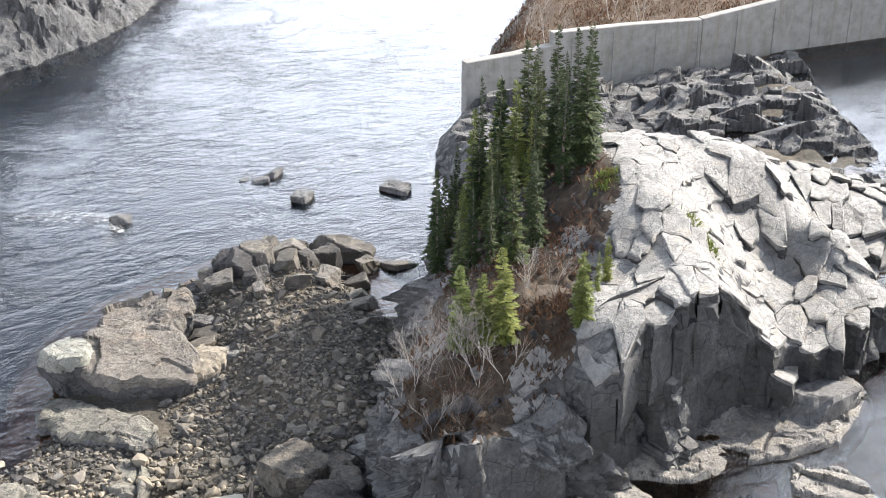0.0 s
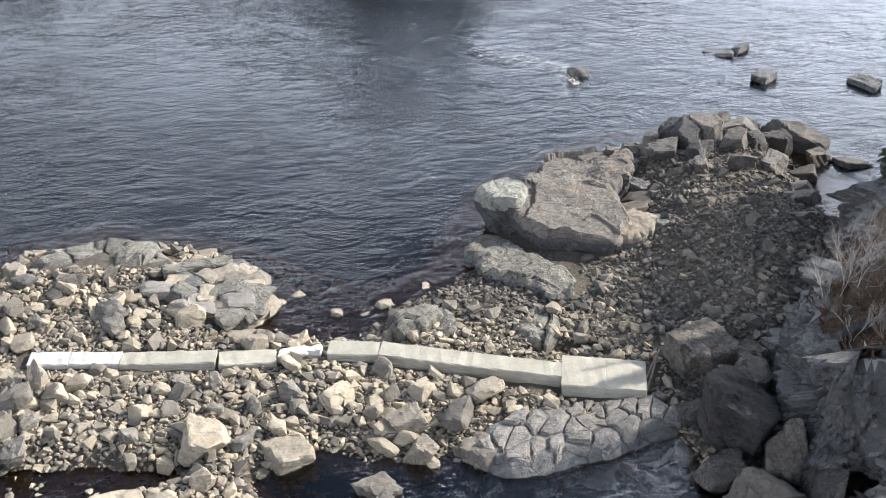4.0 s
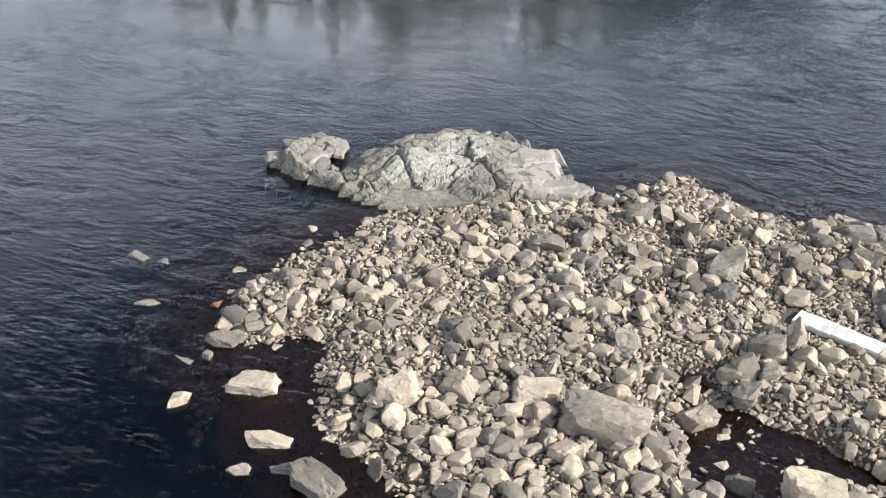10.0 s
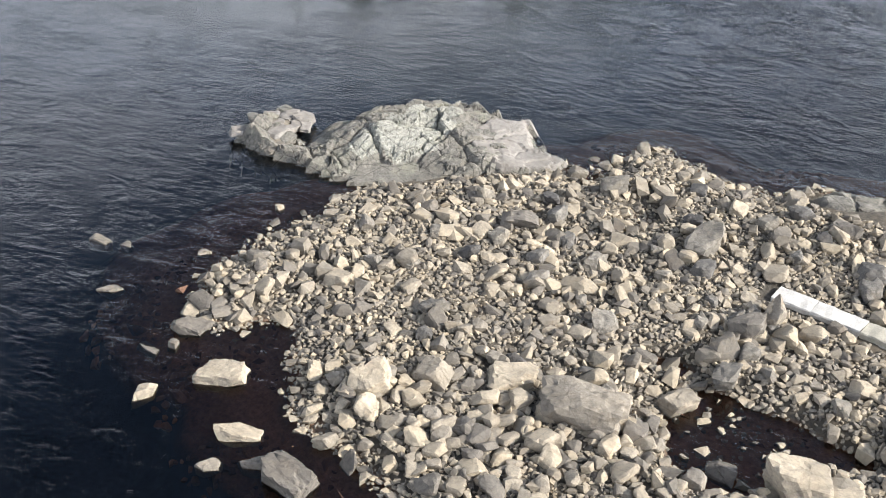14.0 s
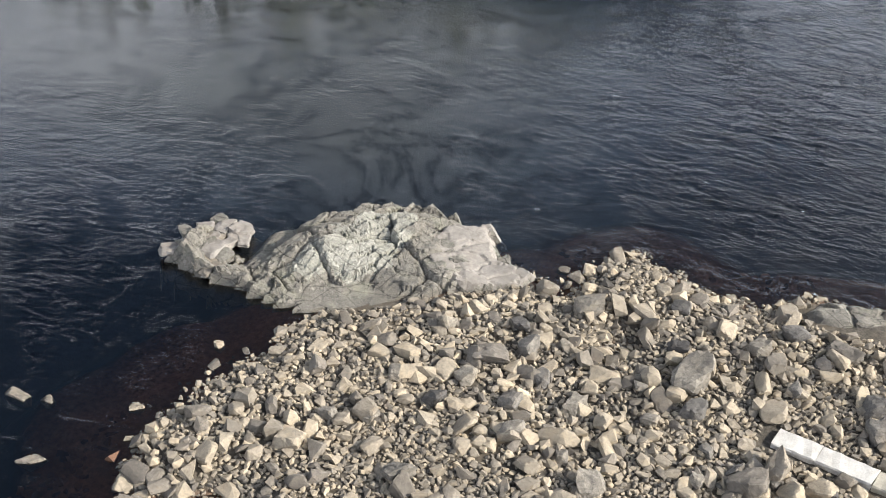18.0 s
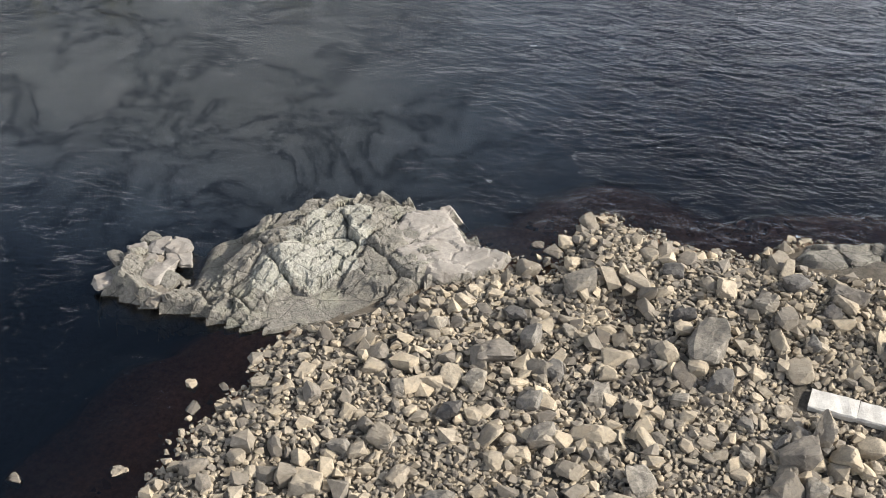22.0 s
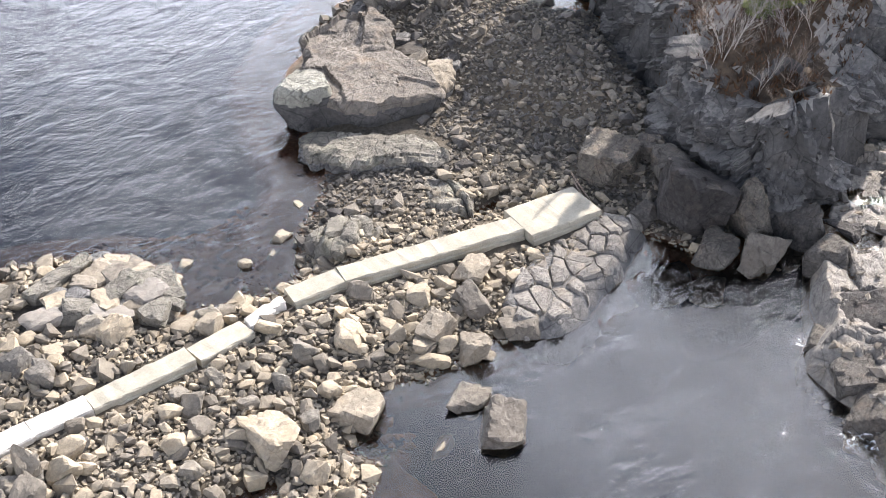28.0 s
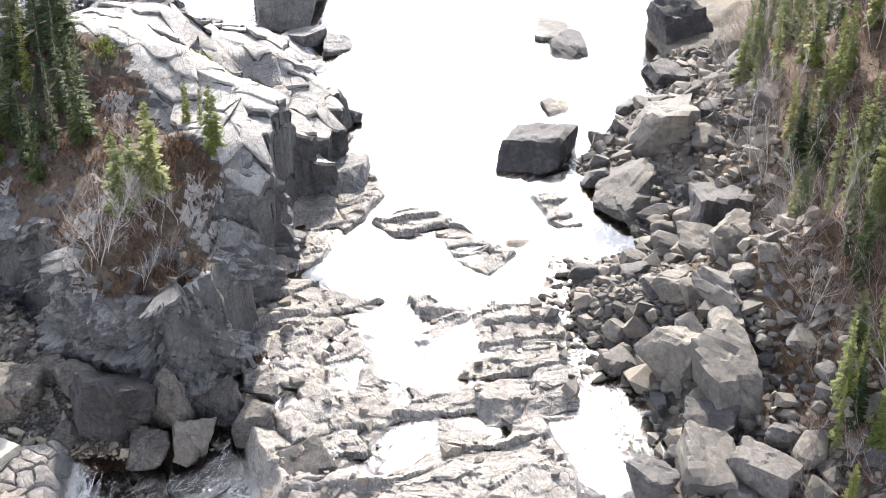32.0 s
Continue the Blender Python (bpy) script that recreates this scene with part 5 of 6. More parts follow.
lump("rock_outcrop", "cracked rocks at the inlet behind the concrete sill", [(5.9, 56.2), (6.6, 54.9), (8.6, 54.2), (10, 54.6), (10.6, 56.4), (9.0, 57.6), (7.0, 57.6)], 1.1, 1.0, M_LICHEN, 66, 40, 1.3, 0.35)
lump("rock_outcrop", "low rock ridge north of the gravel with split blocks", [(22.6, 71.6), (23.6, 69), (26.4, 67.6), (29, 69.4), (29.2, 72), (26.6, 73.2)], 1.9, 1.3, M_CLIFF, 67, 30, 1.6, 0.4)
clad(mound, "joint_block", [(-5.6, 61.8), (-3.5, 59.2), (-1.2, 57.2), (0.5, 57.8), (1.6, 59.8), (0.8, 62.4), (-1.4, 63.6), (-3.8, 63.4)], lambda x, y: 0.75 + 0.25 * fbm(x, y, 2.5, 2, 79), 0.95, 1.25, [M_BLOCK, M_LICHEN, M_CLIFF, M_FLAT], 321, 30, 0.0)
clad(whale, "rock_slab", [(-42.0, 56.8), (-40.2, 56.2), (-38.2, 57.0), (-38.6, 60.2), (-41, 60.6), (-42.0, 58.8)], lambda x, y: 0.42 + 0.0 * x, 0.8, 1.0, [M_LICHEN, M_FLAT, M_BLOCK], 322, 60, 0.0)


# ---- loose stones ----
def block_shape(level, seed, planes=4, rough=0.05, boxy=0.6):
    """A split boulder: flat joint faces that meet at hard edges, with steps and a pitted skin."""
    g = np.random.default_rng(seed)
    d, f = SPHERES[level]
    nrm = g.normal(size=(planes + 6, 3))
    nrm[:3] = np.eye(3) + g.normal(0, 0.32 * (1.2 - boxy), (3, 3))
    nrm[3:6] = -nrm[:3] + g.normal(0, 0.32 * (1.2 - boxy), (3, 3))
    nrm /= np.linalg.norm(nrm, axis=1)[:, None]
    off = np.r_[g.uniform(0.62, 0.88, 6), g.uniform(0.62, 0.95, planes)]
    dots = d @ nrm.T
    r = np.minimum(np.where(dots > 0.05, off / np.maximum(dots, 0.05), 9).min(1), 1.5)
    v = d * r[:, None]
    w = v * 3.0 + g.uniform(0, 99, 3)
    n = fbm(w[:, 0] + w[:, 2] * 0.7, w[:, 1] - w[:, 2] * 0.6, 1.0, 5, seed % 97, 0.65)
    step = blocks(w[:, 0] + 0.5 * w[:, 2], w[:, 1] - 0.6 * w[:, 2], 1.5, 30, 1.5, 0.05, 0.04, 0.03, seed % 89)
    return v * (1 + rough * n + step)[:, None] * 1.1, f


def boulder(name, label, category, x, y, z, sx, sy, sz, turn, seed, mat, level=4, group="", boxy=0.6, tilt=10, rough=0.05, planes=4):
    v, f = block_shape(level, seed, planes, rough, boxy)
    g = np.random.default_rng(seed + 999)
    m = np.array(Euler((radians(g.uniform(-tilt, tilt)), radians(g.uniform(-tilt, tilt)), radians(turn))).to_matrix())
    v = (v * np.array([sx, sy, sz]) * 0.55) @ m.T
    ob = new(name, mesh_of(name, v, f, mat, flat=True))
    ob.location = (x, y, z + 0.55 * sz * 0.62)
    return tagged(ob, label, category, group)


def boulders(rows, label, mat, group, base=None, category="boulder", level=4, boxy=0.6, rough=0.05, planes=4):
    for k, (x, y, sx, sy, sz, turn) in enumerate(rows):
        z = (height_at(x, y) if base is None else base) - 0.12 * sz
        boulder("boulder", label, category, x, y, z, sx, sy, sz, turn, 1000 + 17 * k + int(abs(x * 13 + y * 7)), mat, level, group, boxy, 10, rough, planes)


boulders([(26.4, 72.3, 1.7, 1.3, 1.9, 20), (25.6, 70.8, 2.0, 1.5, 1.8, 50), (27.5, 69.8, 1.8, 1.4, 1.7, -15), (29.2, 71.9, 1.5, 1.2, 1.7, 35), (28.4, 71.0, 1.3, 1.0, 1.5, 70), (24.6, 68.6, 1.7, 1.2, 1.4, 10), (26.4, 68.2, 1.4, 1.1, 1.2, 40),
          (28.8, 68.6, 1.5, 1.1, 1.2, -30), (24.4, 70.6, 1.5, 1.2, 1.4, 65), (28.6, 66.2, 1.3, 0.9, 1.0, 15), (26.0, 66.4, 1.2, 0.9, 0.9, 80), (30.4, 69.2, 1.4, 1.1, 1.3, 25)],
         "split grey block heaped at the river end of the gravel", M_BANK, "blocks heaped by the gravel")
boulders([(-24.4, 41.6, 2.0, 1.4, 1.5, 40), (-15.6, 44.2, 3.6, 2.3, 1.7, 10), (-19.3, 44.9, 2.0, 1.3, 0.9, 15), (-24.9, 35.8, 2.8, 1.6, 1.5, -22), (-6.3, 44.2, 2.6, 2.1, 1.7, 20),
          (-12.6, 47.3, 1.6, 1.2, 1.2, 60), (-9.6, 44.3, 1.2, 1.0, 0.8, 10), (-24, 56, 1.7, 1.1, 1.0, 20), (-29.6, 47.5, 1.5, 1.2, 0.9, 0), (-22.2, 43.4, 1.6, 1.2, 1.1, 0)],
         "large angular pale grey boulder lying on the rubble bar", M_BLOCK, "boulders on the bar")
boulders([(0.8, 47.6, 2.4, 1.9, 1.5, 20), (-2.8, 48.6, 2.2, 1.8, 1.1, 60), (-10.4, 53.9, 1.5, 0.9, 1.4, 70), (6.3, 48.5, 1.6, 1.1, 1.0, 10), (-4.6, 44.0, 1.9, 1.4, 1.1, 25), (6.6, 46.9, 1.4, 1.1, 1.1, 50),
          (5.4, 48.3, 1.5, 0.9, 0.7, 15), (-11.2, 52.6, 1.6, 1.0, 1.2, 35), (-3.2, 58.3, 1.4, 1.2, 1.0, 5), (-9.3, 62.6, 1.6, 1.0, 0.8, -10), (8.6, 48.6, 1.9, 1.2, 0.8, 70), (10.2, 50.2, 2.0, 1.2, 0.9, 20), (3.2, 50.8, 1.7, 1.2, 0.9, 40)],
         "angular weathered boulder half sunk among the rubble", M_BLOCK, "boulders on the bar")
boulders([(4.2, 42.9, 2.6, 2.0, 1.7, 40), (4.4, 45.0, 1.7, 1.5, 1.0, 15), (1.9, 44.1, 1.4, 0.5, 0.5, 10), (-1.4, 45.5, 1.0, 0.9, 0.7, 0), (-2.7, 43.6, 1.3, 0.9, 0.6, 20), (9.4, 46.2, 1.9, 1.6, 1.4, 30)],
         "blocky boulder standing in the shallow pool", M_BLOCK, "boulders in the pool", -0.35)
boulders([(-30.9, 39.9, 2.0, 1.6, 1.3, 20), (-28.1, 37.3, 1.9, 0.9, 0.8, 8), (-33.4, 37.4, 0.9, 0.9, 0.9, 30), (-35.0, 43.0, 1.2, 0.9, 0.6, 0), (-34.0, 42.0, 1.3, 1.1, 0.9, 20), (-42.4, 45.6, 1.2, 0.5, 0.6, -5), (-41.0, 46.0, 0.6, 0.4, 0.5, 0),
          (-39.3, 42.7, 0.9, 0.6, 0.6, 40), (-37.2, 47.2, 0.8, 0.6, 0.5, 20), (-36.0, 52.2, 0.5, 0.5, 0.7, 0), (-35.2, 40.0, 1.3, 0.5, 0.5, -12), (-34.2, 40.6, 0.5, 0.5, 0.9, 0), (-33.8, 26.4, 2.6, 1.9, 1.5, 15), (-26.6, 36.0, 1.3, 0.9, 0.7, 30), (-28.2, 35.0, 1.0, 0.6, 0.5, 60), (-25.9, 38.6, 0.7, 0.6, 0.5, 0)],
         "pale boulder rising from dark shallow water", M_BLOCK, "boulders in the shallows", -0.30)
boulders([(1.3, 59.9, 0.9, 0.7, 0.5, 0), (2.2, 60.5, 0.9, 0.6, 0.5, 20), (4.1, 58.5, 0.6, 0.6, 0.7, 0), (6.6, 58.8, 0.8, 0.7, 0.7, 10), (5.6, 58.2, 0.8, 0.4, 0.4, 25), (9.0, 60.2, 0.5, 0.5, 0.5, 0), (-23.4, 64.2, 0.6, 0.5, 0.5, 0), (3.0, 57.2, 0.3, 0.3, 0.4, 0)],
         "small pale boulder in the brown inlet", M_BLOCK, "boulders in the inlet", -0.25, "boulder", 3)
boulders([(23.4, 84.2, 1.6, 1.2, 1.4, 20), (33.6, 86.4, 0.9, 0.6, 0.6, 0), (34.3, 85.4, 1.2, 0.8, 0.8, 20), (35.7, 86.0, 1.7, 1.0, 1.0, 35), (35.7, 81.3, 1.8, 1.2, 1.2, 60), (42.0, 79.4, 1.9, 1.2, 1.1, 120), (26.8, 88.4, 1.0, 0.5, 0.5, 0), (39.6, 86.0, 1.2, 0.5, 0.45, 20), (42.2, 85.8, 0.9, 0.4, 0.4, 0), (56.8, 108.9, 1.3, 0.6, 0.5, 0)],
         "dark wet rock breaking the river's surface", M_CLIFF, "rocks in the river", -0.35)
boulders([(33.8, 71.9, 2.9, 1.9, 2.0, -25), (32.6, 70.6, 1.6, 1.3, 2.2, 10), (34.9, 69.6, 1.5, 1.1, 1.3, 20), (36.6, 68.9, 2.4, 1.4, 1.5, -10), (31.5, 73.6, 2.0, 1.4, 1.5, 0), (29.7, 73.2, 2.0, 1.5, 1.2, 20), (30.9, 67.2, 2.4, 1.3, 1.3, 50),
          (31.8, 65.4, 1.9, 1.0, 0.9, 30), (30.8, 63.2, 2.2, 1.0, 0.8, -10), (29.6, 70.2, 2.3, 1.6, 1.2, 10), (26.2, 69.6, 2.2, 1.8, 1.6, 40), (33.0, 67.6, 1.5, 1.0, 1.0, 0)],
         "dark grey-brown angular boulder at the tip of the spit", M_BANK, "boulders on the spit tip")
boulders([(20.5, 50.4, 3.0, 2.3, 2.3, 20), (20.7, 45.5, 3.9, 3.2, 3.2, 30), (17.2, 44.0, 2.3, 1.8, 1.4, 20), (19.2, 43.1, 2.2, 1.7, 1.5, 15), (17.9, 42.5, 1.6, 1.2, 0.8, 0), (23.2, 41.6, 2.6, 2.0, 3.2, 35), (22.0, 43.2, 2.4, 1.9, 2.6, 65),
          (22.2, 47.9, 2.0, 1.7, 1.6, 50), (24.6, 40.7, 2.0, 1.7, 1.8, 10), (19.0, 47.0, 1.3, 1.0, 0.9, 5), (22.6, 49.6, 1.5, 1.2, 1.3, 25)],
         "dark angular fallen block at the foot of the cliff", M_FALLEN, "blocks under the cliff", None, "boulder", 5, 0.5, 0.07, 5)
boulder("boulder", "pale broken boulder lying in the pool under the cliff", "boulder", 20.3, 41.4, -0.3, 2.6, 2.1, 2.1, 28, 4407, M_BLOCK, 5, "blocks under the cliff", 0.6, 14, 0.06, 4)
boulders([(19.6, 36.0, 3.2, 2.4, 2.0, 20), (15.9, 34.2, 2.6, 2.0, 1.7, 40), (14.8, 32.4, 2.8, 2.0, 1.6, 10), (19.2, 33.9, 2.2, 1.6, 1.5, 60), (22.6, 36.6, 3.0, 2.2, 1.7, 35), (16.9, 36.0, 1.9, 1.4, 1.2, 80), (21.9, 38.9, 2.6, 2.2, 2.0, 15), (13.4, 30.2, 2.4, 1.8, 1.5, 50), (17.6, 30.6, 2.0, 1.6, 1.5, 25), (24.6, 39.2, 2.2, 1.6, 1.5, 70)],
         "dark block at the broken edge of the ledges", M_FALLEN, "blocks by the cascade", -0.1, "boulder", 4, 0.6, 0.07, 5)
boulders([(46.6, 42.2, 4.4, 3.4, 3.2, 20), (44.6, 44.0, 2.2, 1.6, 1.6, 0), (51, 44.6, 2.6, 2.2, 1.6, 30), (48.8, 46.2, 2.4, 2.0, 2.0, 60), (49.0, 43.6, 1.6, 1.2, 1.0, 0)],
         "square dark block fallen from the headland into the pool", M_CLIFF, "blocks under the cliff")
boulders([(27.4, 17.8, 4.4, 2.9, 2.6, 25), (24.6, 18.6, 2.6, 2.2, 2.0, 70), (30.4, 19.8, 2.4, 2.0, 1.8, 10), (29.2, 20.4, 3.2, 2.6, 2.8, 50), (22.2, 18.4, 3.8, 2.8, 2.6, 10), (20.8, 20.4, 2.2, 1.8, 1.6, 30), (35.2, 21.0, 3.0, 1.6, 1.6, 60), (33.6, 18.8, 3.6, 1.8, 1.4, 30), (44.6, 19.6, 5.0, 3.2, 3.0, 10), (48.6, 25.0, 6.4, 3.6, 1.9, -5),
          (54.6, 23.8, 4.8, 3.4, 3.2, 20), (21.6, 15.8, 3.2, 2.6, 2.4, 60), (30.8, 18.2, 3.0, 1.8, 1.6, 0), (39.2, 19.6, 3.0, 2.4, 2.4, 40), (37.4, 18.6, 2.4, 2.0, 2.0, 10)],
         "massive weathered boulder on the bank below the trees", M_BANK, "boulders on the bank")
boulders([(53.4, 31.6, 5.2, 4.2, 3.0, 10), (72.4, 32.4, 5.0, 2.6, 1.8, 30), (76.4, 34.5, 5.0, 3.0, 1.6, 0), (76.4, 24.4, 4.6, 3.8, 4.6, 20), (61, 31.4, 3.2, 1.8, 1.4, 20), (31.6, 33.3, 1.8, 1.2, 0.9, 0), (69, 24.8, 3.0, 2.6, 2.6, 10)],
         "dark rounded boulder standing in glaring water", M_BANK, "boulders in the upper pool", LEVEL - 0.7)
boulders([(74, 56, 7, 5, 5.5, 20), (70, 52.6, 4, 3, 2.6, 50), (69, 49.6, 3.2, 2.2, 1.8, 0), (80, 56, 6, 4, 5, 30)],
         "tall dark crag beyond the headland", M_CLIFF, "crags", LEVEL - 0.8)

VARIANTS = [split_stone(40 + k, 3, 10) for k in range(18)]
ROUND = [*[split_stone(140 + k, 2, 9) for k in range(4)], *[hull_shape(160 + k, 10, 0.34) for k in range(14)], *[cobble_shape(180 + k, 1, 7) for k in range(3)]]
SMALL = [hull_shape(80 + k, 4) for k in range(16)]


def scatter(poly, count, lo, hi, power, seed, gap=0.62, avoid=(), inside=0.0):
    """Stones of many sizes, largest first, that hardly overlap: rows of x, y and size."""
    g = np.random.default_rng(seed)
    p = np.array(poly)
    sizes = np.sort(lo * (1 - g.random(count) * (1 - (lo / hi) ** power)) ** (-1 / power))[::-1]
    cell, table, out = hi, {}, []
    for s in sizes:
        for _ in range(14):
            x, y = g.uniform(p[:, 0].min(), p[:, 0].max()), g.uniform(p[:, 1].min(), p[:, 1].max())
            i, j = int(x // cell), int(y // cell)
            if all((x - a) ** 2 + (y - b) ** 2 > (gap * 0.5 * (s + c)) ** 2 for u in (i - 1, i, i + 1) for w in (j - 1, j, j + 1) for a, b, c in table.get((u, w), ())):
                table.setdefault((i, j), []).append((x, y, s))
                out.append((x, y, s))
                break
    q = np.array(out)
    ok = sdist(poly, q[:, 0], q[:, 1]) > inside
    for other, d in avoid:
        ok &= sdist(other, q[:, 0], q[:, 1]) < d
    return q[ok]


def stone_transforms(q, seed, z, flat=0.75):
    g = np.random.default_rng(seed)
    n = len(q)
    ang = g.uniform(0, 2 * np.pi, n)
    tx, ty = g.normal(0, 0.3, n), g.normal(0, 0.3, n)
    sc = np.stack([q[:, 2] * g.uniform(0.8, 1.25, n), q[:, 2] * g.uniform(0.6, 0.95, n), q[:, 2] * g.uniform(0.45, 0.85, n) * flat * 1.2], 1) * 0.56
    out = []
    for k in range(n):
        r = np.array(Euler((tx[k], ty[k], ang[k])).to_matrix())
        out.append((r * sc[k][None, :], np.array([q[k, 0], q[k, 1], z[k] + sc[k, 2] * 0.45])))
    return out


def stuff_stones(name, label, q, seed, mat, shapes, z, flat=True):
    vs, fs, base = [], [], 0
    for k, (r, t) in enumerate(stone_transforms(q, seed, z)):
        v, f = shapes[k % len(shapes)]
        vs.append(v @ r.T + t)
        fs.append(f + base)
        base += len(v)
    ob = new(name, mesh_of(name, np.concatenate(vs), np.concatenate(fs), mat, flat))
    return tagged(ob, label, "stones", kind="stuff")


def single_stones(q, seed, z, mat, label, group, limit):
    meshes = [mesh_of("stone", v, f, mat, flat=True) for v, f in VARIANTS]
    for k, (r, t) in enumerate(stone_transforms(q, seed, z)[:limit]):
        ob = new("stone", meshes[k % len(meshes)])
        ob.matrix_world = Matrix.Translation(t) @ Matrix(r.tolist()).to_4x4()
        tagged(ob, label, "stone", group)


BEAM_LINE = [(-11.6, 55.6), (-2, 53.8), (0.8, 54.2), (3, 53.8), (5.7, 52.8), (13.6, 49.4), (13.4, 49.0), (17.2, 47.8), (18.8, 50.6), (14.4, 52.0), (14.0, 51.2), (5.8, 54.6), (3, 55.4), (-2, 55.6), (-11.4, 57.0)]
RUBBLE = BAR
HUMP = [(-12.0, 65.4), (-11, 64.4), (-8.5, 64.4), (-5, 63.6), (-3.9, 64.8), (-4.8, 66.4), (-7.8, 67.5), (-11, 66.8)]
MOUND = [(-5.4, 61.8), (-3.5, 59.4), (-1.2, 57.4), (0.3, 58.0), (1.4, 59.8), (0.6, 62.2), (-1.4, 63.4), (-3.6, 63.2)]
rub = scatter(RUBBLE, 27000, 0.15, 1.25, 2.45, 3, 0.60, ((WHALE, -0.2), (BEAM_LINE, 0.0), (HUMP, -0.1), (MOUND, -0.6)), -0.9)
rz = ground_height(rub[:, 0], rub[:, 1])
dry = rz > np.where(np.random.default_rng(4).random(len(rz)) < 0.2, -0.5, -0.05)
rub, rz = rub[dry], rz[dry]
rz = np.maximum(rz, -0.3)
single_stones(rub[:110], 5, rz[:110], rock_material("bar_stone", (0.155, 0.139, 0.115), (0.255, 0.229, 0.189), (0.35, 0.317, 0.265), 1.6, 0.4, "object", 0.9, (0.26, 0.21, 0.15), 0.0, 0.45), "angular pale grey-beige stone on the rubble bar", "stones of the bar", 110)
stuff_stones("rubble", "bar of broken pale grey-beige stones of mixed size", rub[110:5200], 6, M_STONE, ROUND, rz[110:5200])
stuff_stones("rubble", "small broken pale stones between the larger rubble", rub[5200:], 7, M_STONE, SMALL, rz[5200:])
coarse = scatter([(-27, 40), (-22, 46), (-8, 46.5), (-5, 43), (-8, 37), (-13, 33.5), (-18, 35.4), (-22, 38.4)], 330, 0.5, 1.15, 2.0, 66, 0.8)
cz = ground_height(coarse[:, 0], coarse[:, 1])
coarse, cz = coarse[cz > 0.0], cz[cz > 0.0] + 0.08
single_stones(coarse[:120], 67, cz[:120], M_BLOCK, "pale broken block in the coarse rubble by the water", "coarse stones of the bar", 120)
stuff_stones("rubble", "coarse pale broken stones by the water", coarse[120:], 68, M_STONE, VARIANTS, cz[120:])
jag = scatter([(-30, 46), (-27, 58), (-16, 64), (-2, 62), (2, 56), (1, 48), (-8, 48), (-18, 44)], 75, 0.7, 1.35, 2.0, 61, 1.6, ((BEAM_LINE, -0.5),))
boulders([(-15.2, 58.3, 2.1, 1.7, 1.2, 70)] + [(x, y, s, 0.8 * s, 0.75 * s, 97.0 * k % 360) for k, (x, y, s) in enumerate(jag)], "jagged dark grey stone standing out of the pale rubble", rock_material("jagged_grey_stone", (0.07, 0.067, 0.063), (0.15, 0.143, 0.132), (0.25, 0.238, 0.218), 1.6, 0.35, "object", 0.9, (0.22, 0.19, 0.15), 0.2, 0.8), "grey stones on the bar", None, "stone", 3, 0.5)
shore = scatter([(-40, 40), (-34, 57), (-24, 66), (-8, 70), (2, 64), (12, 62), (12, 58), (6, 54), (2, 46), (-4, 40), (-14, 33), (-28, 34)], 10000, 0.22, 0.9, 2.2, 8, 0.62, ((WHALE, 0.1),), 0)
shz = ground_height(shore[:, 0], shore[:, 1])
near = (shz > -1.3) & (shz < -0.05) & (fbm(shore[:, 0], shore[:, 1], 3.0, 3, 44) > -0.2)
stuff_stones("shore_stones", "iron-stained stones under the shallow water", shore[near], 9, M_IRONBED, ROUND, np.minimum(shz[near] - 0.05, -0.10 - 0.55 * shore[near][:, 2]))
spit = scatter(SPIT, 15000, 0.13, 0.85, 2.6, 11, 0.62, ((POINT, -0.2), (BEAM_LINE, 0.0), (HEAD, 0.2)), -0.3)
sz_ = ground_height(spit[:, 0], spit[:, 1])
keep = sz_ > -0.35
spit, sz_ = spit[keep], sz_[keep]
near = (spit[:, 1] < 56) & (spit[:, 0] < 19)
stuff_stones("gravel", "grey-brown rubble on the spit around the concrete sill", spit[near], 12, M_STONE, ROUND, sz_[near])
# M_GRAVEL is darkened to carry the shade lying on this gravel
stuff_stones("gravel", "grey gravel between outcrop and cliff, darkened in colour for its shade", spit[~near], 13, M_GRAVEL, SMALL, sz_[~near])
bank = scatter([(12, 10), (20, 20.5), (26.5, 22.5), (30, 26.5), (40, 28), (43, 25), (47, 26.5), (53, 30), (64, 27.5), (72, 26), (72, 20), (52, 17), (36, 15), (24, 10)], 4600, 0.28, 1.9, 1.8, 14, 0.62)
bz = ground_height(bank[:, 0], bank[:, 1])
single_stones(bank[:60], 15, bz[:60], M_BANK, "dark angular block in the boulder bank", "blocks of the bank", 60)
stuff_stones("bank_rubble", "dark blocky rubble along the bank", bank[60:], 16, M_GRAVEL, ROUND, bz[60:])
strip = scatter([(40.4, 28.4), (42.2, 22.4), (34.6, 20.4), (29.4, 22.6), (28.6, 26.0), (33, 27.4)], 2400, 0.16, 0.75, 2.2, 17, 0.64)
stz = np.maximum(ground_height(strip[:, 0], strip[:, 1]), LEVEL - 0.15)
stuff_stones("bank_gravel", "strip of small pinkish-grey stones between pool and boulders", strip, 17, M_GRAVEL, ROUND, stz)
ledge = scatter(SHELF, 220, 0.25, 0.8, 2.2, 18, 1.2)
lz = ledge_height(SHELF, 140)(ledge[:, 0], ledge[:, 1])
stuff_stones("ledge_stones", "loose stones on the wet rock ledges", ledge[lz > LEVEL], 19, M_GRAVEL, SMALL, lz[lz > LEVEL])


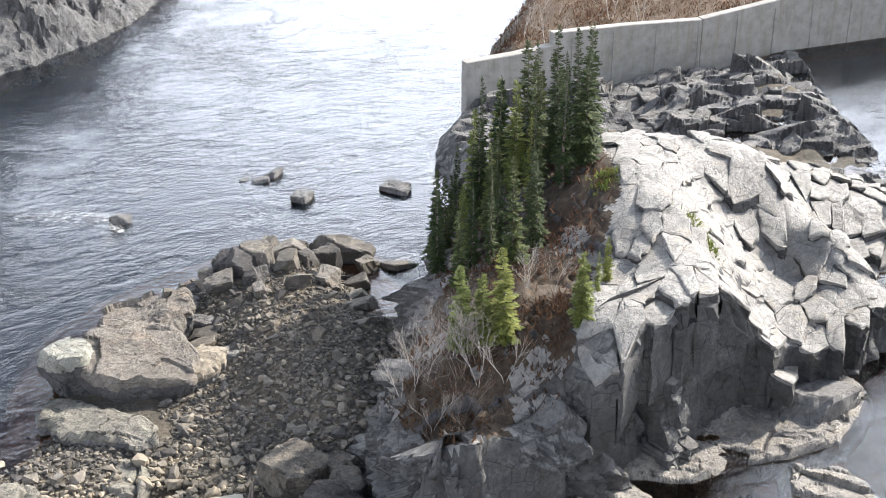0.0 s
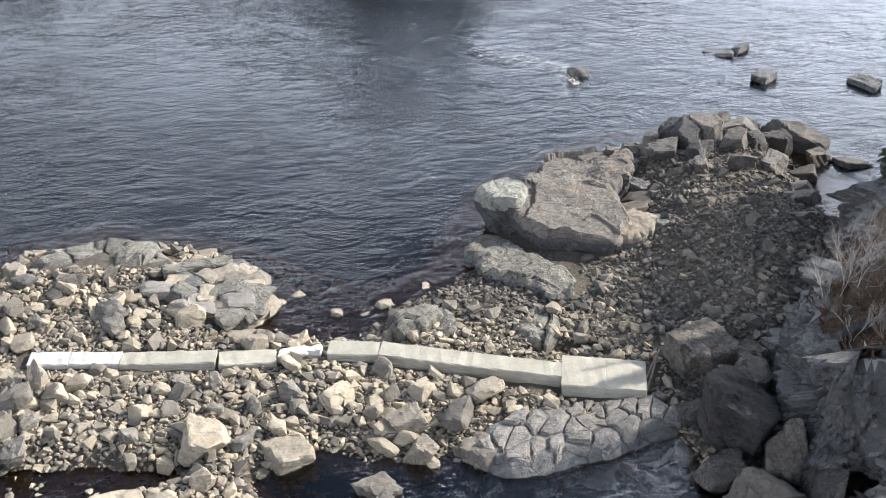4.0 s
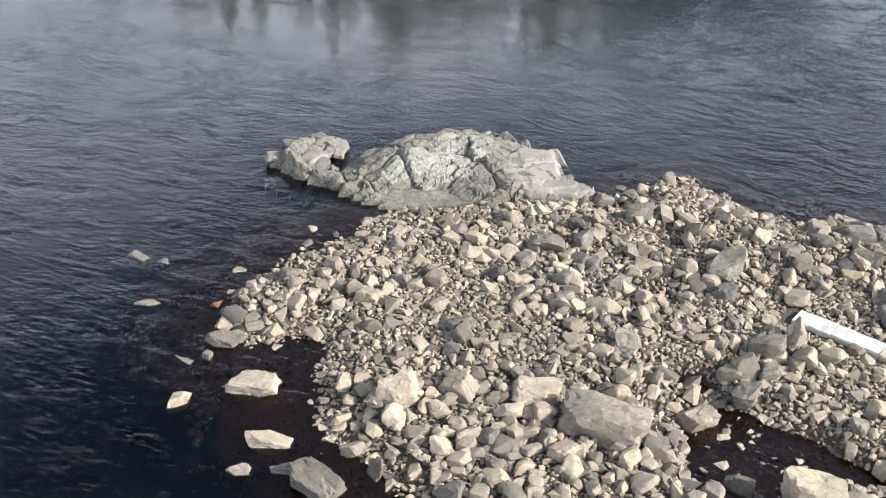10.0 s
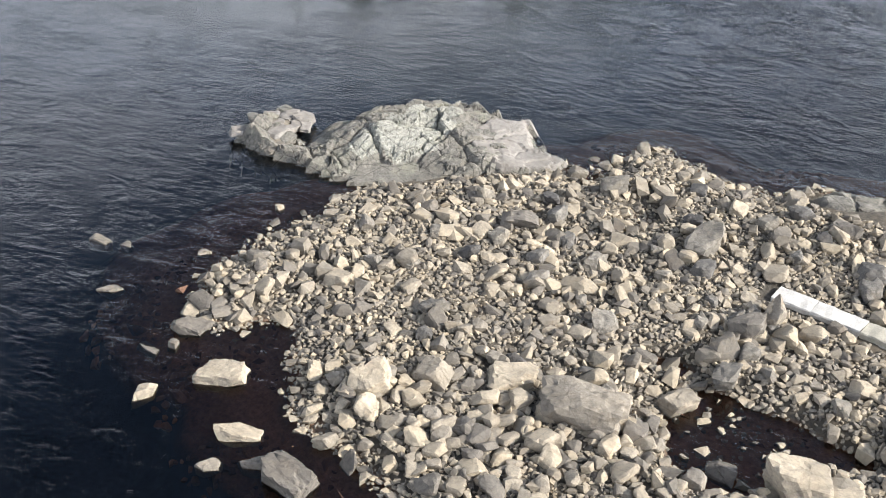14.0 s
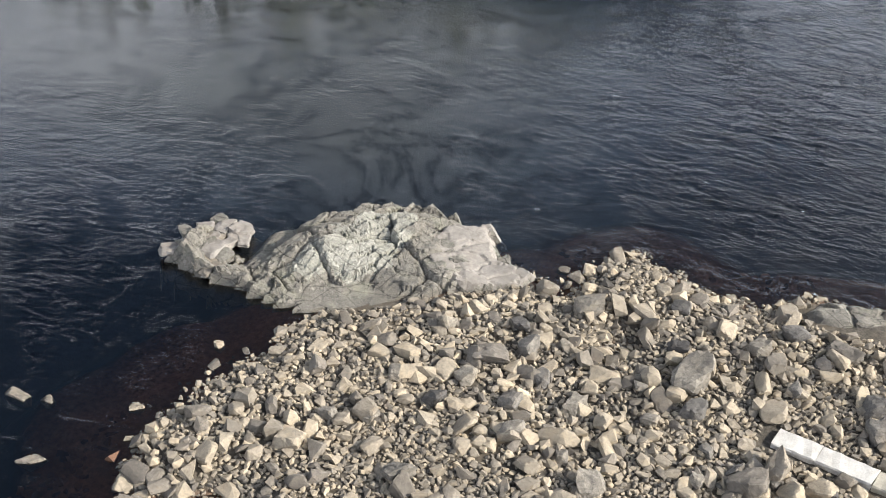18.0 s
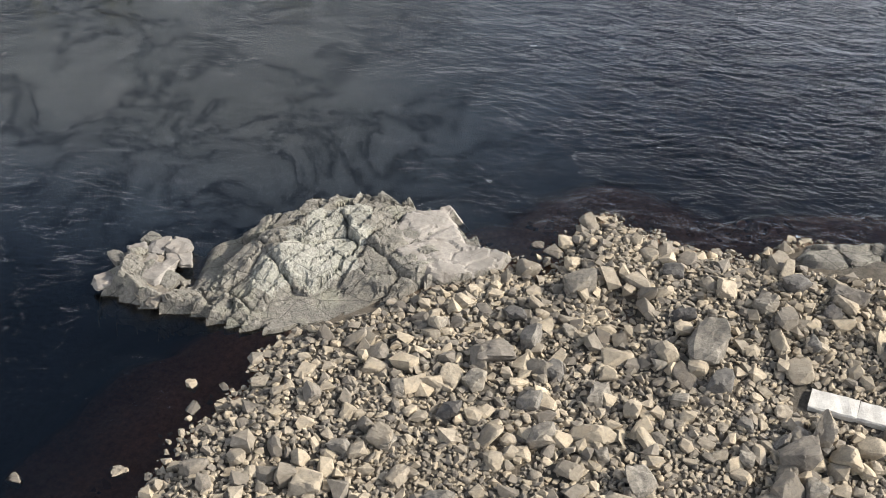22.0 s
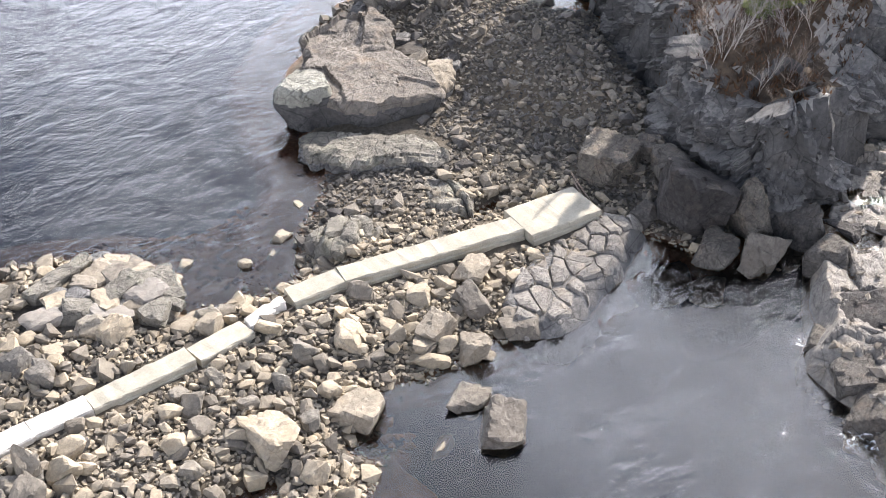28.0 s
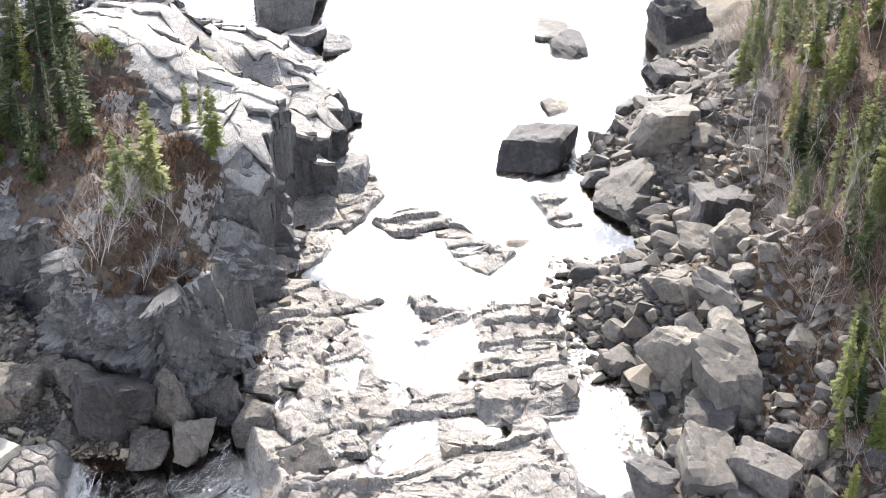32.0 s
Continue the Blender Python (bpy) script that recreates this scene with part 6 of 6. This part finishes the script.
# ---- concrete sill ----
def beam(parent, pts, width, top, depth, mat, seed, wobble=0.015):
    """A cast beam along a line, with a lower lip on its downstream side and worn edges."""
    g = np.random.default_rng(seed)
    p = np.array(pts, float)
    seg = np.r_[0, np.cumsum(np.hypot(*np.diff(p[:, :2], axis=0).T))]
    s = np.unique(np.r_[np.arange(0, seg[-1], 0.35), seg])
    x, y, z = (np.interp(s, seg, p[:, k]) for k in range(3))
    dx, dy = np.gradient(x, s), np.gradient(y, s)
    nx, ny = dy / np.hypot(dx, dy), -dx / np.hypot(dx, dy)
    w = width / 2
    prof = [(-w, -depth), (-w, -0.05), (-w + 0.05, 0.0), (w - 0.06, 0.0), (w, -0.06), (w, -0.28), (w + 0.10, -0.32), (w + 0.10, -depth)]
    rows = []
    for a, b in prof:
        rows.append(np.stack([x + nx * a, y + ny * a, z + top + b], 1) + g.normal(0, wobble, (len(s), 3)))
    v = np.stack(rows, 1)
    n, k = v.shape[:2]
    i = np.arange(n * k).reshape(n, k)
    f = np.stack([i[:-1], np.roll(i, -1, 1)[:-1], np.roll(i, -1, 1)[1:], i[1:]], -1).reshape(-1, 4).tolist()
    me = bpy.data.meshes.new("beam_segment")
    me.from_pydata(v.reshape(-1, 3).tolist(), [], f + [i[0].tolist()[::-1], i[-1].tolist()])
    me.materials.append(mat)
    ob = new("beam_segment", me)
    ob.parent = parent
    return ob


sill = empty("concrete_sill", pose(0, 0, 0), "broken pale concrete sill lying across the rubble bar", "wall")
tagged(beam(sill, [(-10.9, 56.2, 0.5), (-9.0, 55.9, 0.55)], 1.1, 0.25, 0.9, M_CONC_WHITE, 1), "bleached broken end of the concrete sill")
tagged(beam(sill, [(-8.96, 55.88, 0.52), (-6.6, 55.4, 0.6)], 1.05, 0.25, 0.9, M_CONC_WHITE, 2), "bleached concrete segment")
beam(sill, [(-6.57, 55.4, 0.58), (-2.1, 54.6, 0.75)], 1.05, 0.22, 0.9, M_CONC, 3)
beam(sill, [(-1.95, 54.55, 0.66), (0.75, 54.35, 0.62)], 1.15, 0.18, 0.9, M_CONC, 4)
beam(sill, [(3.3, 54.5, 0.62), (5.7, 53.8, 0.75)], 1.15, 0.25, 1.0, M_CONC, 5)
beam(sill, [(5.72, 53.79, 0.76), (9.9, 52.1, 0.8), (13.9, 50.5, 0.85)], 1.15, 0.25, 1.1, M_CONC, 6)
slab = beam(sill, [(13.85, 50.45, 0.84), (15.8, 49.95, 0.8), (17.65, 49.45, 0.74)], 2.35, 0.30, 0.9, M_CONC, 7)
slab.name = "end_slab"
for a, b in (((0.4, 54.7, 0.62), (3.6, 54.8, 0.66)), ((0.5, 54.0, 0.5), (3.4, 54.1, 0.55)), ((17.2, 48.2, 0.75), (18.9, 51.4, 1.0)), ((17.0, 48.5, 0.7), (18.6, 51.0, 0.9))):
    a, b = Vector(a), Vector(b)
    bm = bmesh.new()
    bmesh.ops.create_cone(bm, cap_ends=True, segments=8, radius1=0.05, radius2=0.05, depth=(b - a).length)
    bm.transform(Matrix.Translation((a + b) / 2) @ (b - a).to_track_quat("Z", "Y").to_matrix().to_4x4())
    part("steel_rod", bm, M_STEEL, sill, "rusty steel rod bridging the broken sill")
for x, y, sx, sy in ((1.5, 54.5, 1.6, 0.9), (2.6, 54.55, 0.9, 0.8)):
    boulder("concrete_chunk", "rounded white concrete chunk in the gap of the sill", "rubble", x, y, 0.35, sx, sy, 0.7, -8, int(x * 10) + 5, M_CONC_WHITE, 3, "chunks of the sill")


# ---- long wall ----
def wall_run(name, pts, base, top, thick, parent, mat):
    bm = bmesh.new()
    p = np.array(pts, float)
    d = np.gradient(p, axis=0)
    n = np.stack([-d[:, 1], d[:, 0]], 1) / np.hypot(d[:, 0], d[:, 1])[:, None]
    rings = []
    for k in range(len(p)):
        a, b = p[k], p[k] + n[k] * thick
        rings.append([bm.verts.new((*a, base)), bm.verts.new((*a, top[k])), bm.verts.new((*b, top[k])), bm.verts.new((*b, base))])
    for r, s in zip(rings, rings[1:]):
        for i in range(4):
            bm.faces.new((r[i], s[i], s[(i + 1) % 4], r[(i + 1) % 4]))
    bm.faces.new(rings[0][::-1])
    bm.faces.new(rings[-1])
    bmesh.ops.recalc_face_normals(bm, faces=bm.faces)
    bmesh.ops.bevel(bm, geom=[e for e in bm.edges if e.calc_length() > 1.0], offset=0.06, segments=1, affect="EDGES")
    return part(name, bm, mat, parent)


wall = empty("concrete_wall", pose(0, 0, 0), "long weathered grey concrete training wall stepping up along the shore", "wall")
tagged(wall_run("low_wall", [(53.8, 88.6), (58.5, 88.3), (62.2, 88.6)], -1, [4.6, 4.6, 4.6], 0.9, wall, M_CONC_OLD), "lower end of the concrete wall")
wall_run("high_wall", [(62.25, 88.75), (69, 88.2), (76.3, 86.8)], -1, [5.6, 5.3, 5.0], 0.8, wall, M_CONC_OLD)
wall_run("high_wall", [(76.35, 86.82), (86, 86.0), (94, 84.6), (110, 82)], -1, [5.05, 5.8, 6.4, 7.2], 0.8, wall, M_CONC_OLD)
for k in range(11):
    x = 64 + k * 4.0
    y = np.interp(x, [62, 69, 76.3, 86, 94, 110], [88.75, 88.2, 86.8, 86, 84.6, 82])
    bm = bmesh.new()
    bmesh.ops.create_cube(bm, size=1)
    bm.transform(Matrix.Translation((x, y - 0.02, 2.2)) @ pose(0, 0, 0, 0, 0, -6) @ Matrix.Diagonal((0.08, 0.08, 5.4, 1)))
    part("wall_joint", bm, M_CONC_OLD, wall)


# ---- foam ----
def foam(name, label, pts, seed, lift=0.03):
    """White water in an uneven patch round a line."""
    p = np.array(pts, float)
    x, y = np.meshgrid(np.arange(p[:, 0].min() - 3, p[:, 0].max() + 3, 0.16), np.arange(p[:, 1].min() - 3, p[:, 1].max() + 3, 0.16))
    best, z = np.full(x.shape, 9.0), np.zeros(x.shape)
    for (ax, ay, az, aw), (bx, by, bz, bw) in zip(p, p[1:]):
        s = np.clip(((x - ax) * (bx - ax) + (y - ay) * (by - ay)) / ((bx - ax) ** 2 + (by - ay) ** 2), 0, 1)
        d = np.hypot(x - ax - s * (bx - ax), y - ay - s * (by - ay)) / (aw + s * (bw - aw))
        z = np.where(d < best, az + s * (bz - az), z)
        best = np.minimum(best, d)
    best = best + 0.9 * fbm(x, y, 0.9, 4, seed) + 0.8 * fbm(x, y, 2.6, 2, seed + 9)
    z = z + lift + np.maximum(0, 1 - best) * 0.16 * (1 + fbm(x, y, 0.5, 3, seed + 2))
    return tagged(new(name, grid_mesh(name, x, y, z, M_FOAM, best < 0.85)), label, "water", kind="structure")


foam("white_water", "white water breaking over a river rock", [(17.5, 88.4, 0, 0.35), (20, 87.2, 0, 0.6), (22.6, 85.2, 0, 0.6), (22.4, 82.6, 0, 0.55), (21.4, 81.0, 0, 0.3)], 3)
foam("white_water", "white water streak in the river", [(25.4, 88.6, 0, 0.3), (28, 88.3, 0, 0.4)], 4)
foam("white_water", "white water round the river rocks", [(36.5, 86.4, 0, 0.2), (38.4, 86.6, 0, 0.3), (40.5, 86.1, 0, 0.3), (43, 86, 0, 0.2)], 5)
foam("waterfall", "small white cascade spilling over the ledges", [(21.6, 34.0, LEVEL + 0.2, 0.4), (19.6, 34.6, LEVEL + 0.2, 0.5), (18.2, 35.2, 0.75, 0.5), (17.2, 35.8, 0.1, 0.7), (16.4, 36.6, 0, 0.4)], 6, 0.12)
foam("waterfall", "thin white fall between dark rocks", [(19.2, 33.6, LEVEL + 0.3, 0.4), (17.2, 32.6, 0.85, 0.5), (15.2, 31.8, 0.25, 0.6), (13.4, 31.8, 0.0, 0.7)], 7, 0.12)

# white flecks that stand in for bubbles and sun glints on the current
g = np.random.default_rng(91)
fx, fy = g.uniform(-45, 44, 420), g.uniform(67, 106, 420)
ok = (fbm(fx, fy, 9.0, 3, 95) > 0.05) & (sdist(OPPOSITE, fx, fy) < -6) & (sdist(HEAD, fx, fy) < -2)
fv, ff = [], []
for x, y in zip(fx[ok], fy[ok]):
    i, r = len(fv), g.uniform(0.05, 0.16)
    for e in range(7):
        a, q = e * 2 * np.pi / 7, r * g.uniform(0.5, 1.2)
        fv.append((x + 1.8 * q * math.cos(a), y + 0.8 * q * math.sin(a), 0.012))
    fv.append((x, y, 0.03))
    ff += [[i + e, i + (e + 1) % 7, i + 7] for e in range(7)]
tagged(new("foam_flecks", mesh_of("foam_flecks", np.array(fv), np.array(ff), M_FOAM)), "small white flecks in place of bubbles and sun glints on the current", "water", kind="stuff")


# ---- trees ----
def spruce_meshes(seed, slim, dense, lean=0.0):
    """A spire of one metre: the tapered trunk, and a crown of layered, slightly drooping boughs with gaps."""
    g = np.random.default_rng(seed)
    rings = np.linspace(0, 1, 8)
    ang = np.linspace(0, 2 * np.pi, 7)[:-1]
    v = np.array([[0.013 * (1.04 - h) * math.cos(a) + lean * h * h, 0.013 * (1.04 - h) * math.sin(a), h * 0.98] for h in rings for a in ang])
    f = np.array([[r * 6 + k, r * 6 + (k + 1) % 6, (r + 1) * 6 + (k + 1) % 6, (r + 1) * 6 + k] for r in range(7) for k in range(6)])
    cv, cf = [], []

    def bough(p, a, length, width, drop):
        d, side = np.array([math.cos(a), math.sin(a), 0]), np.array([-math.sin(a), math.cos(a), 0])
        i = len(cv)
        mid = p + d * length * 0.5 + np.array([0, 0, drop * length * 0.35])
        tip = p + d * length + np.array([0, 0, drop * length])
        low = np.array([0, 0, -width * 0.5])
        cv.extend([p, mid + side * width + low, tip, mid - side * width + low, mid + 1.4 * low])
        cf.extend([[i, i + 1, i + 2], [i, i + 2, i + 3], [i, i + 4, i + 2]])

    h = 0.05 + 0.06 * g.random()
    while h < 0.975:
        body = slim * (0.16 + 0.84 * (1 - h) ** 0.85) * min(1.0, 0.45 + 3.5 * h)
        reach = body * g.uniform(0.7, 1.25)
        drop = -0.42 + 0.75 * h
        for k in range(int(g.integers(5, 8) * dense) + 1):
            if g.random() < 0.12:
                continue
            a, r = g.uniform(0, 2 * np.pi), reach * g.uniform(0.6, 1.2)
            root = np.array([lean * h * h, 0, h + g.normal(0, 0.004)])
            bough(root, a, r, 0.16 * r + 0.003, drop)
            for q in (0.3, 0.55, 0.75):
                at = root + np.array([math.cos(a), math.sin(a), drop * q]) * r * q
                for turn in (-1, 1):
                    if g.random() < 0.8:
                        bough(at, a + turn * g.uniform(0.6, 1.0), r * (0.62 - 0.4 * q) * g.uniform(0.7, 1.3), 0.10 * r + 0.002, drop * g.uniform(0.6, 1.6))
        h += g.uniform(0.013, 0.024)
    for q in range(6):
        bough(np.array([lean, 0, 0.93 + 0.011 * q]), g.uniform(0, 2 * np.pi), 0.016 - 0.002 * q, 0.005, 1.6)
    return (v, f), (np.array(cv), np.array(cf))


SPRUCE = []
for k, (slim, dense) in enumerate(((0.115, 1.0), (0.095, 0.9), (0.13, 1.0), (0.085, 0.8), (0.15, 1.0))):
    (tv, tf), (cv, cf) = spruce_meshes(200 + k, slim, dense, 0.02 * (k % 3 - 1))
    SPRUCE.append((mesh_of("trunk", tv, tf, M_BARK), mesh_of("crown", cv, cf, M_SPRUCE, True), mesh_of("crown", cv, cf, M_YELLOW, True)))


def spruce(x, y, z, height, kind, turn, label, group="", yellow=False, width=1.0):
    t, c, c2 = SPRUCE[kind]
    ob = empty("spruce_tree", pose(x, y, z, 0, 0, turn), label, "tree", group)
    ob.scale = (height * width, height * width, height)
    part("trunk", t, None, ob)
    part("crown", c2 if yellow else c, None, ob)
    return ob


def head_at(x, y):
    return float(head_height(np.array([[float(x)]]), np.array([[float(y)]]))[0, 0])


g = np.random.default_rng(77)
GROVE = [(36.6, 65), (33.6, 60.5), (31.4, 55.5), (32, 52), (36, 51.6), (39.5, 54.5), (42, 57), (45.6, 60.5), (47, 64.5), (43.6, 67.5), (40, 67.5)]
GROVE_OPEN = [(29, 48), (34.6, 48), (34.4, 53.4), (29, 55)]
grove = scatter(GROVE, 170, 1.35, 1.5, 2, 78, 1.0, ((GROVE_OPEN, 0.0),))
for x, y, _ in grove[:64]:
    big = (3.8 + 2.8 * g.random()) + 1.8 * float(smooth(36, 43, np.array(x)))
    spruce(x, y, head_at(x, y) - 0.2, big, int(g.integers(0, 4)), g.uniform(0, 360), "tall dark narrow spruce in the grove on the headland", "spruces of the grove", g.random() < 0.25, g.uniform(0.85, 1.3))
for x, y, h, k in ((28.5, 47.9, 4.8, 0), (29.3, 47.4, 4.3, 2), (30.1, 46.8, 5.2, 0)):
    spruce(x, y, 12.2 - 5.0 + (0.3 if h > 5 else -0.3), h, k, 40 * k, "young green spruce at the cliff edge among bare birches", "spruces at the cliff edge", True, 1.6)
spruce(33.0, 44.7, head_at(33.0, 44.7) - 0.1, 4.0, 4, 10, "bright yellow-green young spruce on the rock edge", "", True, 1.3)
spruce(36.8, 47.8, head_at(36.8, 47.8) - 0.1, 2.9, 4, 80, "small yellowish spruce beside the pale slabs", "", True, 0.9)
spruce(35.0, 46.2, head_at(35.0, 46.2) - 0.1, 2.4, 3, 80, "sparse small spruce beside the pale slabs", "", True, 1.2)


def bare_tree(seed, stems, spread, twig, forks=4):
    """Stems of one metre that fork into fine twigs."""
    g = np.random.default_rng(seed)
    vs, fs = [], []

    def tube(a, b, r0, r1):
        d = (b - a) / (np.linalg.norm(b - a) + 1e-9)
        s = np.cross(d, (0.3, 0.9, 0.2))
        s /= np.linalg.norm(s) + 1e-9
        t = np.cross(d, s)
        i = len(vs)
        for p, r in ((a, r0), (b, r1)):
            for k in range(4):
                w = k * np.pi / 2
                vs.append(p + (s * math.cos(w) + t * math.sin(w)) * r)
        for k in range(4):
            fs.append([i + k, i + (k + 1) % 4, i + 4 + (k + 1) % 4, i + 4 + k])

    def grow(p, d, length, r, depth):
        n = 4
        for k in range(n):
            d = d + g.normal(0, 0.13, 3) + np.array([0, 0, 0.05])
            d /= np.linalg.norm(d)
            q = p + d * length / n
            tube(p, q, r * (1 - 0.16 * k), r * (1 - 0.16 * (k + 1)))
            p = q
            if depth > 0 and k > 0:
                for _ in range(2 if depth > 1 else 1):
                    e = d + g.normal(0, 0.48, 3)
                    e[2] = abs(e[2]) * 0.9 + 0.2
                    grow(p, e / np.linalg.norm(e), length * g.uniform(0.40, 0.65), r * 0.45, depth - 1)

    for _ in range(stems):
        a = g.uniform(0, 2 * np.pi)
        grow(np.array([0.03 * math.cos(a), 0.03 * math.sin(a), 0]), np.array([spread * math.cos(a), spread * math.sin(a), 1.0]), g.uniform(0.5, 0.72), twig, forks - 2)
    return np.array(vs), np.array(fs)


BARE = [mesh_of("branches", *bare_tree(300 + k, s, sp, tw, fk), mt) for k, (s, sp, tw, fk, mt) in enumerate(((3, 0.28, 0.0050, 5, M_BIRCH), (2, 0.22, 0.0062, 5, M_BIRCH), (4, 0.4, 0.0036, 5, M_TWIG), (5, 0.7, 0.004, 4, M_TWIG), (2, 0.25, 0.008, 4, M_BIRCH), (4, 0.45, 0.005, 4, M_TWIG)))]


def bare(x, y, z, height, kind, turn, label, name="birch_tree", group="", width=1.0):
    ob = new(name, BARE[kind])
    ob.matrix_world = pose(x, y, z, 0, 0, turn) @ Matrix.Diagonal((height * width, height * width, height, 1))
    return tagged(ob, label, "tree" if name == "birch_tree" else "shrub", group)


for k in range(13):
    x, y = g.uniform(24.6, 29.6), g.uniform(43.8, 48.6)
    bare(x, y, head_at(x, y) - 0.1, g.uniform(2.6, 4.0), (0, 1, 0, 2)[k % 4], g.uniform(0, 360), "bare pale-barked birch with fine twigs on the cliff ledge", "birch_tree", "birches on the ledge", 0.8)
for k in range(20):
    x, y = g.uniform(24, 34), g.uniform(43.4, 52)
    if float(sdist(OPEN, np.array([x]), np.array([y]))[0]) > -0.5:
        continue
    bare(x, y, head_at(x, y) - 0.1, g.uniform(1.2, 2.2), 3, g.uniform(0, 360), "bare grey-brown shrub on the cliff ledge", "shrub", "shrubs on the ledge", 1.2)
bare(25.8, 66.0, height_at(25.8, 66.0), 2.6, 0, 30, "small bare white birch on the gravel")
for x, y, h in ((33.4, 49.6, 2.6), (34.2, 48.6, 2.0)):
    bare(x, y, head_at(x, y) - 0.1, h, 0, 70 * h, "thin birch with a few yellow leaves")


def tuft(name, label, pts, size, mat, seed, count, zf, clear=-0.5):
    """Low growth: many small blades."""
    g = np.random.default_rng(seed)
    c = np.repeat(np.array(pts, float), count, 0)
    c = c + g.normal(0, size, c.shape)
    c = c[sdist(OPEN, c[:, 0], c[:, 1]) < clear]
    n = len(c)
    z = zf(c[:, :1], c[:, 1:])[:, 0]
    a, h, w = g.uniform(0, 2 * np.pi, n), g.uniform(0.08, 0.5, n) * min(1.0, size + 0.4), g.uniform(0.03, 0.09, n)
    o = g.normal(0, 0.18, (n, 2))
    dx, dy = w * np.cos(a), w * np.sin(a)
    v = np.stack([np.stack([c[:, 0] - dx, c[:, 1] - dy, z], 1), np.stack([c[:, 0] + dx, c[:, 1] + dy, z + 0.03], 1), np.stack([c[:, 0] + o[:, 0], c[:, 1] + o[:, 1], z + h], 1)], 1).reshape(-1, 3)
    f = np.arange(3 * n).reshape(n, 3)
    return tagged(new(name, mesh_of(name, np.array(v), np.array(f), mat, True)), label, "plants", kind="stuff")


tuft("heath", "rust-brown low heath and dead grass on the ledge", [(g.uniform(24, 34), g.uniform(42.8, 53)) for _ in range(40)], 0.7, M_HEATH, 1, 80, head_height)
tuft("undergrowth", "brown undergrowth beneath the spruce grove", [(g.uniform(31.5, 45), g.uniform(50, 66)) for _ in range(60)], 0.9, M_HEATH, 2, 50, head_height)
tuft("yellow_shrub", "yellow-green shrub at the edge of the pale slabs", [(41.6, 54.6), (42.3, 55.2), (45.2, 60.4), (43.7, 49.6), (43.9, 48.2)], 0.35, M_YELLOW, 3, 140, head_height, 99)

# far and bank woods
TREE_FOOT = ([14, 18, 27, 33, 44, 54, 62, 73, 80], [12.6, 13.2, 13.8, 15.6, 16.6, 19.6, 20.5, 19, 19])
for k in range(150):
    x = 17 + g.random() * 62
    y = np.interp(x, *TREE_FOOT) - 0.4 - abs(g.normal(0, 6.0))
    spruce(x, y, height_at(x, y) - 0.2, g.uniform(2.6, 5.6), int(g.integers(0, 5)), g.uniform(0, 360), "green spruce on the steep wooded bank", "spruces of the bank", g.random() < 0.75, g.uniform(0.9, 1.35))
for k in range(300):
    x = 18 + g.random() * 60
    y = np.interp(x, *TREE_FOOT) + 0.8 - abs(g.normal(0, 5.0))
    bare(x, y, height_at(x, y) - 0.1, g.uniform(1.2, 4.2), int(g.integers(3, 6)), g.uniform(0, 360), "bare grey birch and brush on the steep bank", "birch_tree", "bare trees of the bank")
tuft("bank_heath", "brown dead grass and heath on the steep bank", [(g.uniform(16, 80), g.uniform(0, 17)) for _ in range(200)], 1.0, M_HEATH, 4, 60, ground_height)


def far_wood(name, label, spots, seed):
    """A distant wood in one mesh: ragged spires of drooping skirts."""
    g = np.random.default_rng(seed)
    vs, fs = [], []
    for x, y, z, h in spots:
        r = h * g.uniform(0.12, 0.17)
        for k in range(9):
            z0, z1 = z + h * (0.05 + 0.095 * k), z + h * (0.05 + 0.095 * k + 0.2)
            rr = r * (1 - k / 9.5)
            i, m = len(vs), 9
            for e in range(m):
                a = e * 2 * np.pi / m + g.uniform(-0.2, 0.2)
                q = rr * g.uniform(0.55, 1.25)
                vs.append((x + q * math.cos(a), y + q * math.sin(a), z0 - g.uniform(0, 0.05) * h))
            vs.append((x + g.normal(0, 0.03), y + g.normal(0, 0.03), z1))
            fs += [[i + e, i + (e + 1) % m, i + m] for e in range(m)]
    return tagged(new(name, mesh_of(name, np.array(vs), np.array(fs), M_SPRUCE, True)), label, "trees", kind="stuff")


spots = []
for k in range(700):
    x = g.uniform(-120, -14) if k < 470 else g.uniform(13, 50)
    edge = np.interp(x, [-120, -110, -60, -20, 8, 24, 31, 39, 43.5, 60], [113, 112, 116, 114, 112, 117, 121, 126, 131.5, 150])
    y = edge + (1 if x < 0 else 5 if 12 < x < 28 else 34) + abs(g.normal(0, 8))
    spots.append((x, y, height_at(x, y) - 0.3, g.uniform(9, 12) if 12 < x < 28 else g.uniform(8, 12) if x > 0 else g.uniform(0.66, 1.0) * np.interp(x, [-75, -46, -34, -14], [26, 21, 12, 4])))
far_wood("far_woods", "dark spruce wood on the far shore", spots, 5)
tuft("wall_heath", "rusty brown heath and dead grass behind the long wall", [(g.uniform(58, 100), g.uniform(90, 112)) for _ in range(160)], 1.2, M_HEATH, 6, 60, ground_height)
for k in range(26):
    x, y = g.uniform(62, 95), g.uniform(91, 106)
    if float(sdist(FARLAND, np.array([x]), np.array([y]))[0]) > 1.0:
        bare(x, y, height_at(x, y) - 0.1, g.uniform(2.0, 4.5), int(g.integers(3, 6)), g.uniform(0, 360), "bare pale birch and brush behind the concrete wall", "birch_tree", "bare trees behind the wall")
